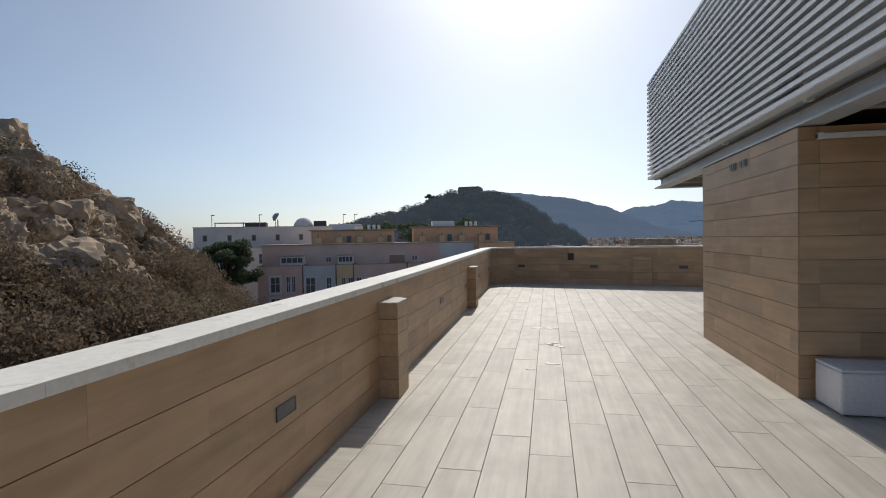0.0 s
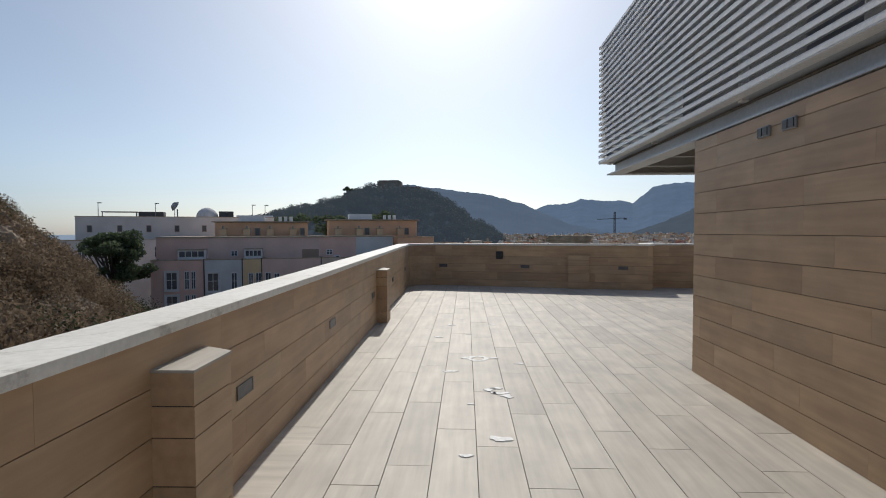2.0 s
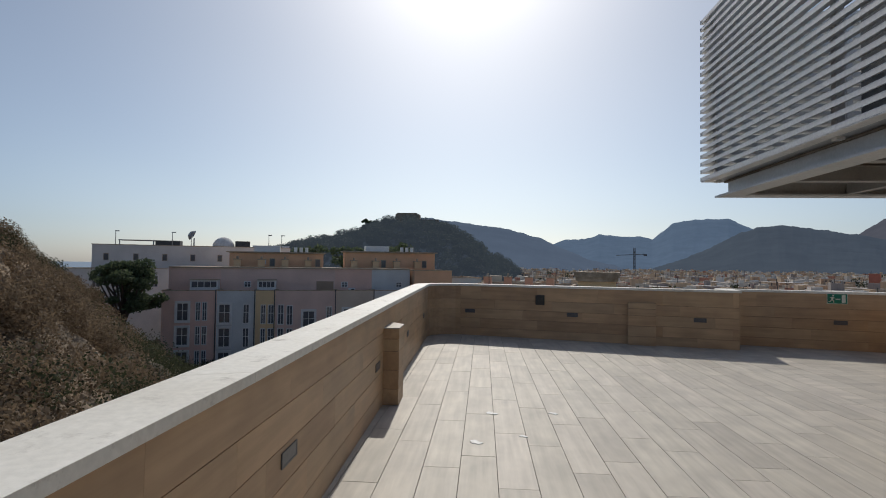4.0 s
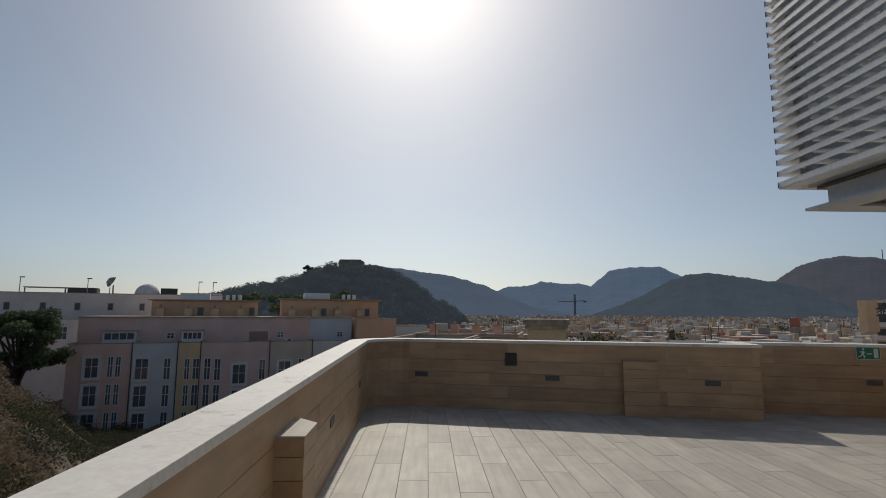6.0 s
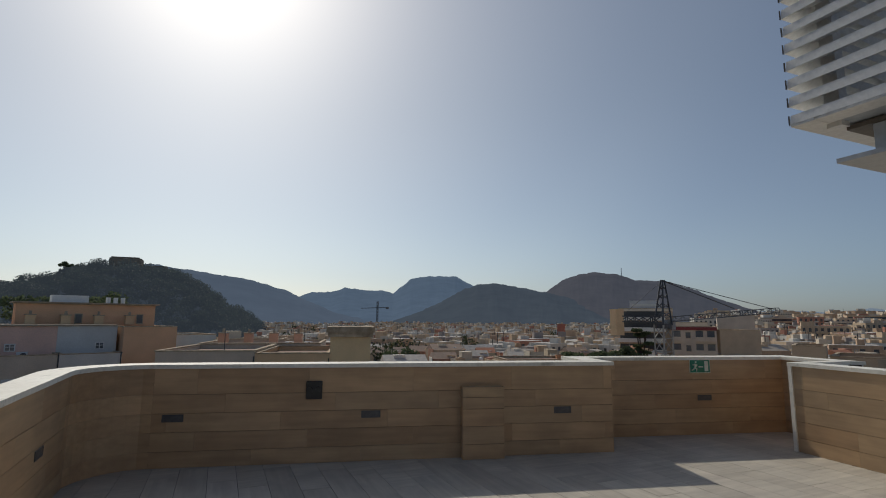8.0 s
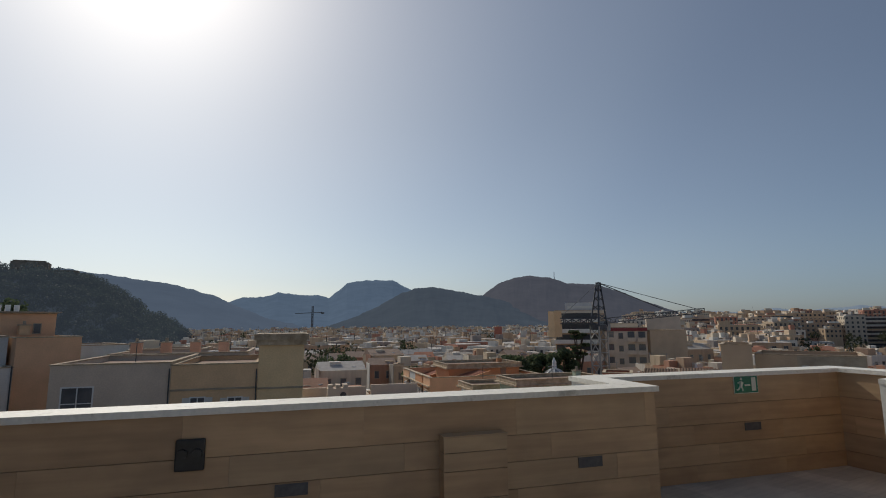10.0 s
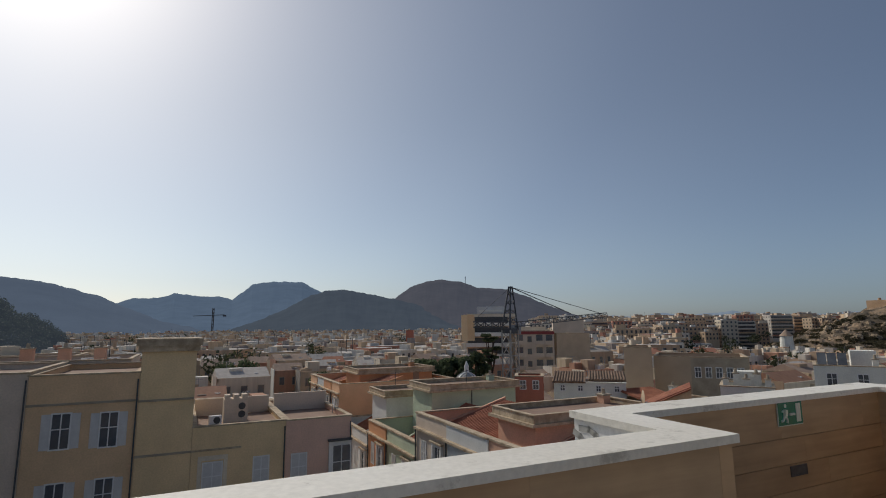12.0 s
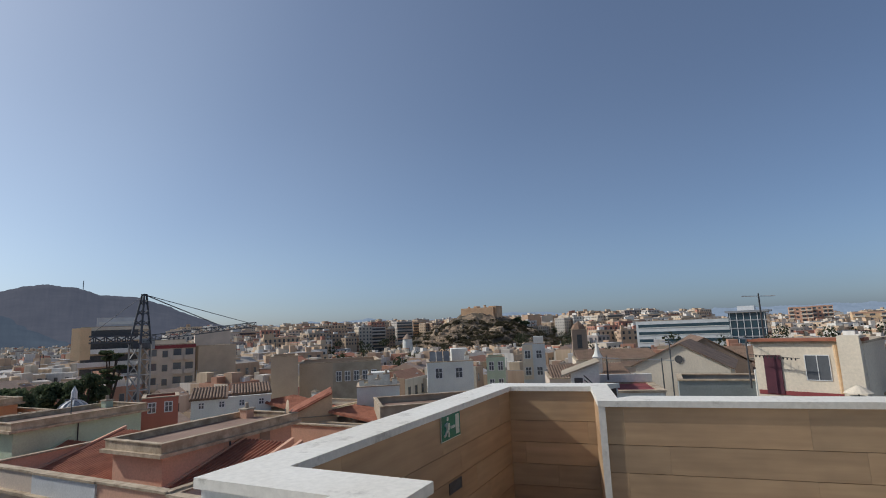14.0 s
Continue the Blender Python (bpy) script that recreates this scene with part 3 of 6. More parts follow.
def leaf_material(name, dark, light):
    m, nt, b = material(name, 0.7)
    rnd = nt.nodes.new("ShaderNodeNewGeometry").outputs["Random Per Island"]
    r = ramp_node(nt, [(0.0, dark), (1.0, light)])
    nt.links.new(rnd, r.inputs[0])
    nt.links.new(r.outputs[0], b.inputs["Base Color"])
    b.inputs["Specular IOR Level"].default_value = 0.15
    tr = nt.nodes.new("ShaderNodeBsdfTranslucent")
    nt.links.new(r.outputs[0], tr.inputs["Color"])
    mx = nt.nodes.new("ShaderNodeMixShader")
    mx.inputs[0].default_value = 0.4
    nt.links.new(b.outputs[0], mx.inputs[1])
    nt.links.new(tr.outputs[0], mx.inputs[2])
    nt.links.new(mx.outputs[0], nt.nodes["Material Output"].inputs["Surface"])
    return m


M["pine"] = leaf_material("pine_foliage", (0.065, 0.09, 0.05), (0.14, 0.17, 0.09))
M["scrub"] = leaf_material("dry_scrub", (0.14, 0.104, 0.07), (0.27, 0.20, 0.132))
M["shrub"] = leaf_material("green_shrub", (0.038, 0.046, 0.025), (0.085, 0.092, 0.05))
M["bark"] = mottled("bark", (0.06, 0.045, 0.035), (0.13, 0.1, 0.075), 6, 0.9, 0.3)


def rock_material(name, rock_a, rock_b, soil, low, high):
    """Rock faces with dry soil and scrub-coloured patches where the noise says so."""
    m, nt, b = material(name, 0.95)
    vec = coords(nt, (1, 1, 1))
    n1, n2 = noise_node(nt, vec, low, 6, 0.65), noise_node(nt, vec, high, 6, 0.7)
    rock = ramp_node(nt, [(0.3, rock_a), (0.7, rock_b)])
    nt.links.new(n2.outputs[0], rock.inputs[0])
    k = ramp_node(nt, [(0.45, (0, 0, 0)), (0.58, (1, 1, 1))])
    nt.links.new(n1.outputs[0], k.inputs[0])
    mm = mix_node(nt, "MIX", k.outputs[0], soil, rock.outputs[0])
    nt.links.new(mm.outputs[2], b.inputs["Base Color"])
    bump_node(nt, n2.outputs[0], b, 0.9, 0.35)
    return m


M["hill_rock"] = rock_material("hillside_rock", (0.13, 0.095, 0.065), (0.40, 0.30, 0.20), (0.075, 0.058, 0.036), 0.12, 0.7)
M["boulder"] = mottled("pale_limestone", (0.24, 0.175, 0.115), (0.60, 0.46, 0.31), 0.9, 0.95, 0.8, 5.0)
M["castle_rock"] = rock_material("castle_hill_rock", (0.11, 0.078, 0.052), (0.38, 0.27, 0.17), (0.07, 0.055, 0.035), 0.06, 0.16)

CREST_Y = (-20, 0, 18.8, 31.4, 41, 50.6, 60, 72)
CREST_Z = (12.0, 9.2, 6.0, 4.5, 2.5, -0.3, -4.4, -9.8)


def fbm(x, y, z=0.0):
    return noise.fractal(Vector((x, y, z)), 0.9, 2.1, 5)


def slope_z(x, y):
    """Height of the rocky slope west of the terrace."""
    xr = -22 if y < 18.8 else -22 - 0.55 * (y - 18.8)
    zr = float(np.interp(y, CREST_Y, CREST_Z))
    e = x - xr
    z = zr - 0.75 * e if e > 0 else zr + 0.1 * e
    z = max(z, -9 + 0.05 * z)
    ledge = abs(fbm(x * 0.11 + 3, y * 0.11, 1.7))
    return z + 1.5 * fbm(x * 0.09, y * 0.09, 0.3) - 0.9 + 1.1 * ledge + 0.5 * fbm(x * 0.4, y * 0.4, 5.0)


NX, NY = 110, 150
xs, ys = np.linspace(-75, -2.2, NX), np.linspace(-22, 78, NY)
hv, hf = [], []
for j, y in enumerate(ys):
    for i, x in enumerate(xs):
        z = slope_z(x, y)
        if x > -4.5:
            z = min(z, -4 - (x + 4.5) * 2)
        hv.append((x, y, z))
for j in range(NY - 1):
    for i in range(NX - 1):
        a = j * NX + i
        hf.append((a, a + 1, a + NX + 1, a + NX))
hill = new("hillside", mesh_of("hillside", hv, hf, [M["hill_rock"]]))
tagged(hill, "steep rocky hillside with dry scrub beside the terrace", "hillside", kind="structure")

# crags and boulders on the slope
rb = random.Random(11)
crag_meshes = []
for k in range(7):
    bm = bmesh.new()
    bmesh.ops.create_icosphere(bm, subdivisions=4, radius=1.0)
    planes = []
    for _ in range(44):
        nrm = Vector((rb.gauss(0, 1), rb.gauss(0, 1), rb.gauss(0, 0.8))).normalized()
        planes.append((nrm, rb.uniform(0.58, 0.92)))
    for v in bm.verts:
        d = v.co.normalized()
        r = min([0.98] + [lim / d.dot(nrm) for nrm, lim in planes if d.dot(nrm) > 0.2])
        v.co = d * (r + 0.16 * fbm(d.x * 2.5 + k * 5, d.y * 2.5, d.z * 2.5) + 0.09 * fbm(d.x * 8, d.y * 8 + k, d.z * 8) - 0.1 * max(0, 0.3 - abs(fbm(d.x * 3 + 9, d.y * 3, d.z * 3 + k))))
    me = bpy.data.meshes.new("crag")
    bm.to_mesh(me)
    bm.free()
    me.materials.append(M["boulder"])
    crag_meshes.append(me)
crags = []
for k in range(180):
    if k < 150:
        y = rb.uniform(12.5, 31)
        x = -16.5 - 0.5 * max(0, y - 16) + rb.uniform(-5.5, 2.5)
        s = rb.uniform(0.45, 1.6)
    else:
        y, x, s = rb.uniform(5, 60), rb.uniform(-40, -9), rb.uniform(0.2, 0.5)
    if x < -24 - 0.55 * max(0, y - 18.8):
        continue
    z = slope_z(x, y)
    o = new("crag", crag_meshes[k % 7])
    o.matrix_basis = Matrix.LocRotScale((x, y, z + 0.15 * s), Euler((rb.uniform(-.3, .3), rb.uniform(-.3, .3), rb.uniform(0, 6))), (s * rb.uniform(.8, 1.4), s * rb.uniform(.8, 1.3), s))
    tagged(o, "weathered pale limestone crag on the scrubby hillside", "rock", "crags on the hillside")

scrub_blobs, shrub_blobs = [], []
rs = random.Random(5)
for k in range(2300):
    y = rs.uniform(-6, 66)
    x = rs.uniform(-46, -5)
    if x < -27 - 0.55 * max(0, y - 18.8):
        continue
    if 12.5 < y < 36 and abs(x + 18 + 0.5 * max(0, y - 16)) < 3.6 and rs.random() < 0.62:
        continue                          # the bare crags
    z = slope_z(x, y)
    r = rs.uniform(0.35, 1.35) if y > 4 else rs.uniform(0.35, 1.0)
    (shrub_blobs if z < -4.2 + 4.0 * fbm(x * 0.13, y * 0.13, 4.0) + rs.uniform(-1.2, 1.2) else scrub_blobs).append((x, y, z + 0.3 * r, r * 1.2, r * 1.2, r * 0.8))
for k in range(300):                      # bushes along the crest
    y = rs.uniform(0, 58)
    x = (-22 if y < 18.8 else -22 - 0.55 * (y - 18.8)) + rs.uniform(-1.2, 1.2)
    r = rs.uniform(0.35, 1.15)
    shrub_blobs.append((x, y, slope_z(x, y) + 0.3 * r, r * 1.2, r * 1.2, r))
for nm, bl, mat, n in (("scrub", scrub_blobs, M["scrub"], 620000), ("shrubs", shrub_blobs, M["shrub"], 330000)):
    tagged(leafy(nm, bl, n, 0.062, mat, seed=len(nm)), "dense low scrub covering the rocky hillside", "scrub", kind="stuff")


def tree(x, y, z0, h, rad, seed, label, spread=0.55, leaves=5000, size=0.2, mat="pine", count=13, s0=0.25, s1=0.45):
    rnd = random.Random(seed)
    t = thing("tree", label, "tree", pose(x, y, z0))
    tr = Build()
    top = h * 0.62
    tr.tube((0, 0, 0), 0.05 * h ** 0.8, (rnd.uniform(-.2, .2), 0, top), 0.02 * h ** 0.8, 9)
    blobs = []
    for k in range(count):
        a = rnd.uniform(0, 6.28)
        r = rad * rnd.uniform(0.15, 0.75)
        zz = h * rnd.uniform(0.5, 0.93)
        e = (math.cos(a) * r, math.sin(a) * r, zz)
        tr.tube((0, 0, h * rnd.uniform(0.3, 0.55)), 0.02 * h ** 0.8, e, 0.01 * h ** 0.8, 6)
        s = rad * rnd.uniform(s0, s1)
        blobs.append((*e, s, s, s * spread))
    part("trunk", tr, [M["bark"]], t)
    leafy("crown", blobs, leaves, size, M[mat], t, seed)
    return t


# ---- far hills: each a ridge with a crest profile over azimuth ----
def haze_glow_material(name, col, glow, power):
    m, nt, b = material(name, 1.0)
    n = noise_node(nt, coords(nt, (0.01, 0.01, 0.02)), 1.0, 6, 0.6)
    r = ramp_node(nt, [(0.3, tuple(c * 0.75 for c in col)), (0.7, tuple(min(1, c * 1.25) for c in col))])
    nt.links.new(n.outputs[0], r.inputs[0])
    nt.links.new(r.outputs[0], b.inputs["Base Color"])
    # bluish emission painted in as the haze before the far slopes
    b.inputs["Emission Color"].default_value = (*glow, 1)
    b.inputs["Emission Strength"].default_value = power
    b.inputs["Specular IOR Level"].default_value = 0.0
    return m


def ridge(name, dist, prof, mat, label, deep=0.35, rough=0.12, seed=0.0):
    az0, az1 = prof[0][0], prof[-1][0]
    n = int((az1 - az0) * 16) + 2
    rows = 14
    vs, fs = [], []
    for i in range(n):
        az = az0 + (az1 - az0) * i / (n - 1)
        el = float(np.interp(az, [p[0] for p in prof], [p[1] for p in prof]))
        for j in range(rows):
            t = j / (rows - 1)
            d = dist * (1 - deep * (1 - t))
            zc = 1.5 + math.tan(radians(el)) * dist
            k = t ** 1.25
            z = GROUND - 4 + (zc - GROUND + 4) * k
            wob = fbm(az * 0.3 + seed, t * 6.0, seed) * dist * 0.008 * rough * 8 * (1 - t) * t * 2
            jag = fbm(az * 0.7 + seed, 0.3, t * 11) * dist * 0.0022 * t + fbm(az * 3.5 + seed, 1.3, t * 9) * dist * 0.0007 * t ** 8
            a = radians(az)
            vs.append((2 + math.sin(a) * d, 9 + math.cos(a) * d, z + wob + jag))
        a = radians(az)
        vs.append((2 + math.sin(a) * dist * 1.25, 9 + math.cos(a) * dist * 1.25, GROUND - 4))
    rr = rows + 1
    for i in range(n - 1):
        for j in range(rr - 1):
            q = i * rr + j
            fs.append((q, q + rr, q + rr + 1, q + 1))
    ob = new(name, mesh_of(name, vs, fs, [mat], True))
    return tagged(ob, label, "hills", kind="structure")


# haze is put into these slopes by blue-tinged base colour and glow
M["far_green"] = haze_glow_material("hazy_green_hills", (0.035, 0.042, 0.045), (0.14, 0.18, 0.25), 0.36)
M["far_ridge"] = haze_glow_material("hazy_slate_ridge", (0.04, 0.05, 0.06), (0.15, 0.20, 0.29), 0.52)
M["woods_floor"] = haze_glow_material("hazy_wood_floor", (0.03, 0.037, 0.028), (0.12, 0.15, 0.2), 0.42)
M["far_blue"] = haze_glow_material("hazy_blue_hills", (0.05, 0.065, 0.085), (0.17, 0.25, 0.37), 0.46)
M["far_mid"] = haze_glow_material("hazy_brown_hills", (0.045, 0.043, 0.045), (0.16, 0.18, 0.24), 0.36)
M["far_pale"] = haze_glow_material("hazed_pale_hills", (0.12, 0.14, 0.17), (0.28, 0.36, 0.46), 0.5)
M["sea"] = mottled("hazy_sea", (0.10, 0.15, 0.22), (0.13, 0.19, 0.27), 0.002, 0.35, 0.0, 0.05)
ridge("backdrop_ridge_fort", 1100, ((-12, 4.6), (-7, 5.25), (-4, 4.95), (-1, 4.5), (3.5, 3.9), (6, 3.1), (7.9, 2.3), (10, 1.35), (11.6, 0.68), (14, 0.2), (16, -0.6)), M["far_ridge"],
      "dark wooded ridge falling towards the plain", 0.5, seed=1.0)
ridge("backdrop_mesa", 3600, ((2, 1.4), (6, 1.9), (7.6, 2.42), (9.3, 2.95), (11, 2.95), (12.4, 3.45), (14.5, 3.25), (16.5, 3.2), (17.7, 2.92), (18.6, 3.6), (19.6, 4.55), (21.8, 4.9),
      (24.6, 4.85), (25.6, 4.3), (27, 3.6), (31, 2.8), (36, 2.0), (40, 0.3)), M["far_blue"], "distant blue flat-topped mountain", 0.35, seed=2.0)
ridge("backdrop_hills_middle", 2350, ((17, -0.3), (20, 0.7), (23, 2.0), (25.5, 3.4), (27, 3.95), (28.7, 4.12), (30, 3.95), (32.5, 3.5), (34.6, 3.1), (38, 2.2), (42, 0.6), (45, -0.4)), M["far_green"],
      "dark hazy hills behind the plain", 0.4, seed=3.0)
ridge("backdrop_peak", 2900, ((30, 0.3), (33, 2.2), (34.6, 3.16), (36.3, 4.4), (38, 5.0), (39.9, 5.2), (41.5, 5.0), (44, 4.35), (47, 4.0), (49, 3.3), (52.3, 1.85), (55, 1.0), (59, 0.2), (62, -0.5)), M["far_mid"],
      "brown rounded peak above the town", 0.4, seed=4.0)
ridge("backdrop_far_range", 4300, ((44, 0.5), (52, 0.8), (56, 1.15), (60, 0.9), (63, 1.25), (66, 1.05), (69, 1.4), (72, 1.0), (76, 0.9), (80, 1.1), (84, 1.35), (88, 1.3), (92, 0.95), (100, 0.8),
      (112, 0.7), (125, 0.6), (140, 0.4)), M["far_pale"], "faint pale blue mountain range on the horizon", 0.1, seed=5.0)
# mast on the peak
mast = thing("radio_mast", "thin radio mast on the far peak", "mast", pose(2 + math.sin(radians(42.4)) * 2880, 9 + math.cos(radians(42.4)) * 2880, 238))
part("pole", Build().beam((0, 0, 0), (0, 0, 46), 2.4), [M["steel"]], mast)
# sea
part("water", Build().add([(-4800, 900, GROUND + 0.6), (-420, 900, GROUND + 0.6), (-300, 4800, GROUND + 0.6), (-4800, 4800, GROUND + 0.6)], [(0, 1, 2, 3)]), [M["sea"]])
tagged(bpy.data.objects["water"], "hazy blue sea on the horizon", "sea", kind="structure")

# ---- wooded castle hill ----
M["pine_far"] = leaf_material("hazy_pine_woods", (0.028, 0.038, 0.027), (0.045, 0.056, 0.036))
# blue-grey glow on the leaves paints the haze over the woods
haze_bsdf = M["pine_far"].node_tree.nodes["Principled BSDF"]
haze_bsdf.inputs["Emission Color"].default_value, haze_bsdf.inputs["Emission Strength"].default_value = (0.12, 0.15, 0.2, 1), 0.42
CX = (-230, -190, -150, -130, -112, -95, -86, -75, -60, -45, -30, -15, 0, 15, 35)
CZ = (-15, 1, 10.5, 14.5, 18, 23, 27, 31, 34, 32, 27.5, 20.5, 9.5, 0, -15)


def castle_z(x, y):
    t = (y - 410) / 95
    return (float(np.interp(x, CX, CZ)) + 16) * max(0, 1 - t * t) - 16 + 1.2 * fbm(x * 0.05, y * 0.05, 9.0)


cv, cf = [], []
gx, gy = np.linspace(-240, 45, 90), np.linspace(310, 500, 50)
for y in gy:
    for x in gx:
        cv.append((x, y, castle_z(x, y)))
for j in range(49):
    for i in range(89):
        a = j * 90 + i
        cf.append((a, a + 1, a + 91, a + 90))
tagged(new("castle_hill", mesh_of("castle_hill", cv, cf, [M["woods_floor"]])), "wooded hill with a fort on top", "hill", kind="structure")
rc = random.Random(8)
pines = []
for k in range(1500):
    x, y = rc.uniform(-222, 24), rc.uniform(325, 418)
    z = castle_z(x, y)
    if z < -10 or (abs(x + 57) < 21 and y > 388):
        continue
    r = rc.choice((1.3, 1.8, 2.6, 3.4, 4.6))
    pines.append((x, y, z + r * rc.uniform(0.5, 1.3), r * 1.2, r * 1.2, r * 0.85))
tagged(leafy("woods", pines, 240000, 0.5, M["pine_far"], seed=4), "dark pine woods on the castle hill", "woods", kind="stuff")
M["fort"] = mottled("old_fort_stone", (0.22, 0.18, 0.14), (0.34, 0.28, 0.22), 0.3, 0.95)
fort = thing("fort", "ruined stone fort on the wooded hill", "fort", pose(-58, 404, 34))
part("keep", B(-9, -5, -4, 9, 8, 6.6), [M["fort"]], fort)
part("parapet", Build().box(-8, -5.3, 6.6, 8, -4.6, 7.3).box(-8, 7, 6.6, 8, 7.7, 7.3), [M["fort"]], fort)
part("outwork", B(9.2, -3, -6, 24, 6, 2.5), [M["fort"]], fort)
for x, h in ((-91, 12), (-85, 8), (-88.5, 10)):
    tree(x, 402, castle_z(x, 402) - 0.5, h, h * 0.27, int(-x), "tall lone pine on the castle hill's crest", 0.6, 700, 0.6)

for k in range(34):
    x = rc.uniform(-165, -72) if k < 22 else rc.uniform(-38, -4)
    y = rc.uniform(396, 412)
    h = rc.uniform(4.5, 8.5)
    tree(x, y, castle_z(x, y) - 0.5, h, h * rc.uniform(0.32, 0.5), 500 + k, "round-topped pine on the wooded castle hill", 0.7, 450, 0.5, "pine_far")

# ---- rocky knoll with the second castle ----
KX, KY = 470, 85


def knoll_z(x, y):
    u, w = (x - KX) / (90 if x > KX else 165), (y - KY)
    w = w / 80 if w > 0 else w / 82
    r = math.hypot(u, w)
    core = max(0.0, 1 - r)
    return GROUND + 28.5 * min(1, core * 1.22) ** 1.35 + (2.4 * fbm(x * 0.06, y * 0.06, 2.0) + 2.6 * abs(fbm(x * 0.11, y * 0.11, 7.0)) * min(1, 3 * (1 - core))) * (1 if 0.05 < core else 0)


kv, kf = [], []
for y in np.linspace(-15, 175, 150):
    for x in np.linspace(300, 560, 120):
        kv.append((x, y, knoll_z(x, y)))
for j in range(149):
    for i in range(119):
        a = j * 120 + i
        kf.append((a, a + 1, a + 121, a + 120))
tagged(new("castle_knoll", mesh_of("castle_knoll", kv, kf, [M["castle_rock"]])), "bare rocky knoll with patches of scrub", "hill", kind="structure")
M["knoll_scrub"] = leaf_material("dull_knoll_scrub", (0.055, 0.05, 0.03), (0.11, 0.095, 0.055))
rk = random.Random(31)
kb = []
for k in range(1300):
    x, y = rk.uniform(330, 470), rk.uniform(0, 175)
    z = knoll_z(x, y)
    if GROUND + 1 < z < 6.5:
        r = rk.uniform(0.5, 2.2)
        if fbm(x * 0.05, y * 0.05, 12.0) > (-0.12 if y > KY else -0.45):
            kb.append((x, y, z + 0.2 * r, r * 1.5, r * 1.5, r * 0.6))
tagged(leafy("knoll_scrub", kb, 90000, 0.42, M["knoll_scrub"], seed=9), "dry scrub on the castle knoll", "scrub", kind="stuff")
for k in range(64):
    x, y = rk.uniform(360, 465), rk.choice((rk.uniform(20, 165), rk.uniform(70, 140)))
    s = rk.uniform(1.2, 4.2)
    if knoll_z(x, y) > 8:
        s *= 0.4
    o = new("crag", crag_meshes[k % 7])
    o.matrix_basis = Matrix.LocRotScale((x, y, knoll_z(x, y)), Euler((0.2, 0.1, k)), (s, s * 1.2, s * 0.8))
    tagged(o, "pale boulder on the castle knoll", "rock", "crags on the knoll")
M["castle"] = mottled("warm_castle_stone", (0.52, 0.33, 0.19), (0.68, 0.46, 0.29), 0.2, 0.95)
ca = thing("castle", "square stone castle on the rocky knoll", "castle", pose(452, 81, 11.4, 0, 0, -14))
part("curtain_wall", B(-9, -15, -6, 9, 15, 6.0), [M["castle"]], ca)
part("tower", B(-7, -17, -6, 7, -10, 7.0), [M["castle"]], ca)
part("turret", Build().tube((-5, -6, 5.8), 1.2, (-5, -6, 8.2), 1.1, 10), [M["castle"]], ca)
part("turret", Build().tube((-5, 9, 5.8), 1.0, (-5, 9, 7.6), 0.9, 10), [M["castle"]], ca)
part("gatehouse", B(-4, 2, 6, 4, 5, 7.6), [M["castle"]], ca)
for y, h in ((50, 7), (43, 6), (46, 5)):
    tree(455, y, knoll_z(455, y) - 0.5, h + 1, 3.2, y, "round-topped pine on the knoll's shoulder", 0.8, 500, 0.6)


# ---- houses ----
M["glass"] = mottled("dark_window_glass", (0.075, 0.08, 0.09), (0.155, 0.165, 0.175), 0.6, 0.08, 0.0)
M["win_frame"] = mottled("white_window_frame", (0.68, 0.68, 0.66), (0.78, 0.78, 0.76), 2, 0.5, 0.0)
M["shutter"] = mottled("pale_shutter", (0.56, 0.55, 0.53), (0.66, 0.65, 0.63), 2, 0.6, 0.0)
M["clay_roof"] = mottled("clay_tiles", (0.25, 0.088, 0.05), (0.44, 0.17, 0.095), 1.2, 0.85, 0.4, 12)
M["flat_roof"] = mottled("terracotta_flat_roof", (0.22, 0.14, 0.10), (0.34, 0.23, 0.17), 0.4, 0.9)
M["dirty_coping"] = mottled("dirty_tan_coping", (0.30, 0.225, 0.145), (0.60, 0.485, 0.345), 1.6, 0.9, 0.3, 8)
M["brown_tiles"] = mottled("old_brown_tiles", (0.14, 0.09, 0.058), (0.27, 0.175, 0.115), 1.2, 0.85, 0.4, 12)
M["concrete"] = mottled("weathered_concrete", (0.32, 0.265, 0.195), (0.47, 0.395, 0.295), 0.8, 0.9)
COLS = {"pink": (0.66, 0.45, 0.37), "salmon": (0.58, 0.34, 0.23), "yellow": (0.66, 0.49, 0.28), "ochre": (0.60, 0.42, 0.25), "grey": (0.58, 0.55, 0.51), "blue": (0.54, 0.55, 0.54),
        "green": (0.44, 0.51, 0.38), "orange": (0.56, 0.28, 0.14), "cream": (0.62, 0.54, 0.42), "white": (0.68, 0.65, 0.59), "beige": (0.54, 0.45, 0.36), "brown": (0.30, 0.22, 0.16), "peach": (0.68, 0.40, 0.24), "slate": (0.2, 0.22, 0.21), "rose": (0.62, 0.41, 0.31), "red": (0.22, 0.05, 0.05),
        "mauve": (0.62, 0.46, 0.39), "brick": (0.42, 0.15, 0.10), "tan": (0.44, 0.34, 0.24)}
for cname, c in COLS.items():
    c = tuple(min(0.8, v * 1.22) for v in c)
    M[cname] = mottled(cname + "_house_paint", tuple(v * 0.86 for v in c), tuple(min(1, v * 1.08) for v in c), 0.35, 0.92, 0.05, 9.0)

WIN = {}


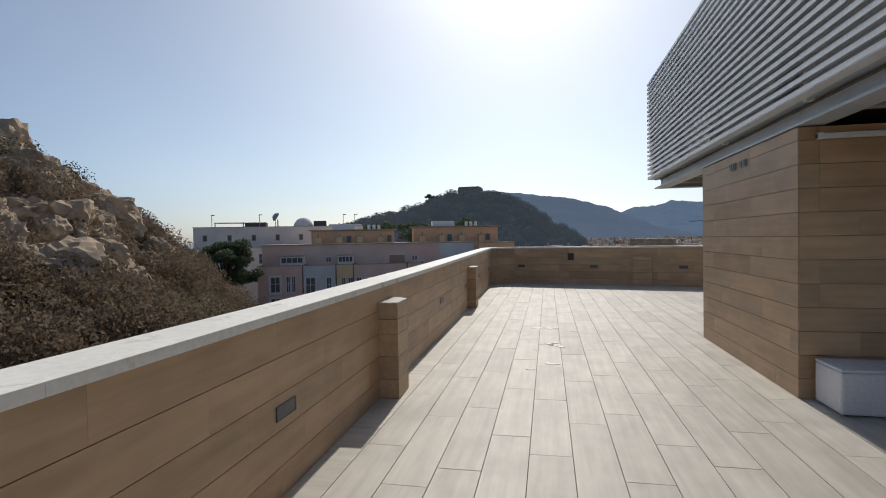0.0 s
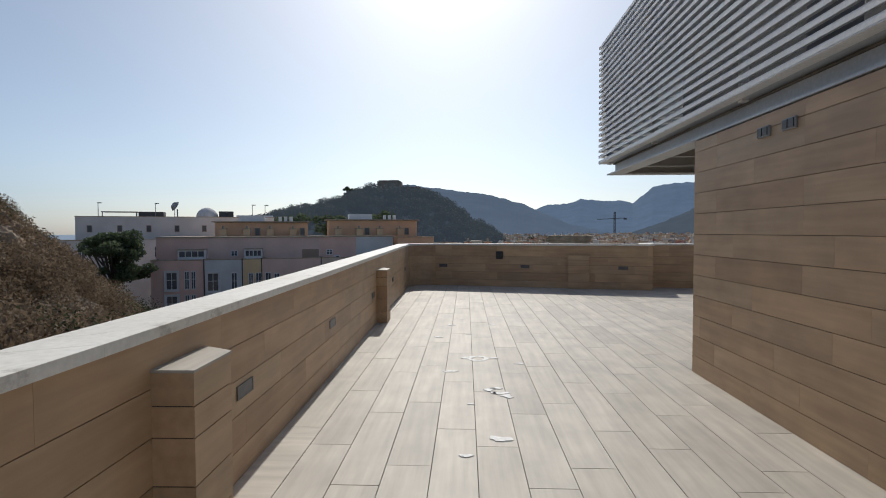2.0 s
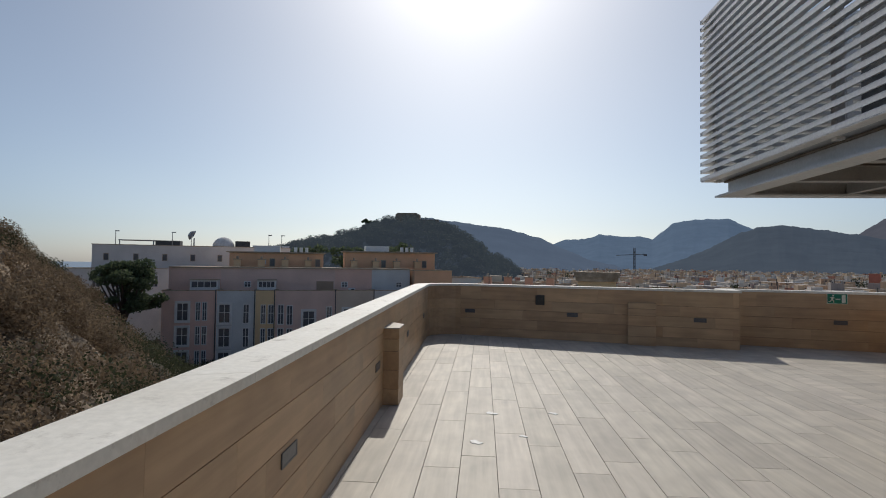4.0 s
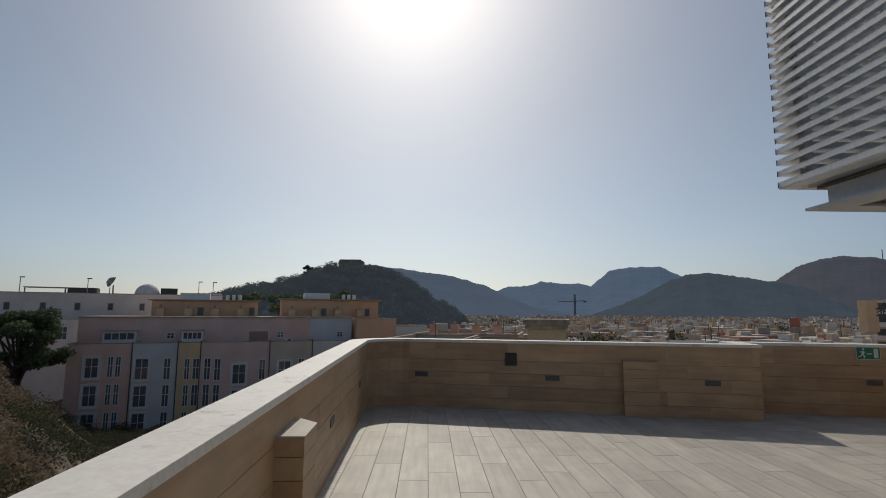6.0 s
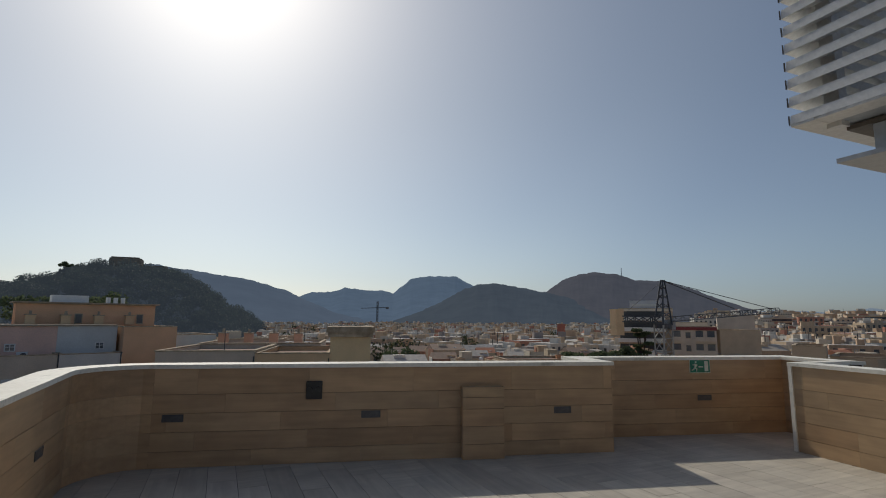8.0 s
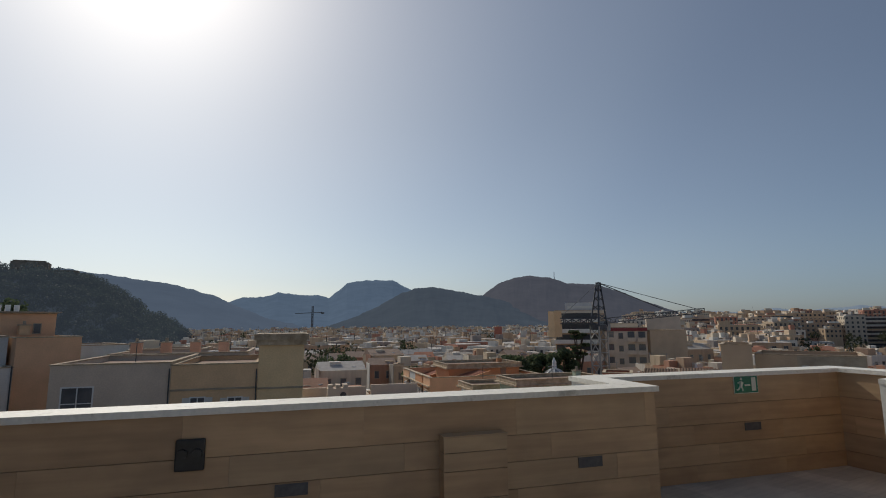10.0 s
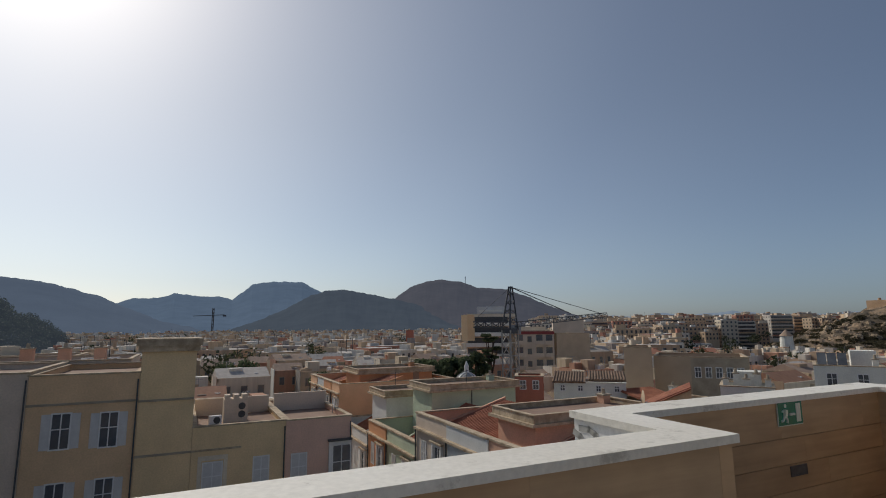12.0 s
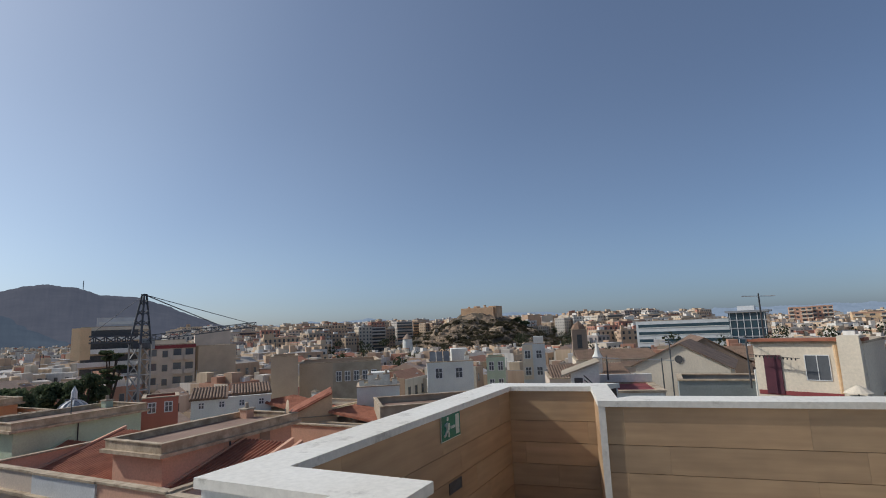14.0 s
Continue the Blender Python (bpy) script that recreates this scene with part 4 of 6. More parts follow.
def grid_frame(gx, gz, y0, y1):
    """One connected frame with an opening in every second cell both ways."""
    b = Build()
    nx, nz = len(gx), len(gz)
    solid = lambda i, k: 0 <= i < nx - 1 and 0 <= k < nz - 1 and not (i % 2 and k % 2)
    vs = [(x, y, z) for y in (y0, y1) for z in gz for x in gx]
    at = lambda s, i, k: s * nx * nz + k * nx + i
    fs = []
    for i in range(nx - 1):
        for k in range(nz - 1):
            if not solid(i, k):
                continue
            fs.append((at(0, i, k), at(0, i + 1, k), at(0, i + 1, k + 1), at(0, i, k + 1)))
            for di, dk, p, q in ((-1, 0, (i, k), (i, k + 1)), (1, 0, (i + 1, k + 1), (i + 1, k)), (0, -1, (i + 1, k), (i, k)), (0, 1, (i, k + 1), (i + 1, k + 1))):
                if not solid(i + di, k + dk):
                    fs.append((at(0, *p), at(0, *q), at(1, *q), at(1, *p)))
    return b.add(vs, fs)


def window(parent, x, y, z, w, h, ang=0.0, shutters=False, bars=True, closed=False):
    """A window whose front faces local -y turned by ang; x, y, z is the middle of its sill line."""
    k = (round(w, 2), round(h, 2), bars, closed)
    if k not in WIN:
        e = 0.09
        if bars:
            f = grid_frame([-w / 2 - e, -w / 2, -0.035, 0.035, w / 2, w / 2 + e], [-e, 0, h * 0.55, h * 0.55 + 0.06, h, h + e], -0.05, 0.02)
        else:
            f = grid_frame([-w / 2 - e, -w / 2, w / 2, w / 2 + e], [-e, 0, h, h + e], -0.05, 0.02)
        WIN[k] = (f.mesh("window", [M["win_frame" if bars else "concrete"]]), B(-w / 2, -0.015, 0, w / 2, 0.03, h).mesh("pane", [M["shutter" if closed else "glass"]]), B(0, -0.06, -0.03, w * 0.5, -0.012, h + 0.03).mesh("shutter", [M["shutter"]]))
    fr, pane, sh = WIN[k]
    o = part("window", fr, None, parent)
    o.matrix_basis = pose(x, y, z, 0, 0, ang)
    part("pane", pane, None, o)
    if shutters:
        part("shutter", sh, None, o).location = (w / 2 + 0.1, 0, 0)
        part("shutter", sh, None, o).location = (-w / 2 - 0.1 - w * 0.5, 0, 0)
    return o


def ring(x0, y0, x1, y1, t, z0, z1):
    """A closed rectangular kerb of thickness t."""
    vs = []
    for z in (z0, z1):
        for e in (0, t):
            vs += [(x0 + e, y0 + e, z), (x1 - e, y0 + e, z), (x1 - e, y1 - e, z), (x0 + e, y1 - e, z)]
    fs = []
    for k in range(4):
        j = (k + 1) % 4
        fs += [(k, j, 8 + j, 8 + k), (4 + j, 4 + k, 12 + k, 12 + j), (8 + k, 8 + j, 12 + j, 12 + k), (j, k, 4 + k, 4 + j)]
    return Build().add(vs, fs)


def block_house(name, label, m, w, d, top, col, roof="flat_roof", par=0.7, base=None, group="", trim="dirty_coping", out=0.07):
    """A plain volume with a parapet; local origin at its front left corner at z = 0."""
    t = thing(name, label, "building", m, group)
    z0 = GROUND if base is None else base
    z0 -= m.translation.z
    part("wall", B(0, 0, z0, w, d, top - par), [M[col]], t)
    part("parapet", ring(0, 0, w, d, 0.2, top - par, top - 0.1), [M[col]], t)
    part("roof", B(0.2, 0.2, top - par, w - 0.2, d - 0.2, top - par + 0.04), [M[roof]], t)
    part("cornice", ring(-out, -out, w + out, d + out, 0.3 + out, top - 0.1, top), [M[trim]], t)
    return t


def ac_unit(parent, x, y, z, ang=0):
    a = part("air_conditioner", B(-0.45, -0.18, 0, 0.45, 0.18, 0.7), [M["white_plastic"]], parent)
    a.matrix_basis = pose(x, y, z, 0, 0, ang)
    part("fan_grille", Build().tube((0.1, -0.2, 0.36), 0.26, (0.1, -0.17, 0.36), 0.26, 16), [M["dark_steel"]], a)


def chimney(parent, x, y, z, h, mat, w=0.7):
    c = part("chimney", B(x - w / 2, y - w / 2, z, x + w / 2, y + w / 2, z + h), [M[mat]], parent)
    part("chimney_cap", Build().box(x - w / 2 - 0.08, y - w / 2 - 0.08, z + h, x + w / 2 + 0.08, y + w / 2 + 0.08, z + h + 0.1).tube((x, y, z + h + 0.1), 0.16, (x, y, z + h + 0.5), 0.13, 10), [M["concrete"]], c)


def antenna(x, y, z, h, ang=0, label="thin television aerial on a roof"):
    a = thing("aerial", label, "aerial", pose(x, y, z, 0, 0, ang), "roof aerials")
    part("pole", Build().tube((0, 0, 0), 0.045, (0, 0, h), 0.035, 6), [M["dark_steel"]], a)
    bm = Build().beam((-0.7, 0, h - 0.15), (0.8, 0, h - 0.1), 0.03)
    for k in range(9):
        bm.beam((-0.65 + k * 0.17, -0.28 + k * 0.015, h - 0.13), (-0.65 + k * 0.17, 0.28 - k * 0.015, h - 0.13), 0.02)
    part("yagi", bm, [M["steel"]], a)
    return a


# -- terraced apartments west (coloured segments, set-back attic, penthouses) --
AM = pose(-38, 65, 0, 0, 0, 20)
SURROUND = {}
segs = ((0, 6.2, "pink", "pink"), (6.2, 10.8, "blue", "mauve"), (10.8, 13.2, "yellow", "mauve"), (13.2, 20.9, "mauve", "mauve"), (20.9, 26.0, "beige", "pink"), (26.0, 31.5, "grey", "blue"))
FRONT = ((2.35, -5.75, 1.15, 2.05), (4.1, -5.75, 0.42, 2.15), (4.85, -5.75, 0.42, 2.15), (7.15, -6.1, 1.2, 2.2), (9.7, -6.2, 0.6, 2.3), (11.75, -6.3, 0.45, 2.3), (12.7, -6.3, 0.6, 2.3), (13.9, -6.4, 0.6, 2.4),
         (15.0, -6.5, 0.6, 2.4), (17.4, -7.0, 1.35, 2.15), (20.0, -6.6, 0.6, 2.3), (22.6, -6.8, 1.35, 2.2), (24.6, -6.6, 0.6, 2.3), (27.4, -6.7, 0.6, 2.3), (29.6, -6.9, 1.35, 2.2))
for n, (x0, x1, col, acol) in enumerate(segs):
    t = block_house("apartment_house", col + " rendered terraced apartment house with set-back attic", AM @ pose(x0, 0, 0), x1 - x0, 14, -2.05, col, "flat_roof", 0.6, group="terraced apartments")
    w = x1 - x0
    part("attic", B(0.003, 3.2, -2.5, w - 0.003, 13.5, 0.7), [M[acol]], t)
    part("attic_cornice", B(0.003, 3.0, 0.7, w - 0.003, 13.6, 0.85), [M["concrete"]], t)
    for fx, fz, fw, fh in FRONT:
        if not x0 < fx < x1:
            continue
        for fl in range(3):
            z = fz - 3.0 * fl
            window(t, fx - x0, 0, z, fw, fh)
            if fw > 1:
                key = (fw, fh)
                if key not in SURROUND:
                    SURROUND[key] = grid_frame([-fw / 2 - 0.3, -fw / 2 - 0.1, fw / 2 + 0.1, fw / 2 + 0.3], [-0.3, -0.1, fh + 0.1, fh + 0.3], -0.16, 0.0).mesh("window_surround", [M["win_frame"]])
                part("window_surround", SURROUND[key], None, t).location = (fx - x0, 0, z)
    for wx in (9.5, 22.2, 29.9):
        if x0 < wx < x1:
            window(t, wx - x0, 3.2, -1.75, 0.7, 0.6)
    if n in (0, 2):
        s0, s1 = (2.8, 6.1) if n == 0 else (0.05, 2.35)
        sr = part("sun_room", B(s0, 1.6, -2.65, s1, 3.19, -0.85), [M["win_frame"]], t, "white glazed sun room")
        part("sun_room_roof", B(s0 - 0.04, 1.4, -0.85, s1 + 0.04, 3.19, -0.76), [M["concrete"]], sr)
        for q in range(4):
            e = (s1 - s0 - 0.3) / 4
            part("pane", B(s0 + 0.2 + q * e, 1.57, -1.75, s0 + 0.1 + (q + 1) * e, 1.6, -1.05), [M["glass"]], sr)
    if n == 3:
        # the recess's shade is painted as a flat brown panel
        part("recess", B(5.2, 3.17, -2.6, 7.5, 3.199, -1.0), [M["brown"]], t, "flat brown panel standing in for a shaded door recess")
    if n == 4:
        ac_unit(t, 2.3, 2.9, -2.6)
    if n == 5:
        part("terrace_door", B(0.4, 3.16, -2.6, 1.2, 3.199, -0.9), [M["blue"]], t, "pale blue terrace door")
    part("downpipe", Build().tube((w - 0.1, -0.08, -14), 0.06, (w - 0.1, -0.08, -2), 0.06, 8), [M["dark_steel"]], t)
for x0, x1, top, col in ((6.5, 19.5, 2.9, "salmon"), (22.7, 36.6, 3.25, "cream")):
    t = block_house("penthouse", "orange-tinted rendered penthouse on the apartments' roof", AM @ pose(x0, 8.7, 0), x1 - x0, 4.0, top, "peach", "flat_roof", 0.25, base=-2.5, group="penthouses")
    part("eave", B(-0.4, -0.5, top, x1 - x0 + 0.4, 4.4, top + 0.14), [M["concrete"]], t)
    for k in range(4):
        chimney(t, 1.2 + k * 3.2, -1.2, 0.86, 1.0, "ochre", 0.9)
        if k % 2:
            window(t, 2.6 + k * 3.2, 0, 1.0, 0.6, 1.0, bars=False)
    ac_unit(t, 4.5, -0.3, 1.2)
    for k in range(3):
        part("flue", Build().tube((9 + k * 0.8, 2, top), 0.25, (9 + k * 0.8, 2, top + 0.9), 0.25, 12), [M["slat"]], t)
    part("roof_tank", B(3.2, 1, top + 0.14, 6.8, 3, top + 1.0), [M["slat"]], t)
t = block_house("apartment_house", "peach end house of the terrace with stepped roofs", AM @ pose(31.81, 1.5, 0), 5.5, 11, 0.7, "peach", group="terraced apartments")
t = block_house("apartment_house", "white stepped house beyond the yellow end house", AM @ pose(37.5, 6, 0), 6, 9, -0.4, "white", group="terraced apartments")
# -- white school-like block behind, with domes and dish --
A2 = pose(-62.5, 84, 0, 0, 0, 24)
t = block_house("white_block", "long white building with a flat roof, dome and aerials", A2, 31, 12, 4.2, "grey", par=0.4)
for k in range(7):
    window(t, 2.0 + k * 4.3, 0, 1.6, 0.6, 1.0, bars=False)
part("roof_canopy", Build().box(3, 3, 5.0, 8.5, 6, 5.12).box(3.1, 3.1, 4.2, 3.25, 3.25, 5.0).box(8.2, 3.1, 4.2, 8.4, 3.25, 5.0), [M["steel"]], t)
part("roof_box", B(8.6, 3, 4.2, 12.5, 6, 5.1), [M["dark_steel"]], t)
dome = Build()
for k in range(7):
    a0, a1 = radians(k * 13), radians(min(89, (k + 1) * 13))
    dome.tube((19.5, 4, 4.1 + 1.9 * math.sin(a0)), 1.9 * math.cos(a0), (19.5, 4, 4.1 + 1.9 * math.sin(a1)), max(0.05, 1.9 * math.cos(a1)), 20)
part("dome", dome, [M["white_render"]], t, smooth=False)
part("plant_box", B(21.5, 3, 4.2, 24, 5, 5.3), [M["dark_steel"]], t)
part("roof_light", B(24.5, 3, 4.2, 31, 6, 4.6), [M["white_plastic"]], t)
dish = part("dish_mast", Build().tube((14.8, 2, 4.2), 0.12, (14.8, 2, 5.6), 0.1, 8), [M["steel"]], t)
dd = Build().tube((14.5, 2, 6.1), 0.95, (14.1, 1.8, 6.35), 0.5, 16)
part("dish", dd, [M["steel"]], dish)
t2 = block_house("white_wing", "lower white wing with tall windows", pose(-62, 77.5, 0, 0, 0, 30), 22, 6, 0.3, "grey", par=0.3)
for k in range(8):
    for fl in range(2):
        window(t2, 1.8 + k * 2.6, 0, -2.6 - 3.1 * fl, 0.95, 1.7)
for x, y in ((-60, 86), (-52, 89), (-49.5, 90.5), (-38, 96), (-36, 97)):
    l = thing("lamp_post", "slender lamp post on the white roof", "lamp post", pose(x, y, 4.0), "roof lamp posts")
    part("pole", Build().tube((0, 0, 0), 0.06, (0, 0, 2.4), 0.05, 6), [M["steel"]], l)
    part("lamp_head", B(-0.05, -0.15, 2.35, 0.55, 0.15, 2.5), [M["steel"]], l)
tree(-41.0, 62.5, -9.8, 11.6, 5.6, 77, "spreading dark pine in front of the apartments", 0.6, 11000, 0.17, count=36, s0=0.12, s1=0.25)
for k, (x, y) in enumerate(((-24, 150), (-40, 160), (-55, 165), (-30, 170))):
    tree(x, y, -8, 15, 6, 200 + k, "dark pine behind the white block", 0.6, 1500, 0.5)

# -- facing houses across the street (north) --
BM = lambda a: uv_pose(a, 40)


def street_house(a0, a1, top, col, wins, label, depth=12.0, sh=False, band=None, closed=False):
    t = block_house("street_house", label, BM(a0), a1 - a0, depth, top, col, "flat_roof", 0.55, group="houses across the street")
    for a, z, w, h in wins:
        window(t, a - a0, 0, z, w, h, shutters=sh, closed=closed and w < 1.6)
    for z in band or ():
        part("string_course", B(0, -0.09, z, a1 - a0, 0, z + 0.14), [M["concrete"]], t)
    if wins:
        part("downpipe", Build().tube((a1 - a0 - 0.08, -0.09, GROUND + 0.2), 0.05, (a1 - a0 - 0.08, -0.09, top - 0.5), 0.05, 8), [M["dark_steel"]], t)
    return t


t = street_house(-19.4, -11.6, -1.0, "beige", [(-17.6, -5.2, 1.9, 2.5), (-17.6, -9.0, 1.9, 2.5)], "beige rendered house with big white-framed windows", sh=False)
t = street_house(-11.58, -5.42, -1.2, "ochre", [(-9.65, -5.9, 0.95, 2.15), (-7.0, -6.0, 0.95, 2.15), (-9.65, -10.2, 0.95, 2.15), (-7.0, -10.2, 0.95, 2.15)], "ochre rendered house with open white shutters", sh=True, band=(-3.2,))
t = street_house(-5.4, -1.95, 1.0, "yellow", [], "tall yellow stair tower with a wide cornice", band=(-3.3, -6.95), depth=6)
part("tower_cornice", B(-0.35, -0.4, 0.5, 3.8, 6.4, 0.98), [M["dirty_coping"]], t)
part("cornice_bed", B(-0.2, -0.25, 0.1, 3.65, 6.2, 0.5), [M["dirty_coping"]], t)
t = street_house(-1.93, 4.5, -5.2, "yellow", [(-0.5, -9.9, 1.2, 2.1), (2.8, -9.75, 1.0, 2.0), (-0.5, -13.3, 1.2, 2.1), (2.8, -13.2, 1.0, 2.0)], "yellow house with a low flat roof and closed shutters", closed=True)
part("string_course", B(0, -0.1, -6.95, 3.3, -0.003, -6.83), [M["dirty_coping"]], t)
part("window_surround", grid_frame([0.45, 0.7, 2.16, 2.41], [-10.2, -10.0, -7.6, -7.3], -0.06, 0.0), [M["cream"]], t)
stack = part("chimney_block", B(2.2, 3.6, -5.8, 4.0, 4.8, -3.9), [M["beige"]], t)
for k in range(3):
    part("chimney_pot", B(2.25 + k * 0.65, 3.7, -3.9, 2.65 + k * 0.65, 4.7, -3.6), [M["beige"]], stack)
for k in range(2):
    part("fan", Build().tube((3.55, 3.55, -5.1 + 0.62 * k), 0.27, (3.55, 3.6, -5.1 + 0.62 * k), 0.27, 16), [M["dark_steel"]], stack)
ac_unit(t, 1.6, 3.4, -5.75, 10)
part("roof_wall", B(0.2, 8.0, -5.7, 6.2, 8.3, -4.3), [M["beige"]], t)
t = street_house(4.52, 9.6, -5.25, "rose", [(5.55, -9.95, 1.05, 2.1), (5.55, -13.2, 1.05, 2.1)], "dusty pink house at the street corner with closed shutters", closed=True)
for z in (-10.3, -13.8):
    window(t, 4.3, -0.12, z, 1.35, 2.8)
    part("window_surround", grid_frame([3.3, 3.55, 5.05, 5.06], [z - 0.35, z - 0.1, z + 2.9, z + 3.15], -0.14, 0.0), [M["win_frame"]], t)
    part("bay_hood", B(3.2, -0.4, z + 3.16, 5.08, -0.003, z + 3.3), [M["dark_steel"]], t)
part("roof_wall", B(0.2, 8.0, -5.75, 4.9, 8.3, -4.2), [M["beige"]], t)
t = block_house("street_house", "beige roof terraces with chimneys behind the street front", BM(-19.4) @ pose(0, 12.2, 0), 12.4, 10, -0.9, "beige", group="houses across the street")
for k in range(4):
    chimney(t, 1.6 + 2.7 * k, 3, -1.6, 1.6, "salmon", 0.9)
ac_unit(t, 9, 1.0, -1.5)
ac_unit(t, 11, 1.0, -1.5)
for n, (ax, w, top, col) in enumerate(((43.6, 4.5, -1.0, "cream"), (48.2, 5.0, -1.9, "white"), (53.3, 5.5, -2.9, "beige"))):
    t = block_house("stepped_house", "pale stepped house with roof terraces below the castle hill", AM @ pose(ax, 5 - n, 0), w, 8, top, col, group="stepped houses")
    for k in range(2):
        window(t, 1.2 + 2.0 * k, 0, top - 2.6, 0.8, 1.2)
    part("stair_head", B(w - 2.2, 3, top - 0.7, w - 0.4, 5, top + 0.9), [M[col]], t)
for n, (a, b, w, d, top, col) in enumerate(((-21, 64, 8, 8, -1.0, "beige"), (-12, 60, 7, 8, -1.6, "salmon"))):
    block_house("stepped_house", "pale stepped house with roof terraces below the castle hill", uv_pose(a, b), w, d, top, col, group="stepped houses")


# -- row along the street (east side): coloured parapets, penthouses with wide slab roofs, tiled slopes --
def tiled_roof(parent, x0, y0, x1, y1, z0, z1, mat="clay_roof"):
    """A mono-pitch roof of round clay tiles, rising from y0 to y1."""
    sl = Build().add([(x0, y0, z0), (x1, y0, z0), (x1, y1, z1), (x0, y1, z1), (x0, y0, z0 - 0.15), (x1, y0, z0 - 0.15), (x1, y1, z1 - 0.15), (x0, y1, z1 - 0.15)],
                     [(0, 1, 2, 3), (4, 7, 6, 5), (0, 4, 5, 1), (1, 5, 6, 2), (2, 6, 7, 3), (3, 7, 4, 0)])
    r = part("tiled_roof", sl, [M[mat]], parent, "clay tile roof")
    n = int((x1 - x0) / 0.32)
    tb = Build()
    for k in range(n):
        x = x0 + 0.16 + k * 0.32
        tb.tube((x, y0 - 0.05, z0 + 0.03), 0.1, (x, y1, z1 + 0.03), 0.08, 6)
    tagged(part("roof_tiling", tb, [M[mat]], r), kind="stuff")


ROW = {}


def row_house(b0, bays, top, label, pent=None, tile=True):
    """Facade on local x = 0 facing -x; the street front is cut into coloured bays (end, colour)."""
    d = bays[-1][0] - b0
    t = block_house("row_house", label, uv_pose(15, b0), 16, d, top, bays[0][1], "flat_roof", 2.3, group="row houses")
    if not ROW:
        ROW["s"] = grid_frame([-0.85, -0.6, 0.6, 0.85], [-0.3, -0.1, 2.0, 2.2], -0.2, 0.0).mesh("window_surround", [M["win_frame"]])
    y0 = 0
    for k, (end, col) in enumerate(bays):
        y1 = end - b0
        x = -0.13 - 0.08 * (k % 2)
        part("bay_front", B(x, y0 + 0.02, GROUND, -0.003, y1 - 0.02, top - 0.12), [M[col]], t)
        part("bay_coping", B(x - 0.08, y0 + 0.01, top - 0.1, -0.075, y1 - 0.01, top + 0.015), [M["dirty_coping"]], t)
        part("ledge", B(x - 0.3, y0 + 0.02, top - 1.3, x, y1 - 0.02, top - 1.14), [M["dirty_coping"]], t)
        for fl in range(3):
            z = top - 4.0 - 3.1 * fl
            c1, c2 = y0 + (y1 - y0) * 0.27, y0 + (y1 - y0) * 0.72
            window(t, x, c1, z, 1.0, 1.9, -90)
            part("window_surround", ROW["s"], None, t).matrix_basis = pose(x, c1, z, 0, 0, -90)
            window(t, x, c2, z, 0.8, 1.9, -90, closed=True)
        part("window_hood", B(x - 0.32, c1 - 1.0, top - 1.78, x, c1 + 1.0, top - 1.66), [M["dirty_coping"]], t)
        part("downpipe", Build().tube((x - 0.1, y1 - 0.12, GROUND + 0.2), 0.07, (x - 0.1, y1 - 0.12, top - 1.35), 0.07, 8), [M["dark_steel"]], t)
        y0 = y1
    if pent:
        x0, x1, y0, y1, z, col = pent
        part("penthouse_wall", B(x0, y0, top - 2.3, x1, y1, z - 0.75), [M[col]], t)
        part("penthouse_slab", B(x0 - 0.5, y0 - 0.5, z - 0.75, x1 + 0.5, y1 + 0.5, z - 0.55), [M["dirty_coping"]], t)
        part("penthouse_parapet", ring(x0 - 0.3, y0 - 0.3, x1 + 0.3, y1 + 0.3, 0.2, z - 0.55, z - 0.06), [M["dirty_coping"]], t)
        part("penthouse_coping", ring(x0 - 0.36, y0 - 0.36, x1 + 0.36, y1 + 0.36, 0.32, z - 0.06, z), [M["dirty_coping"]], t)
        part("penthouse_roof", B(x0 - 0.1, y0 - 0.1, z - 0.55, x1 + 0.1, y1 + 0.1, z - 0.4), [M["flat_roof"]], t)
        part("penthouse_door", B(x1 - 3.0, y0 - 0.04, top - 1.2, x1 - 2.1, y0, top + 0.8), [M["brown"]], t)
        part("downpipe", Build().tube((x0 + 4.5, y0 - 0.07, top - 2.2), 0.05, (x0 + 4.5, y0 - 0.07, z - 0.8), 0.05, 8), [M["dark_steel"]], t)
        chimney(t, x1 - 0.6, y1 - 0.6, z - 0.4, 0.6, col, 0.7)
    if tile:
        zr = pent[4] - 1.0 if pent else top + 0.4
        z0 = top - 1.7
        zr = min(zr, z0 + 3.4)
        spans = [(0.4, d - 0.4)] if not pent else [(0.3, pent[2] - 0.05), (pent[3] + 0.05, d - 0.3)]
        for s0, s1 in spans:
            if s1 - s0 > 1.2:
                o = new("roof_pitch")
                o.parent = t
                o.matrix_basis = pose(0.9, s1, 0, 0, 0, -90)
                tiled_roof(o, 0, 0, s1 - s0, 7.4, z0, zr)
                for e in (-0.12, s1 - s0 - 0.1):
                    party = [(e, -0.3, z0 - 1), (e + 0.22, -0.3, z0 - 1), (e + 0.22, 7.6, z0 - 1), (e, 7.6, z0 - 1), (e, -0.3, z0 + 0.12), (e + 0.22, -0.3, z0 + 0.12), (e + 0.22, 7.6, zr + 0.3), (e, 7.6, zr + 0.3)]
                    part("party_wall", Build().add(party, BOX_FACES), [M[bays[-1][1] if pent is None else pent[5]]], o)
    return t


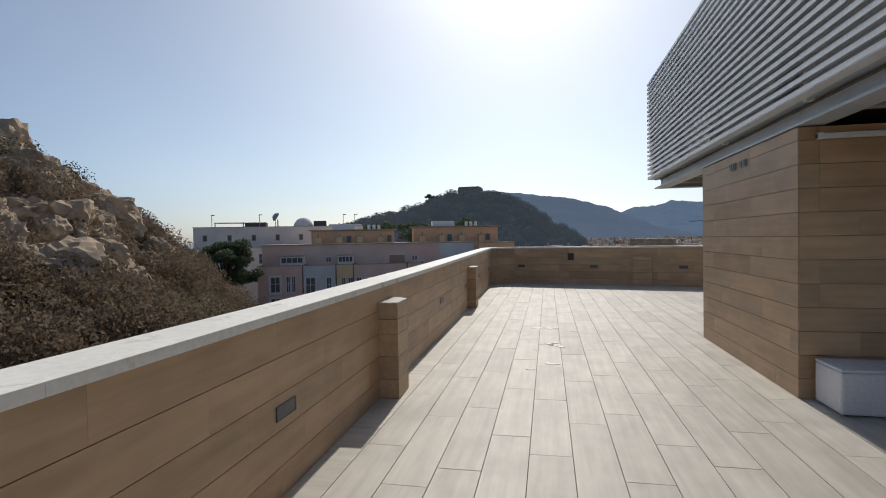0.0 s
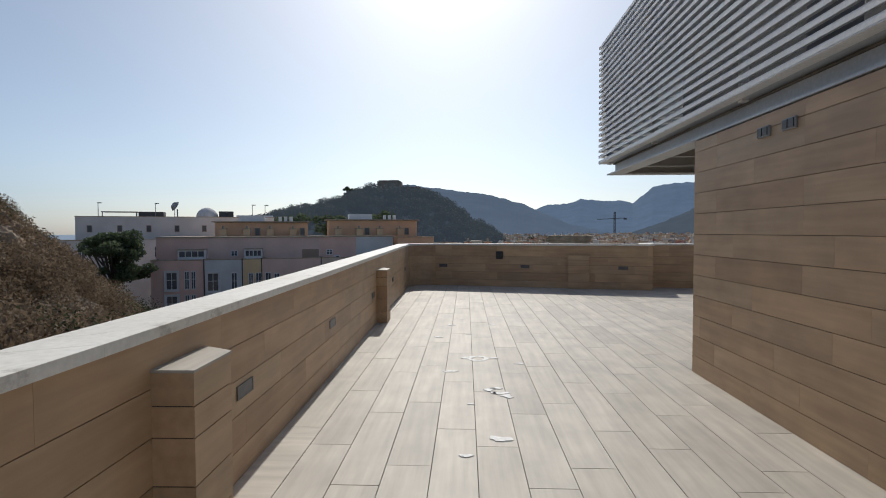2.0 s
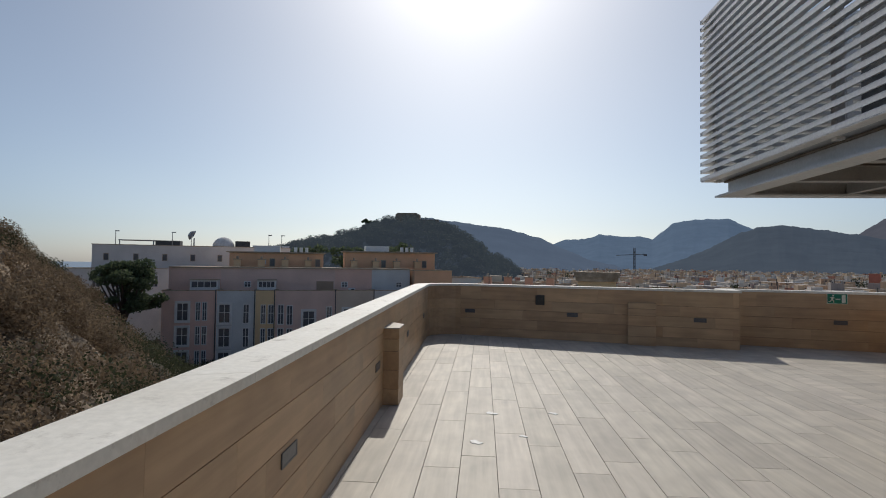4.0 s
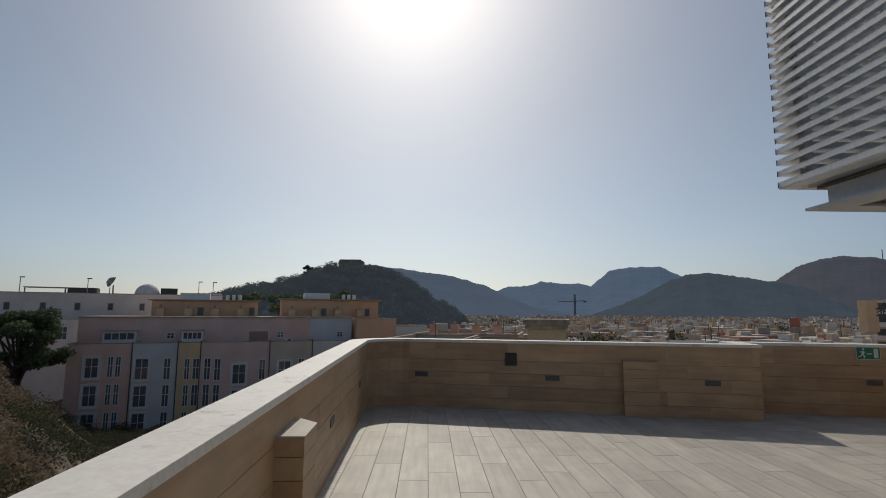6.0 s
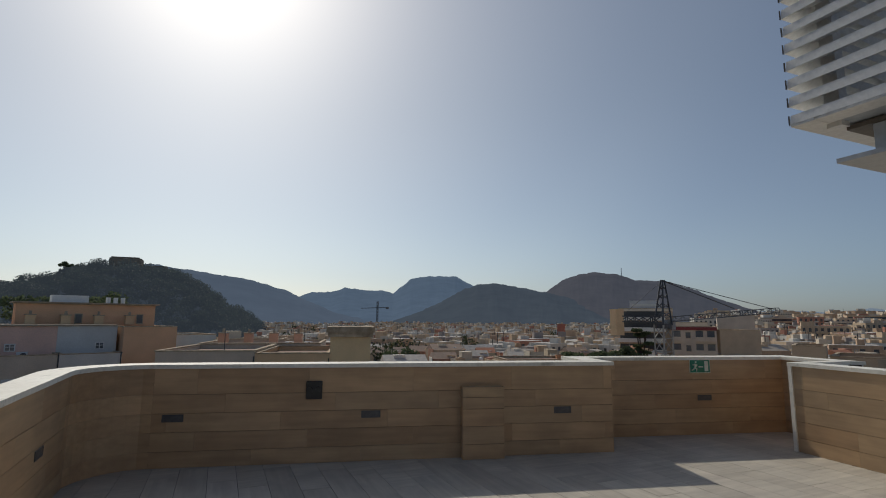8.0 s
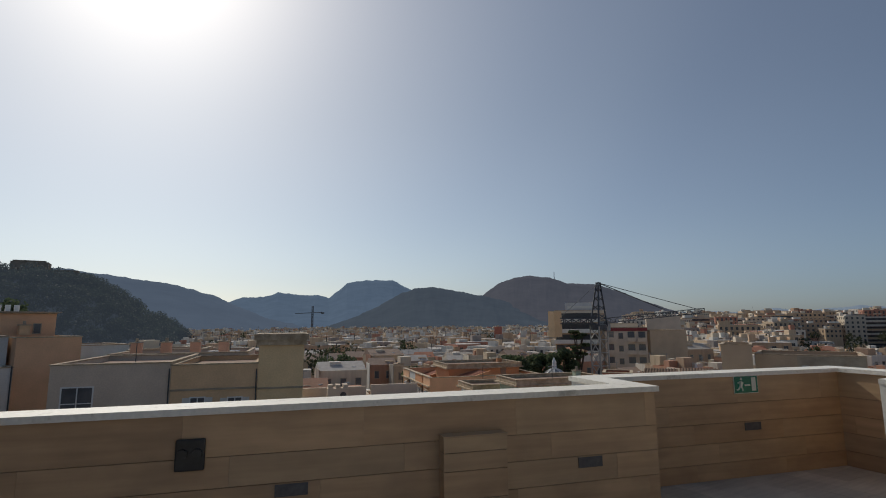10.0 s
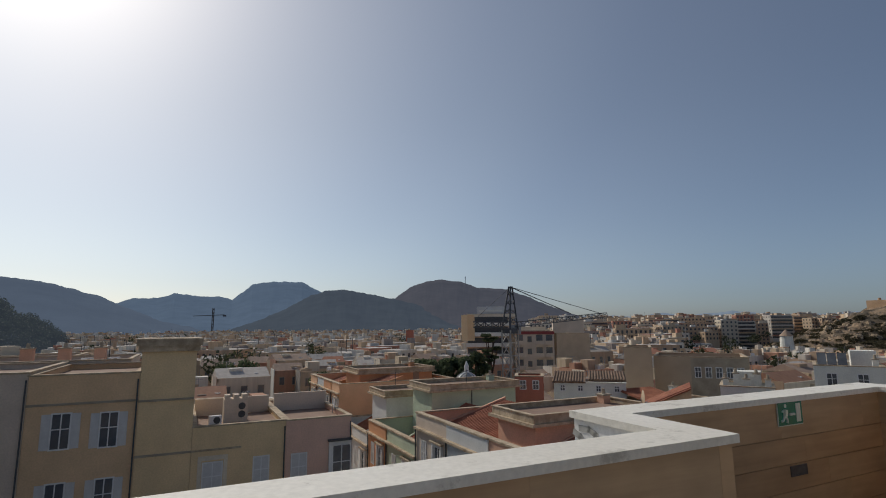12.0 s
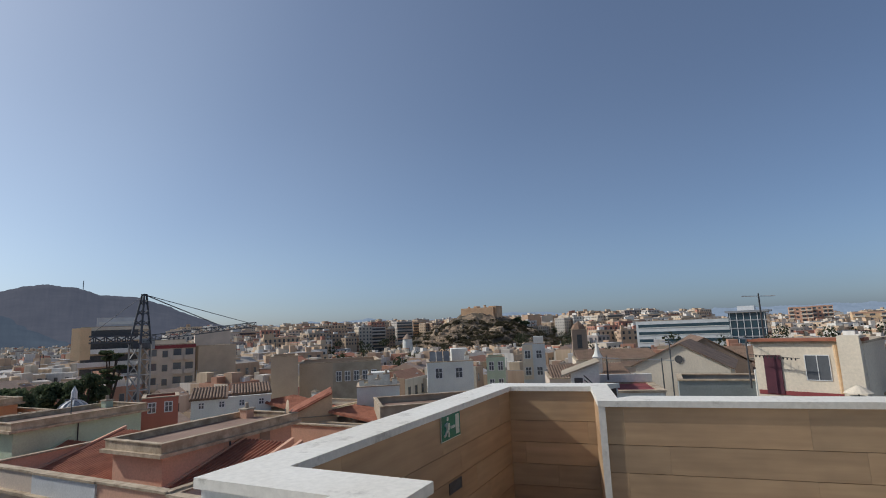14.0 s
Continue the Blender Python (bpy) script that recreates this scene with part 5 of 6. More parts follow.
row_house(6, ((12, "beige"), (17, "blue"), (22.0, "salmon")), -5.4, "salmon and blue row house with a tiled roof", None)
row_house(22.02, ((27.4, "salmon"), (33.3, "blue"), (39.1, "beige")), -5.3, "salmon row house with a slab-roofed penthouse", (2.6, 12.6, 4.2, 8.6, -3.9, "salmon"))
row_house(39.12, ((46.2, "green"), (51.4, "orange")), -7.75, "green and orange row house with a pale green penthouse", (4.5, 14.4, 6.8, 11.6, -4.0, "green"))
row_house(51.42, ((57.8, "blue"), (63.4, "cream")), -9.3, "blue-white row house with a small penthouse", (2.6, 11, 2.4, 7.2, -5.3, "blue"))
row_house(63.52, ((67.5, "peach"), (71.6, "orange"), (75.7, "blue"), (80, "peach")), -5.3, "long row house in peach, orange and pale blue", (4, 15, 5, 12, -4.0, "orange"))
for n, (a, b, w, d, top, col) in enumerate(((29, 28, 9, 9, -7.2, "salmon"), (30, 17, 10, 9, -8.5, "white"), (40, 24, 9, 10, -7.0, "white"), (41, 36, 10, 8, -6.4, "cream"), (32, 38, 8, 5, -7.4, "white"), (28.5, 4, 9, 11, -7.0, "beige"))):
    t = block_house("low_house", "low pale house with a tiled lean-to", uv_pose(a, b), w, d, top, col, group="low houses")
    tiled_roof(t, 0.6, 0.4, w * 0.6, d - 0.6, top - 0.4, top + 0.9)
    for k in range(2):
        window(t, 2 + 3 * k, 0, top - 2.6, 0.9, 1.2)
        window(t, 0, 2 + 3 * k, top - 2.6, 0.9, 1.2, -90)
    chimney(t, w - 1.2, d - 1.2, top - 0.7, 1.6, "white", 0.7)


def dish_aerial(x, y, z, ang, r, mat, label):
    """A satellite dish on a short bent pole."""
    t = thing("satellite_dish", label, "satellite dish", pose(x, y, z, 0, 0, ang), "satellite dishes")
    part("pole", Build().tube((0, 0, 0), 0.03, (0, 0, r + 0.25), 0.03, 8), [M["steel"]], t)
    bowl = Build()
    for a0, a1 in ((0.08, 0.5), (0.5, 0.8), (0.8, 1.0)):
        bowl.tube((0, -0.05 - 0.22 * r * a0 * a0, r + 0.25), r * a0, (0, -0.05 - 0.22 * r * a1 * a1, r + 0.25), r * a1, 20)
    part("bowl", bowl, [M[mat]], t)
    part("feed_arm", Build().beam((0, -0.05, 0.3), (0, -0.05 - r * 0.9, r + 0.1), 0.03), [M["steel"]], t)


pw = uv(15 + 12.4, 22.02 + 4.6, -4.35)
dish_aerial(pw.x, pw.y, pw.z, 40, 0.55, "tan", "brown satellite dish on the penthouse roof")
pw = uv(9.2, 44.5, -5.8)
dish_aerial(pw.x, pw.y, pw.z, 60, 0.5, "white_plastic", "white satellite dish on the roof terrace")
for a, b, z, h in ((19, 30, -6.9, 1.8), (24, 47, -4.5, 1.7), (21, 60, -5.8, 1.9), (2, 46, -5.8, 2.2), (-9, 55, -1.6, 2.4), (-15, 44, -1.5, 2.0)):
    p = uv(a, b, z)
    antenna(p.x, p.y, p.z, h, 30 + a * 7)


# ---- landmarks of the town ----
M["crane_paint"] = mottled("dark_crane_steel", (0.045, 0.05, 0.06), (0.09, 0.095, 0.105), 1.0, 0.6, 0.0)
M["crane_mast"] = mottled("pale_crane_steel", (0.30, 0.29, 0.27), (0.44, 0.42, 0.39), 1.0, 0.6, 0.0)


def lattice(b, p, q, w, step, rod):
    """A square lattice girder from p to q."""
    p, q = Vector(p), Vector(q)
    d = (q - p)
    n = max(1, int(d.length / step))
    e = d.normalized()
    s = e.cross(Vector((0, 0, 1)))
    s = Vector((1, 0, 0)) if s.length < 1e-3 else s.normalized()
    t = s.cross(e)
    cs = [(s * x + t * y) * w / 2 for x, y in ((-1, -1), (1, -1), (1, 1), (-1, 1))]
    for c in cs:
        b.beam(p + c, q + c, rod * 1.5)
    for k in range(n):
        a, z = p + d * (k / n), p + d * ((k + 1) / n)
        for i in range(4):
            b.beam(a + cs[i], z + cs[(i + 1) % 4], rod)
            b.beam(z + cs[i], z + cs[(i + 1) % 4], rod)
    return b


cx, cy = 77.0, 82.3
cr = thing("tower_crane", "tall grey lattice tower crane among the roofs", "crane", pose(cx, cy, 0))
part("mast", lattice(Build(), (0, 0, GROUND), (0, 0, 1.0), 2.2, 2.2, 0.13), [M["crane_mast"]], cr)
head = Build()
for ex, ey in ((-1.1, -1.1), (1.1, -1.1), (1.1, 1.1), (-1.1, 1.1)):
    head.beam((ex, ey, 1.0), (0.4 + ex * 0.2, ey * 0.2, 9.4), 0.26)
for f in (0.18, 0.38, 0.58, 0.78):
    w = 1.1 * (1 - 0.8 * f)
    z = 1.0 + 8.4 * f
    for (ax, ay), (bx, by) in (((-1, -1), (1, -1)), ((1, -1), (1, 1)), ((1, 1), (-1, 1)), ((-1, 1), (-1, -1))):
        head.beam((0.4 * f + ax * w, ay * w, z), (0.4 * f + bx * w, by * w, z + 0.9), 0.14)
part("apex", head, [M["crane_paint"]], cr)
part("slewing_ring", Build().tube((0, 0, 0.4), 1.5, (0, 0, 1.3), 1.5, 16), [M["crane_paint"]], cr)
je = Vector((23.5, -6.0, 4.0)) * 1.0
part("jib", lattice(Build(), Vector((0.6, -0.2, 2.0)), je, 0.9, 1.6, 0.07), [M["crane_paint"]], cr)
cj = Vector((-7.4, 3.5, 2.1))
part("counter_jib", lattice(Build(), Vector((-0.6, 0.2, 2.0)), cj, 1.0, 1.4, 0.16), [M["crane_paint"]], cr)
part("counterweight", B(-8.6, 2.7, -0.9, -6.8, 4.4, 3.9), [M["ochre"]], cr, "ochre counterweight slabs")
ties = Build().beam((0.4, 0, 9.3), je + Vector((-9, 2.3, 0.2)), 0.14).beam((0.4, 0, 9.3), cj, 0.06).beam((0.4, 0, 9.3), je, 0.1)
part("tie_rods", ties, [M["crane_paint"]], cr)
part("cab", B(0.9, -0.8, 0.2, 2.3, 0.8, 2.0), [M["steel"]], cr)
c2 = thing("far_crane", "small distant tower crane", "crane", pose(223, 781, GROUND))
part("mast", lattice(Build(), (0, 0, 0), (0, 0, 46), 2.0, 5, 0.32), [M["crane_paint"]], c2)
part("jib", Build().beam((-25, 4, 35), (14, -2, 37), 0.9), [M["crane_paint"]], c2)
part("counterweight", B(13, -3, 34.5, 17, 0, 37), [M["crane_paint"]], c2)


def flats(name, label, m, w, d, top, col, floors, bays, balc="white", edge="red", sides=True, strip=False):
    """A block of flats with balconies on its front; local front faces -y."""
    t = block_house(name, label, m, w, d, top, col, par=0.6)
    bw = w / bays
    for f in range(floors):
        z = top - 3.1 - 3.0 * f
        if strip:
            part("balcony", Build().box(-0.3, -1.4, z - 0.35, w * 0.86, -0.003, z - 0.12).box(-0.3, -1.4, z - 0.12, w * 0.86, -1.3, z + 0.75), [M[balc]], t)
            # thin dark sheet on the wall, painted as the shade inside the loggias
            part("loggia_recess", B(0.2, -0.03, z + 0.0, w * 0.84, -0.002, z + 2.2), [M["dark_steel"]], t)
            continue
        for k in range(bays):
            if k % 3 != 1:
                part("balcony", Build().box(k * bw + 0.15, -1.1, z - 0.3, (k + 1) * bw - 0.15, -0.003, z - 0.12).box(k * bw + 0.15, -1.1, z - 0.12, (k + 1) * bw - 0.15, -1.02, z + 0.7), [M[balc]], t)
                window(t, (k + 0.5) * bw, 0, z - 0.05, bw * 0.62, 2.1, bars=False)
            else:
                window(t, (k + 0.5) * bw, 0, z + 0.4, bw * 0.4, 1.3, bars=False)
        if sides:
            for k in range(2):
                window(t, 0, d * (0.3 + 0.4 * k), z + 0.4, 1.2, 1.3, -90, bars=False)
    part("fascia", B(-0.1, -0.15, top - 0.9, w + 0.1, -0.09, top - 0.15), [M[edge]], t)
    return t


# two blocks behind the crane
a1 = flats("flats", "tan block of flats with long cream balconies", pose(105, 125, 0, 0, 0, -44), 14, 12, 5.4, "tan", 6, 4, "white", "cream", True, True)
part("roof_sign_frame", B(3, 3, 5.4, 11, 5, 7.6), [M["blue"]], a1)
part("sign_panel", Build().box(3.5, 2.9, 5.9, 10.5, 2.99, 6.6), [M["white"]], a1)
flats("flats", "cream block of flats with red edges and loggias", pose(99.5, 101.5, 0, 0, 0, -48), 9.5, 11, 0.6, "beige", 4, 4, "beige", "red")
block_house("flats", "tan end block with a blank party wall", pose(107, 94.5, 0, 0, 0, -14), 10.5, 10, -0.1, "tan")
t = block_house("white_hall", "white flat-roofed hall behind the flats", pose(113, 113, 0, 0, 0, -45), 8, 8, 1.6, "cream")
t = block_house("flats", "white slab tower with a dark band", pose(128, 112, 0, 0, 0, -50), 9, 9, 3.6, "beige")
# church dome and trees at its side
dm = thing("church_dome", "small grey church dome with white ribs and a lantern", "dome", pose(62.5, 79, -9.2))
dome = Build()
for k in range(6):
    a0, a1_ = radians(k * 15), radians(min(88, (k + 1) * 15))
    dome.tube((0, 0, 1 + 2.3 * math.sin(a0)), 2.1 * math.cos(a0), (0, 0, 1 + 2.3 * math.sin(a1_)), max(0.15, 2.1 * math.cos(a1_)), 16)
part("shell", dome, [M["steel"]], dm)
part("drum", Build().tube((0, 0, -7), 2.2, (0, 0, 1), 2.2, 16), [M["cream"]], dm)
for k in range(8):
    a = k * math.pi / 4
    rib = Build()
    for s in range(5):
        b0, b1 = radians(s * 17), radians((s + 1) * 17)
        rib.beam((2.16 * math.cos(b0) * math.cos(a), 2.16 * math.cos(b0) * math.sin(a), 1 + 2.36 * math.sin(b0)), (2.16 * math.cos(b1) * math.cos(a), 2.16 * math.cos(b1) * math.sin(a), 1 + 2.36 * math.sin(b1)), 0.16)
    part("rib", rib, [M["win_frame"]], dm)
part("lantern", Build().tube((0, 0, 3.3), 0.4, (0, 0, 4.3), 0.35, 8).tube((0, 0, 4.3), 0.42, (0, 0, 5.2), 0.03, 8), [M["win_frame"]], dm)
for k, (x, y, h, r) in enumerate(((54.5, 80, 11.5, 3.6), (57.5, 83, 11.0, 3.4), (69, 84, 11.5, 3.3), (67, 88, 10.5, 3.0), (44, 92, 9, 3.0), (36, 110, 10, 4))):
    tree(x, y, GROUND + 1.5, h, r, 300 + k, "dark green tree between the roofs", 0.8, 5000, 0.28)
tree(76, 87, GROUND, 17.5, 2.6, 320, "tall tiered conifer beside the crane", 0.25, 5000, 0.25)

# brown party-wall building, white roof terraces
t = block_house("brown_building", "plain brown building with blank party walls", pose(65.4, 51.4, 0, 0, 0, -60.5), 3.4, 8, -1.1, "tan")
t = block_house("brown_building", "long brown building with a grey weathered front", pose(68.9, 49.2, 0, 0, 0, -65), 11, 10, -2.3, "tan")
for k in range(5):
    window(t, 5.2 + 1.2 * k, -0.06, -4.9, 0.6, 1.2)
part("weathered_front", B(4.4, -0.06, -8, 10.9, -0.002, -2.5), [M["concrete"]], t)
t = block_house("white_house", "white house with stacked chimneys on the roof terrace", pose(57.2, 36.2, 0, 0, 0, -70), 4.6, 5, -4.2, "white")
for k in range(5):
    chimney(t, 0.5 + 0.9 * k, 0.8 + (k % 2) * 1.4, -4.9, 1.3 + 0.4 * (k % 2), "white", 0.5)
part("roof_room", B(1.2, 2.4, -4.9, 3.6, 4.6, -3.0), [M["white"]], t)
t = block_house("white_house", "white house with solar heaters on the roof", pose(69.5, 31.5, 0, 0, 0, -75), 6.0, 7, -2.6, "white")
for k in range(3):
    part("solar_panel", Build().add([(0.4 + k * 0.9, 1, -2.6), (1.2 + k * 0.9, 1, -2.6), (1.2 + k * 0.9, 2.2, -1.4), (0.4 + k * 0.9, 2.2, -1.4), (0.4 + k * 0.9, 1.1, -2.65), (1.2 + k * 0.9, 1.1, -2.65), (1.2 + k * 0.9, 2.3, -1.45), (0.4 + k * 0.9, 2.3, -1.45)],
                                    [(0, 1, 2, 3), (4, 7, 6, 5), (0, 4, 5, 1), (1, 5, 6, 2), (2, 6, 7, 3), (3, 7, 4, 0)]), [M["glass"]], t)
for k in range(2):
    window(t, 1.5 + 2.6 * k, 0, -4.7, 0.8, 1.2)
part("roof_room", B(3.4, 3.2, -3.3, 5.6, 6.2, -1.2), [M["white"]], t)
chimney(t, 5.3, 1.2, -3.3, 1.3, "white", 0.5)
t = block_house("grey_house", "grey roof-terrace house with a red floor", pose(50, 31, 0, 0, 0, -65), 12, 7, -5.2, "concrete", "flat_roof")
t = block_house("blue_house", "narrow cream and blue painted house", pose(98.4, 21.3, 0, 0, 0, -88), 4.0, 8, -1.75, "blue")
part("cream_band", B(0, -0.05, -8, 1.8, -0.003, -1.95), [M["cream"]], t)
for z in (-4.3, -7.2):
    window(t, 0.9, -0.05, z, 0.9, 1.3)
    window(t, 2.9, 0, z, 0.9, 1.3)
part("roof_room", B(2.0, 2.5, -2.4, 3.8, 5.0, -0.6), [M["white"]], t)
t = block_house("street_corner_house", "pale green narrow house at the street's end", pose(90.8, 26.8, 0, 0, 0, -82), 3.1, 6, -3.4, "green")
for z in (-5.6, -8.4):
    for x in (0.8, 2.3):
        window(t, x, 0, z, 0.7, 1.3)

t = block_house("red_house", "small brick-red house between the roofs", pose(49.4, 56.2, 0, 0, 0, -50), 3.3, 4, -4.1, "brick", "clay_roof", 0.3)
for k in range(2):
    window(t, 0.9 + 1.5 * k, 0, -5.6, 0.6, 0.9)
t = block_house("white_farmhouse", "low white house with brown tiled roofs", pose(52.3, 52.8, 0, 0, 0, -56), 8, 6, -4.7, "white", par=0.1, trim="white")
tiled_roof(t, -0.2, -0.2, 3.6, 4.5, -4.7, -3.9, "brown_tiles")
tiled_roof(t, 3.9, 0.6, 8.1, 4.8, -4.5, -3.8, "brown_tiles")
for k in range(4):
    window(t, 1.0 + 2.0 * k, 0, -5.7, 0.45, 0.55)
t = block_house("red_roof_house", "ochre house with a steep red tiled roof", pose(51.5, 41.6, 0, 0, 0, -64), 5.2, 5, -6.5, "ochre", par=0.1)
o = new("roof_pitch")
o.parent = t
o.matrix_basis = pose(0, 0, 0, 0, 0, -90)
tiled_roof(o, -5, 0, 0.1, 4.7, -6.5, -4.3)
part("gable_wall", Build().add([(0.3, 0.05, -6.5), (4.7, 0.05, -6.5), (4.7, 4.9, -6.5), (0.3, 4.9, -6.5), (0.3, 0.05, -6.45), (4.7, 0.05, -4.5), (4.7, 4.9, -4.5), (0.3, 4.9, -6.45)], BOX_FACES), [M["ochre"]], t)

# houses next door (east): red terrace, gabled hall, white roof house
t = block_house("neighbour_house", "neighbour house with a red roof terrace", pose(29.4, 14.1, 0, 0, 0, -90), 4.2, 3.6, -1.52, "white", "red", 0.1)
part("terrace_wall", B(1.5, 3.3, -1.5, 4.2, 3.5, -1.1), [M["white"]], t, "white terrace wall")
shed = part("stair_shed", Build().add([(0.1, 0.9, -1.58), (1.45, 0.9, -1.58), (1.45, 3.2, -1.58), (0.1, 3.2, -1.58), (0.1, 0.9, -0.75), (1.45, 0.9, -0.3), (1.45, 3.2, -0.3), (0.1, 3.2, -0.75)], BOX_FACES), [M["white"]], t, "white stair head with a sloping roof")
part("shed_roof", Build().add([(-0.35, 0.75, -0.92), (1.5, 0.75, -0.28), (1.5, 3.3, -0.28), (-0.35, 3.3, -0.92), (-0.35, 0.75, -0.84), (1.5, 0.75, -0.2), (1.5, 3.3, -0.2), (-0.35, 3.3, -0.84)], BOX_FACES), [M["concrete"]], shed)
# the opening's unlit inside, painted as a dark plate on the solid shed
part("shed_opening", B(0.25, 0.88, -1.45, 0.65, 0.899, -1.0), [M["dark_steel"]], shed)
part("hand_rail", Build().beam((0.7, 0.5, -0.85), (1.3, 0.5, -1.45), 0.05).beam((0.7, 0.5, -1.05), (1.3, 0.5, -1.6), 0.04), [M["black"]], t)
M["maroon"] = mottled("maroon_paint", (0.07, 0.016, 0.028), (0.11, 0.026, 0.04), 2, 0.6)
def gabled(name, label, m, w, d, za, zb, zt, col, eave=0.3):
    """A gabled hall: front gable on local y = 0, eaves at za and zb, ridge at zt."""
    h = thing(name, label, "building", m)
    c = w / 2
    part("wall", Build().add([(0, 0, GROUND), (w, 0, GROUND), (w, d, GROUND), (0, d, GROUND), (0, 0, za), (w, 0, zb), (w, d, zb), (0, d, za), (c, 0, zt), (c, d, zt)],
                             [(0, 1, 5, 8, 4), (2, 3, 7, 9, 6), (1, 2, 6, 5), (3, 0, 4, 7), (0, 3, 2, 1), (4, 8, 9, 7), (8, 5, 6, 9)]), [M[col]], h)
    for s in (((-eave, -0.2, za - 0.1), (-eave, d, za - 0.1), (c, d, zt + 0.1), (c, -0.2, zt + 0.1)), ((c, -0.2, zt + 0.1), (c, d, zt + 0.1), (w + eave, d, zb - 0.1), (w + eave, -0.2, zb - 0.1))):
        part("roof", Build().add([*s, *[(x, y, z - 0.08) for x, y, z in s]], [(0, 1, 2, 3), (4, 7, 6, 5), (0, 4, 5, 1), (1, 5, 6, 2), (2, 6, 7, 3), (3, 7, 4, 0)]), [M["brown_tiles"]], h, "old brown tiled roof")
    return h


hall = gabled("gabled_hall", "old pale gabled hall with a round window", pose(48.9, 8.6, 0, 0, 0, -108), 6.8, 9, -1.9, -2.1, -0.35, "cream")
part("round_window", Build().tube((3.3, -0.06, -1.5), 0.3, (3.3, 0.05, -1.5), 0.3, 18), [M["dark_steel"]], hall)
gabled("gabled_hall", "gabled hall with a dark brown tiled roof", pose(59, 4.6, 0, 0, 0, -97), 7.6, 12, -2.6, -2.7, -0.35, "brown", 0.5)
t = block_house("low_wall_house", "low grey lean-to with a white wall before the hall", pose(41, 7.0, 0, 0, 0, -100), 8, 4, -2.3, "slate")
part("pier", B(4.4, -0.3, -4, 5.3, 0, -1.7), [M["white"]], t)
wh = block_house("roof_house", "small white roof house with a red door and a dark window", pose(30.0, 5.85, 0, 0, 0, -127), 4.0, 4, 0.5, "cream", base=-4.5, par=0.15)
part("tile_edge", B(-0.15, -0.2, 0.5, 4.1, 0.6, 0.62), [M["clay_roof"]], wh, "red tile edge")
part("red_base", B(0.05, -0.02, -1.8, 4.0, -0.002, -1.62), [M["red"]], wh)
door = part("door", B(0.38, -0.05, -1.75, 1.05, -0.002, -0.1), [M["maroon"]], wh, "dark maroon door")
wf = part("window_frame", grid_frame([1.93, 1.96, 2.365, 2.395, 2.80, 2.83], [-1.13, -1.1, -0.1, -0.07], -0.03, 0.0), [M["win_frame"]], wh)
part("pane", B(1.96, -0.012, -1.1, 2.80, -0.003, -0.1), [M["glass"]], wf)
chim = part("chimney", B(3.25, -0.45, -1.8, 3.98, 0.4, 0.72), [M["cream"]], wh)
part("pipe", Build().tube((3.12, -0.1, -1.6), 0.07, (3.08, -0.1, 0.35), 0.07, 8), [M["ochre"]], wh)
line = Build().beam((0.0, -0.5, -0.05), (1.9, -0.5, -0.2), 0.02)
part("peg_line", line, [M["black"]], wh)
for k in range(11):
    part("peg", Build().beam((0.25 + k * 0.15, -0.5, -0.06 - k * 0.012), (0.25 + k * 0.15, -0.5, -0.16 - k * 0.012), 0.05), [M["black"]], wh)
t = block_house("roof_terrace_house", "house with a white roof terrace and murals of pale blue shapes", pose(29.5, 1.4, 0, 0, 0, -117), 9, 9, -1.75, "white", par=0.1)
part("mural_wall", B(2.6, 5, -1.8, 8, 5.2, 0.25), [M["white"]], t)
for k in range(4):
    part("mural_shape", Build().tube((3.2 + k * 1.0, 4.96, -0.9 + 0.3 * (k % 2)), 0.35, (3.2 + k * 1.0, 4.99, -0.9 + 0.3 * (k % 2)), 0.35, 12), [M["blue"]], t)
part("red_roof", B(2.4, 5.2, 0.2, 9, 9, 0.45), [M["clay_roof"]], t)
um = thing("parasol", "closed straw parasol over blue cloth on the roof", "parasol", pose(25.2, 4.2, -1.75) @ Matrix.Scale(0.6, 4))
part("pole", Build().tube((0, 0, 0), 0.03, (0, 0, 1.35), 0.03, 6), [M["bark"]], um)
part("canopy", Build().tube((0, 0, 0.95), 0.75, (0, 0, 1.35), 0.12, 12), [M["cream"]], um)
part("blue_cloth", Build().tube((0.1, 0, 0.1), 0.55, (0.1, 0, 0.75), 0.4, 9), [M["blue"]], um)
for x, y, z, h, a in ((38, 7.9, -3, 3.4, 20), (37, 8.6, -3, 2.4, 60), (29.4, 6.3, -1.5, 2.3, 0), (31, 12.2, -1.2, 1.2, 50)):
    antenna(x, y, z, h, a)
t = block_house("belfry", "old brown belfry with an open arch", pose(95.6, 12.5, 0.7, 0, 0, -89), 2.5, 2.5, -0.2, "brown")
# dark plate on the solid wall, painted as the arch's shaded inside
part("arch_opening", B(0.8, -0.04, -3.4, 1.6, -0.003, -1.1), [M["dark_steel"]], t)
part("belfry_roof", Build().tube((1.2, 1.2, -0.2), 1.3, (1.2, 1.2, 0.5), 0.9, 8).tube((1.2, 1.2, 0.5), 0.9, (1.2, 1.2, 1.2), 0.05, 8), [M["brown_tiles"]], t)
sp = thing("spire", "small white baroque turret", "turret", pose(70, 10.2, -3.8))
part("shaft", Build().tube((0, 0, -10), 0.6, (0, 0, 1.2), 0.5, 8), [M["white"]], sp)
part("cap", Build().tube((0, 0, 1.2), 0.65, (0, 0, 1.7), 0.35, 8).tube((0, 0, 1.7), 0.35, (0, 0, 3.0), 0.05, 8), [M["white"]], sp)
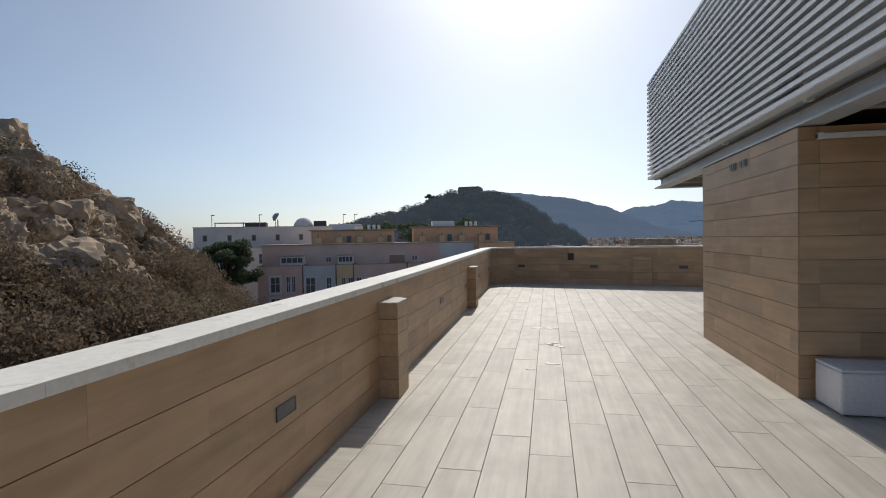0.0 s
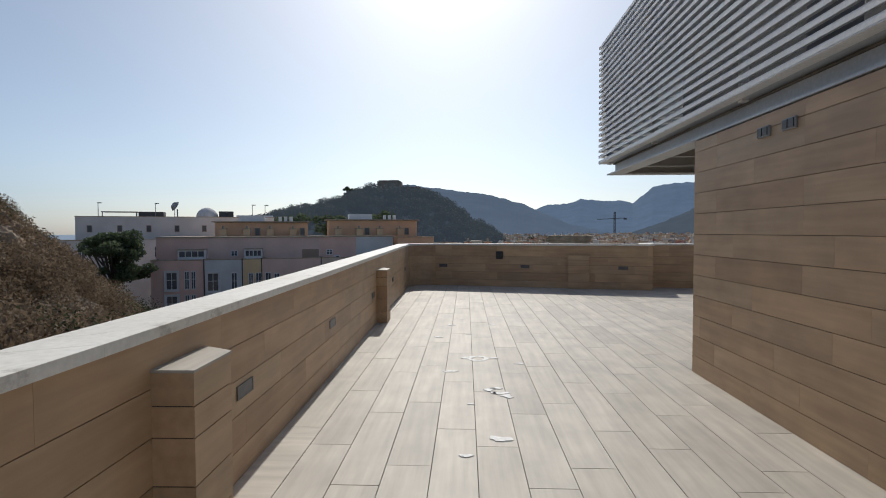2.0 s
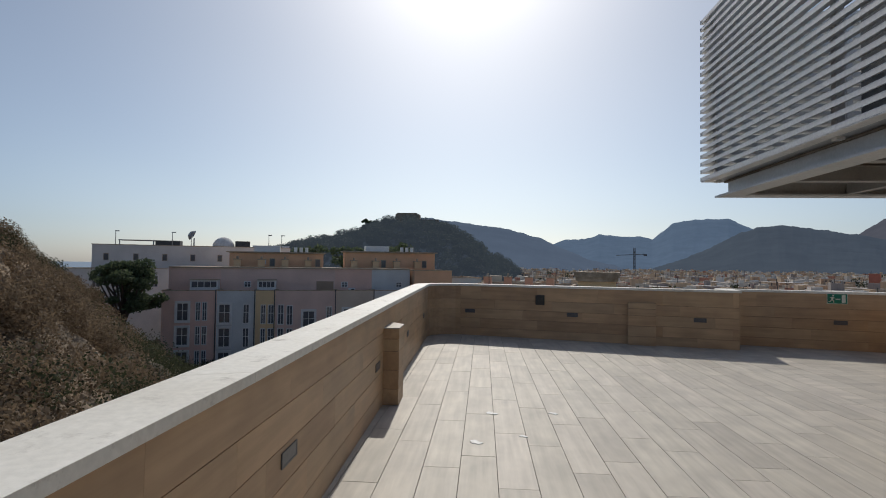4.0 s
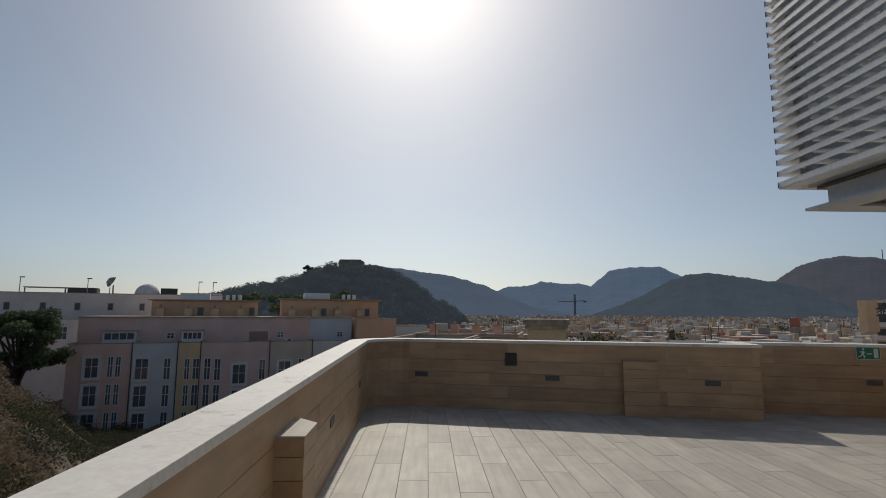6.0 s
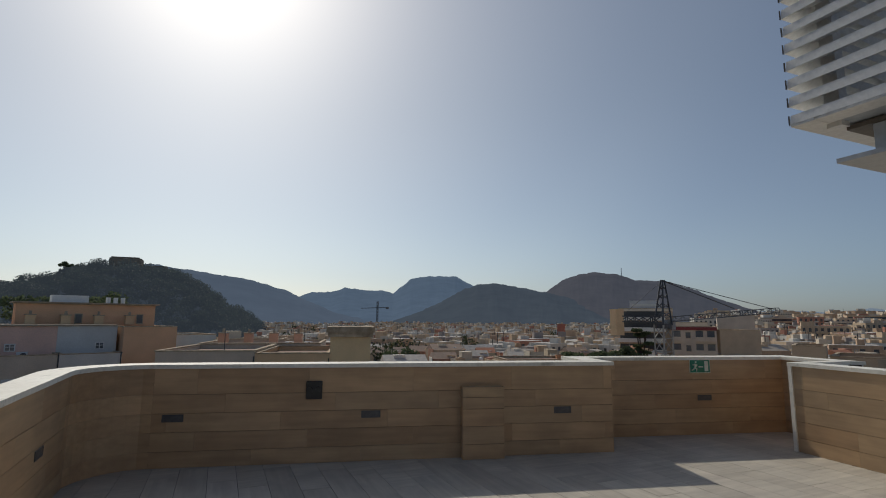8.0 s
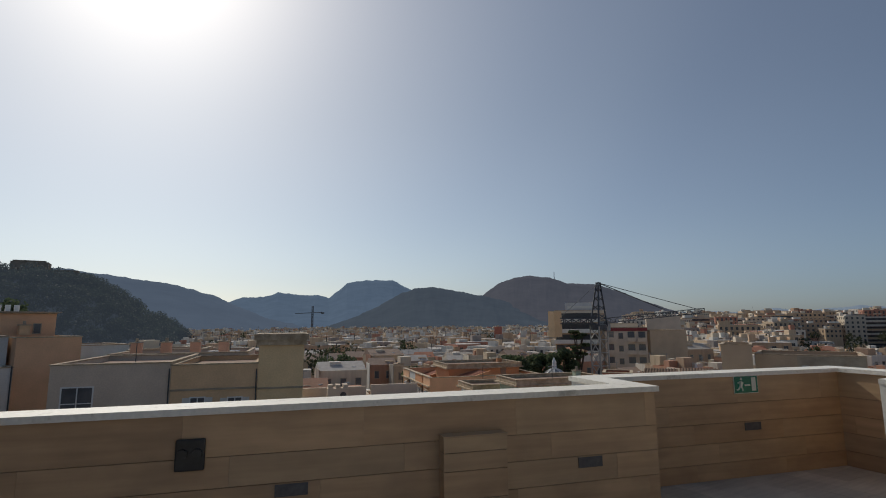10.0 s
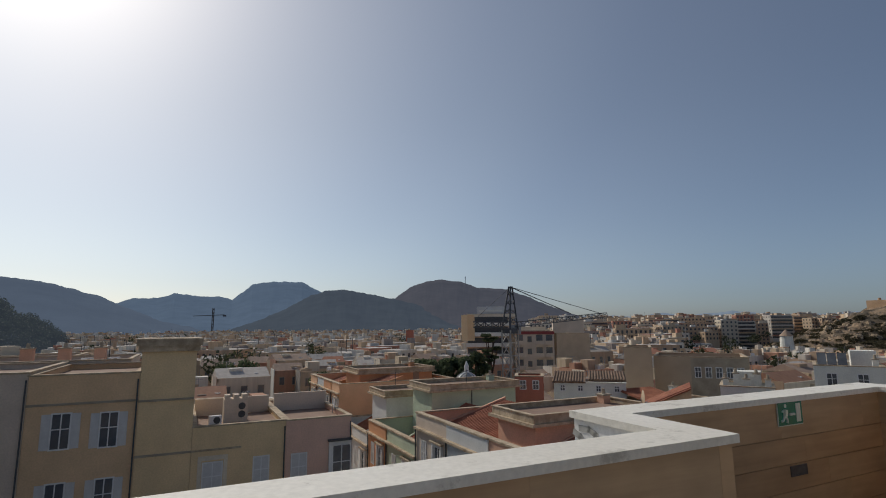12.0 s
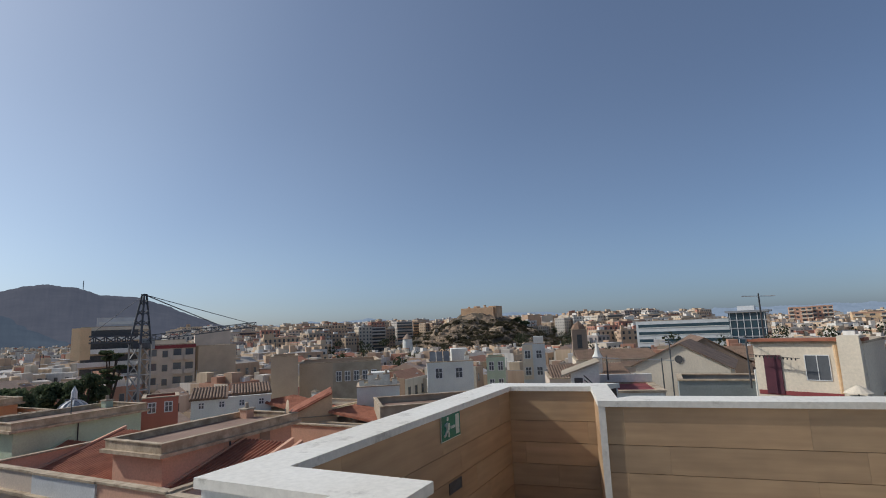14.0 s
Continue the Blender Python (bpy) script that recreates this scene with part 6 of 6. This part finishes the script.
for n, (x, y, w, d, top, col, a) in enumerate(((80, 12.5, 12, 10, -3.6, "cream", -88), (76, 7, 9, 9, -4.2, "cream", -92), (66, 16, 10, 9, -4.6, "beige", -85), (62, 3, 10, 10, -4.4, "beige", -95), (74, -4, 12, 10, -3.4, "cream", -95),
                                               (55, -10, 12, 10, -2.6, "cream", -110), (58, -22, 14, 10, -2.2, "white", -112), (40, -12, 10, 10, -2.4, "cream", -118))):
    t = block_house("old_town_house", "old pale town house with a clay tile roof", pose(x, y, 0, 0, 0, a), w, d, top, col, group="old town houses")
    tiled_roof(t, 0.3, 0.3, w - 0.3, d - 0.5, top - 0.3, top + 0.9, "brown_tiles")
    for k in range(3):
        window(t, 1.8 + 3 * k, 0, top - 2.4, 0.8, 1.4)
# long office block
M["ribbon"] = mottled("ribbon_glass", (0.03, 0.06, 0.08), (0.06, 0.10, 0.12), 0.2, 0.1, 0.0)
of = block_house("office_block", "long modern office block with ribbon windows", pose(252, -19, 0, 0, 0, -110), 38, 16, 0.9, "blue")
for f in range(4):
    part("ribbon_window", B(1, -0.12, -2.0 - 3.2 * f, 37, -0.003, -0.7 - 3.2 * f), [M["ribbon"]], of)
    part("ribbon_sill", B(1, -0.25, -2.2 - 3.2 * f, 37, -0.003, -2.0 - 3.2 * f), [M["white"]], of)
o2 = block_house("office_tower", "dark glass office tower at the block's end", pose(233, -52, -1.4, 0, 0, -115), 13, 12, 4.2, "ribbon")
part("tower_cornice", B(-1, -1, 4.2, 14, 13, 5.0), [M["steel"]], o2)
for f in range(5):
    part("floor_band", B(-0.15, -0.2, 1.0 - 3.2 * f, 13.15, -0.003, 1.45 - 3.2 * f), [M["steel"]], o2)
for k in range(6):
    part("fin", B(0.4 + 2.4 * k, -0.3, -14, 0.6 + 2.4 * k, -0.21, 4.1), [M["slat"]], o2)
part("roof_plant", B(3, 3, 5.0, 9, 9, 6.8), [M["slat"]], o2)
fa = antenna(31.0, 5.0, 0.4, 2.3, 100, "large roof aerial on a tall pole")
for x, y, w, top, col in ((470, -165, 16, 6.5, "salmon"), (478, -185, 14, 7.0, "salmon"), (430, -190, 30, 0.5, "ochre")):
    flats("far_flats", "terracotta blocks of flats at the edge of town", pose(x, y, 0, 0, 0, -110), w, 14, top, col, 6, 4, "cream", "salmon", False)
rt_ = block_house("red_stack", "small red-painted stair head far among the roofs", pose(170, 245, 0, 0, 0, -40), 4, 4, 0.2, "brick")
mill = thing("windmill_tower", "round white windmill stump with a conical cap", "tower", pose(330, 112, GROUND))
part("drum", Build().tube((0, 0, 0), 3.6, (0, 0, 11.5), 3.0, 16), [M["white"]], mill)
part("cap", Build().tube((0, 0, 11.5), 3.4, (0, 0, 15), 0.2, 16), [M["brown"]], mill)

# ---- the spread of the town ----
M["town_wall"] = render_wall("town_render", [(0.0, (0.66, 0.58, 0.46)), (0.14, (0.54, 0.43, 0.30)), (0.26, (0.72, 0.68, 0.61)), (0.38, (0.46, 0.33, 0.23)), (0.54, (0.58, 0.44, 0.30)), (0.7, (0.64, 0.58, 0.50)), (0.8, (0.48, 0.26, 0.17)), (0.92, (0.38, 0.33, 0.28))])
M["town_wall_far"] = render_wall("town_render_far", [(0.0, (0.66, 0.57, 0.45)), (0.16, (0.60, 0.44, 0.29)), (0.3, (0.70, 0.67, 0.61)), (0.42, (0.52, 0.36, 0.24)), (0.56, (0.60, 0.46, 0.32)), (0.72, (0.62, 0.57, 0.50)), (0.86, (0.46, 0.22, 0.15)), (0.93, (0.36, 0.31, 0.28))], True)
M["town_roof"] = render_wall("town_roofs", [(0.0, (0.36, 0.26, 0.2)), (0.3, (0.40, 0.17, 0.10)), (0.5, (0.46, 0.4, 0.34)), (0.7, (0.36, 0.19, 0.12)), (0.85, (0.5, 0.46, 0.42))])


def town_proto(k):
    rnd = random.Random(900 + k)
    t = thing("town_house", "pale rendered town house with roof terrace and stair head", "house", pose(0, 0, -500), "town houses")
    w, d = rnd.uniform(5, 9.5), rnd.uniform(5, 8.5)
    h = 0.0
    wall = Build().box(-w / 2, -d / 2, -13, w / 2, d / 2, h - 0.7)
    for a in ((-w / 2, -d / 2, w / 2, -d / 2 + 0.2), (-w / 2, d / 2 - 0.2, w / 2, d / 2), (-w / 2, -d / 2, -w / 2 + 0.2, d / 2), (w / 2 - 0.2, -d / 2, w / 2, d / 2)):
        wall.box(a[0], a[1], -0.7, a[2], a[3], 0)
    part("wall", wall, [M["town_wall"]], t)
    if k % 3 == 0 or k == 4:
        part("roof", Build().add([(-w / 2, -d / 2, -0.2), (w / 2, -d / 2, -0.2), (w / 2, d / 2, -0.2), (-w / 2, d / 2, -0.2), (-w / 2, 0, 1.3), (w / 2, 0, 1.3)], [(0, 1, 5, 4), (2, 3, 4, 5), (0, 4, 3), (1, 2, 5)]), [M["town_roof"]], t)
    else:
        part("roof", B(-w / 2 + 0.2, -d / 2 + 0.2, -0.7, w / 2 - 0.2, d / 2 - 0.2, -0.66), [M["town_roof"]], t)
        x0 = rnd.uniform(-w / 3, 0)
        part("stair_head", B(x0, -1, -0.66, x0 + rnd.uniform(2, 3.5), rnd.uniform(1, 2.6), rnd.uniform(1.2, 2.0)), [M["town_wall"]], t)
        part("chimney", B(w / 3, d / 5, -0.66, w / 3 + 0.6, d / 5 + 0.6, 0.8), [M["town_wall"]], t)
    for q in range(2 if k % 3 else 1):
        x0, y0 = rnd.uniform(-w / 2 + 0.2, w / 2 - 1.6), rnd.uniform(-d / 2 + 0.2, d / 2 - 1.8)
        part("roof_room", B(x0, y0, -0.66, x0 + rnd.uniform(0.9, 2.2), y0 + rnd.uniform(0.9, 1.8), rnd.uniform(0.3, 1.5)), [M["town_wall"]], t)
    part("party_wall", B(-w / 2 - 0.12, -d / 2, -13, -w / 2 - 0.002, d * rnd.uniform(-0.1, 0.4), rnd.uniform(-0.3, 0.7)), [M["town_wall"]], t)
    part("water_tank", Build().tube((w / 4, -d / 4, -0.6), 0.45, (w / 4, -d / 4, 0.5), 0.45, 10), [M["white_plastic"]], t)
    part("aerial_pole", Build().beam((-w / 4, d / 4, -0.6), (-w / 4, d / 4, 2.4), 0.06).beam((-w / 4 - 0.6, d / 4, 2.2), (-w / 4 + 0.6, d / 4, 2.2), 0.05), [M["steel"]], t)
    for f in range(2):
        for i in range(int(w / 2.6)):
            window(t, -w / 2 + 1.5 + i * 2.6, -d / 2, -2.9 - 3 * f, 0.9, 1.5, bars=False)
    for i in range(int(d / 3.2)):
        window(t, -w / 2, -d / 2 + 1.6 + i * 3.2, -2.9, 0.9, 1.4, -90, bars=False)
    return t


protos = [town_proto(k) for k in range(12)]
rn = random.Random(41)
taken = []


def free(x, y, r):
    return all((x - a) ** 2 + (y - b) ** 2 > (r + c) ** 2 for a, b, c in taken)


for o in list(scene.objects):
    if o.get("category") in ("building", "dome", "crane", "tree") and o.parent is None:
        p = o.matrix_basis.translation
        f = o.matrix_basis.to_3x3() @ Vector((5, 5, 0))
        taken.append((p.x + f.x, p.y + f.y, 7.5))
placed = 0
for tries in range(9000):
    az, d = radians(rn.uniform(1, 122)), 60 + 95 * rn.random() ** 0.8
    x, y = 3 + math.sin(az) * d, 13 + math.cos(az) * d
    q = Vector((x, y, 0)) - TIP
    a, b = q.dot(U), q.dot(V)
    if (6 < a < 34 and b < 82) or (-40 < a < 12 and b < 66):
        continue
    if not free(x, y, 3.9):
        continue
    taken.append((x, y, 3.9))
    c = copy_thing(protos[placed % 12], pose(x, y, (rn.uniform(-10.2, -6.4) if d > 92 else rn.uniform(-11.2, -8.6)) + (d - 62) * 0.012, 0, 0, -math.degrees(az) + (math.degrees(az) - 13.8) % 90 + rn.uniform(-7, 7)))
    placed += 1
    if placed >= 290:
        break
for t in protos:
    for o in list(t.children_recursive) + [t]:
        bpy.data.objects.remove(o)

M["far_glass"] = mottled("far_window_glass", (0.04, 0.042, 0.048), (0.12, 0.12, 0.125), 0.3, 0.2, 0.0)
# farther town: joined volumes with their windows, roofs and stair heads
ft, fr, fwn, fbl = Build(), Build(), Build(), Build()
rf = random.Random(77)


def far_house(x, y, w, d, top, ang, floors, win):
    c, s = math.cos(ang), math.sin(ang)

    def put(bd, x0, y0, z0, x1, y1, z1):
        vs = [(x0, y0, z0), (x1, y0, z0), (x1, y1, z0), (x0, y1, z0), (x0, y0, z1), (x1, y0, z1), (x1, y1, z1), (x0, y1, z1)]
        bd.add([(x + c * a - s * b, y + s * a + c * b, z) for a, b, z in vs], BOX_FACES[1:])
    put(ft, -w / 2, -d / 2, GROUND, w / 2, d / 2, top)
    put(fr, -w / 2 + 0.3, -d / 2 + 0.3, top - 0.3, w / 2 - 0.3, d / 2 - 0.3, top + 0.06)
    for q in range(rf.choice((1, 2, 2, 3))):
        a, b = rf.uniform(-w / 2, w / 4), rf.uniform(-d / 2, d / 4)
        put(ft, a, b, top, a + w * rf.uniform(0.1, 0.32), b + d * rf.uniform(0.15, 0.4), top + rf.uniform(0.7, 2.6))
    if rf.random() < 0.3:
        a = rf.uniform(-w / 3, w / 3)
        put(fwn, a - 0.09, -0.09, top, a + 0.09, 0.09, top + rf.uniform(2.5, 4.5))
    if not win:
        return
    style = rf.choice(("plain", "bands", "loggias")) if floors > 2 else "plain"
    for f in range(floors):
        z = top - 2.5 - 3.0 * f
        if z < GROUND:
            break
        if style == "bands":
            put(fwn, -w / 2 + 0.5, -d / 2 - 0.05, z, w / 2 - 0.5, -d / 2, z + 1.5)
            put(fbl, -w / 2 + 0.2, -d / 2 - 1.0, z - 1.1, w / 2 - 0.2, -d / 2, z - 0.1)
        else:
            n = max(2, int(w / 2.6))
            for k in range(n):
                a = -w / 2 + (k + 0.5) * w / n
                put(fwn, a - 0.6, -d / 2 - 0.06, z - (0.5 if style == "loggias" else 0), a + 0.6, -d / 2, z + 1.5)
                if style == "loggias" and k % 3 != 1:
                    put(fbl, a - 1.1, -d / 2 - 0.9, z - 1.0, a + 1.1, -d / 2, z - 0.1)
        n = max(2, int(d / 2.8))
        for k in range(n):
            a = -d / 2 + (k + 0.5) * d / n
            put(fwn, -w / 2 - 0.06, a - 0.55, z, -w / 2, a + 0.55, z + 1.4)


for k in range(2700):
    azd = rf.uniform(3, 124)
    d = 150 + 770 * rf.random() ** 1.3
    az = radians(azd)
    x, y = 3 + math.sin(az) * d, 13 + math.cos(az) * d
    if 310 < x < 560 and -5 < y < 180:
        continue
    if abs(azd - 103) < 9 and 150 < d < 300 or not free(x, y, 7):
        continue
    tall = 0.0
    if azd > 50:
        tall = max(0, (d - 240) * 0.05) * rf.uniform(0.25, 1.0)
    if azd > 104:
        tall *= 0.25
    top = -9.5 + rf.uniform(0, 4.0) + d * 0.0045 + min(tall, 17)
    if azd > 100:
        top -= 1.6 + 0.002 * d
    if 64 < azd < 93 and d < 420:
        top = min(top, -11.0)
    w = rf.uniform(8, 13) if tall < 4 else rf.uniform(12, 26)
    far_house(x, y, w, rf.uniform(8, 13), top, math.radians(-azd + rf.uniform(5, 60)), 2 if tall < 4 else 7, d < 620)
tw = new("far_town", ft.mesh("far_town", [M["town_wall_far"]]))
tagged(tw, "dense spread of pale and ochre town houses to the hills", "town", kind="stuff")
for nm, bd, mt in (("far_roofs", fr, M["town_roof"]), ("far_windows", fwn, M["far_glass"]), ("far_balconies", fbl, M["town_wall_far"])):
    tagged(part(nm, bd, [mt], tw), kind="stuff")
trees = []
for k in range(220):
    az, d = radians(rf.uniform(4, 122)), 120 + 600 * rf.random()
    r = rf.uniform(1.6, 3.6)
    trees.append((3 + math.sin(az) * d, 13 + math.cos(az) * d, -10.5 + r + d * 0.003, r, r, r))
tagged(leafy("town_trees", trees, 22000, 0.55, M["shrub"], seed=21), "small trees scattered among the roofs", "trees", kind="stuff")


# ---- pieces of walls and floors, last ----
PLANK_MESHES = {}


def plank_mesh(length, h0, h1, key="plank", mat="wall_plank", thick=0.012):
    k = (round(length, 3), round(h0, 3), round(h1, 3), key, thick)
    if k not in PLANK_MESHES:
        c = 0.0016 if key == "tile" else 0.0014
        b = Build()
        e = c if key == "tile" else 0.0006
        b.add([(0, 0, 0), (length, 0, 0), (length, 0, h1), (0, 0, h0), (e, -thick, c), (length - e, -thick, c), (length - e, -thick, h1 - c), (e, -thick, h0 - c)],
              [(4, 5, 6, 7), (0, 1, 5, 4), (1, 2, 6, 5), (2, 3, 7, 6), (3, 0, 4, 7)])
        PLANK_MESHES[k] = b.mesh(key, [M[mat]])
    return PLANK_MESHES[k]


def clad(core, p, q, tops, courses=COURSES, seed=0):
    """Rows of planks on the face from p to q; the room lies to the right of the way from p to q."""
    rnd = random.Random(seed)
    d = q - p
    length = d.length
    ang = math.degrees(math.atan2(d.y, d.x))
    L = 1.2
    for r, z0 in enumerate(courses):
        s = -rnd.choice((0.0, 0.3, 0.6, 0.9)) - (0.15 if r % 2 else 0.45)
        while s < length:
            a, b = max(0, s), min(length, s + L)
            s += L
            if b - a < 0.02:
                continue
            top = courses[r + 1] if r + 1 < len(courses) else None
            h0 = (top if top else tops(a / length)) - z0
            h1 = (top if top else tops(b / length)) - z0
            ob = part("plank", plank_mesh(b - a, h0 - 0.0018, h1 - 0.0018), None, core)
            w = p + d * (a / length)
            ob.matrix_basis = pose(w.x, w.y, z0 + 0.001, 0, 0, ang)


# a parapet is walked with its room on the right, so the planks' outer side (-y) points into the room
for r, z0 in enumerate(COURSES):            # the rounded corner: one bent plank for each course
    cv_, cf_ = [], []
    for i, c in enumerate(corner):
        nrm = (NW - c) if 0 < i < len(corner) - 1 else (Vector((-1, 0, 0)) if i == 0 else V)
        e = -nrm.normalized() * 0.012
        z1 = COURSES[r + 1] if r + 1 < len(COURSES) else top_at(c) - COPE_T
        cv_ += [(c.x + e.x, c.y + e.y, z0 + 0.001), (c.x + e.x, c.y + e.y, z1 - 0.001), (c.x, c.y, z0), (c.x, c.y, z1)]
    for i in range(len(corner) - 1):
        a, b = 4 * i, 4 * i + 4
        cf_ += [(a, b, b + 1, a + 1), (a + 1, b + 1, b + 3, a + 3), (a + 2, b + 2, b, a)]
    part("plank", mesh_of("plank", cv_, cf_, M["wall_plank"]), None, PLANKS[1][0])
for n, (core, p, q) in enumerate(PLANKS):
    if core.name.startswith("wall_corner"):
        continue
    clad(core, p, q, lambda f, p=p, q=q: top_at(p.lerp(q, f)) - COPE_T, seed=n)
BC = tuple(0.17 + 0.2 * k if k >= 0 else 0 for k in range(-1, 11))
top_b = lambda f: BH
for n, (p, q) in enumerate(((Vector((BX + 0.012, BY1, 0)), Vector((BX + 0.012, BY0, 0))), (Vector((BX + 0.012, BY0 + 0.012, 0)), Vector((P_R2.x - 0.02, BY0 + 0.012, 0))),
                            (Vector((P_R2.x - 0.02, BY1 - 0.012, 0)), Vector((BX + 0.012, BY1 - 0.012, 0))))):
    clad(block, p, q, top_b, BC, 50 + n)

# floor tiles
TW, TL = 0.275, 1.15
PHASE = {0: 3.64, 1: 3.10, 2: 3.35, 3: 3.93}


def inside(x, y):
    hit = False
    for i in range(len(LOOP)):
        a, b = LOOP[i], LOOP[(i + 1) % len(LOOP)]
        if (a.y > y) != (b.y > y) and x < (b.x - a.x) * (y - a.y) / (b.y - a.y) + a.x:
            hit = not hit
    return hit


def cut_tile(x0, y0, x1, y1):
    """The tile's outline cut by the walls that cross it; None where an inward corner lies in it."""
    poly = [(x0, y0), (x1, y0), (x1, y1), (x0, y1)]
    n = len(LOOP)
    for i in range(n):
        p, a, b = LOOP[i], LOOP[i - 1], LOOP[(i + 1) % n]
        if (p - a).cross(b - p).z > 1e-6 and x0 - 0.05 < p.x < x1 + 0.05 and y0 - 0.05 < p.y < y1 + 0.05:
            return None
    for i in range(n):
        p, q = LOOP[i], LOOP[(i + 1) % n]
        if max(p.x, q.x) < x0 or min(p.x, q.x) > x1 or max(p.y, q.y) < y0 or min(p.y, q.y) > y1:
            continue
        d = q - p
        if d.length < 1e-6:
            continue
        side = [(d.x * (v[1] - p.y) - d.y * (v[0] - p.x)) / d.length for v in poly]
        out = []
        for k in range(len(poly)):
            v, w, sv, sw = poly[k], poly[(k + 1) % len(poly)], side[k], side[(k + 1) % len(poly)]
            if sv <= 0:
                out.append(v)
            if (sv < 0 < sw) or (sw < 0 < sv):
                f = sv / (sv - sw)
                out.append((v[0] + (w[0] - v[0]) * f, v[1] + (w[1] - v[1]) * f))
        if len(out) < 3:
            return None
        poly = out
    return poly


tile_me = plank_mesh(TL - 0.003, TW - 0.003, TW - 0.003, "tile", "floor_tile", 0.006)
rest = Build()
count = 0
rt = random.Random(3)
for k in range(-6, 29):
    x0 = 1.41 + k * TW
    for j in range(-8, 13):
        y0 = PHASE[k % 4] + j * TL
        cx, cy = x0 + TW / 2, y0 + TL / 2
        n_in = sum(inside(a, b) for a in (x0 + 0.01, x0 + TW - 0.01) for b in (y0 + 0.02, y0 + TL - 0.02))
        if n_in == 0 or (BX + 0.15 < cx and BY0 < cy < BY1):
            continue
        dz = rt.uniform(-0.0006, 0.0006)
        if n_in == 4 and cx < 5.2 and cy > 1.2 and count < 300:
            # lying on its back: local x along +y, local z along -x
            ob = part("tile", tile_me, None, floor)
            ob.matrix_basis = Matrix(((0, 0, -1, x0 + TW - 0.0015), (1, 0, 0, y0 + 0.002), (0, -1, 0, -0.006 + dz), (0, 0, 0, 1)))
            count += 1
        else:
            xs = (x0 + 0.002, x0 + TW - 0.002)
            ya, yb = y0 + 0.002, y0 + TL - 0.002
            cut = cut_tile(xs[0], ya, xs[1], yb) if n_in < 4 else None
            if cut:
                m = len(cut)
                rest.add([(x, y, -0.006) for x, y in cut] + [(x, y, 0.0) for x, y in cut],
                         [tuple(range(m))[::-1], tuple(range(m, 2 * m))] + [(q, (q + 1) % m, m + (q + 1) % m, m + q) for q in range(m)])
            elif n_in < 4:
                # round the inward corners: short strips
                steps = 36
                run = []
                for s in range(steps):
                    sa, sb = ya + (yb - ya) * s / steps, ya + (yb - ya) * (s + 1) / steps
                    lo, hi = xs
                    ins = [lo + (hi - lo) * t / 16 for t in range(17) if inside(lo + (hi - lo) * t / 16, (sa + sb) / 2)]
                    if len(ins) > 1:
                        run.append((min(ins), sa, max(ins), sb))
                for a, sa, b_, sb in run:
                    rest.box(a, sa, -0.006, b_, sb, 0.0)
            else:
                rest.box(xs[0], ya, -0.006, xs[1], yb, dz)
tagged(part("tile_rest", rest, [M["floor_rest"]], floor), kind="stuff")
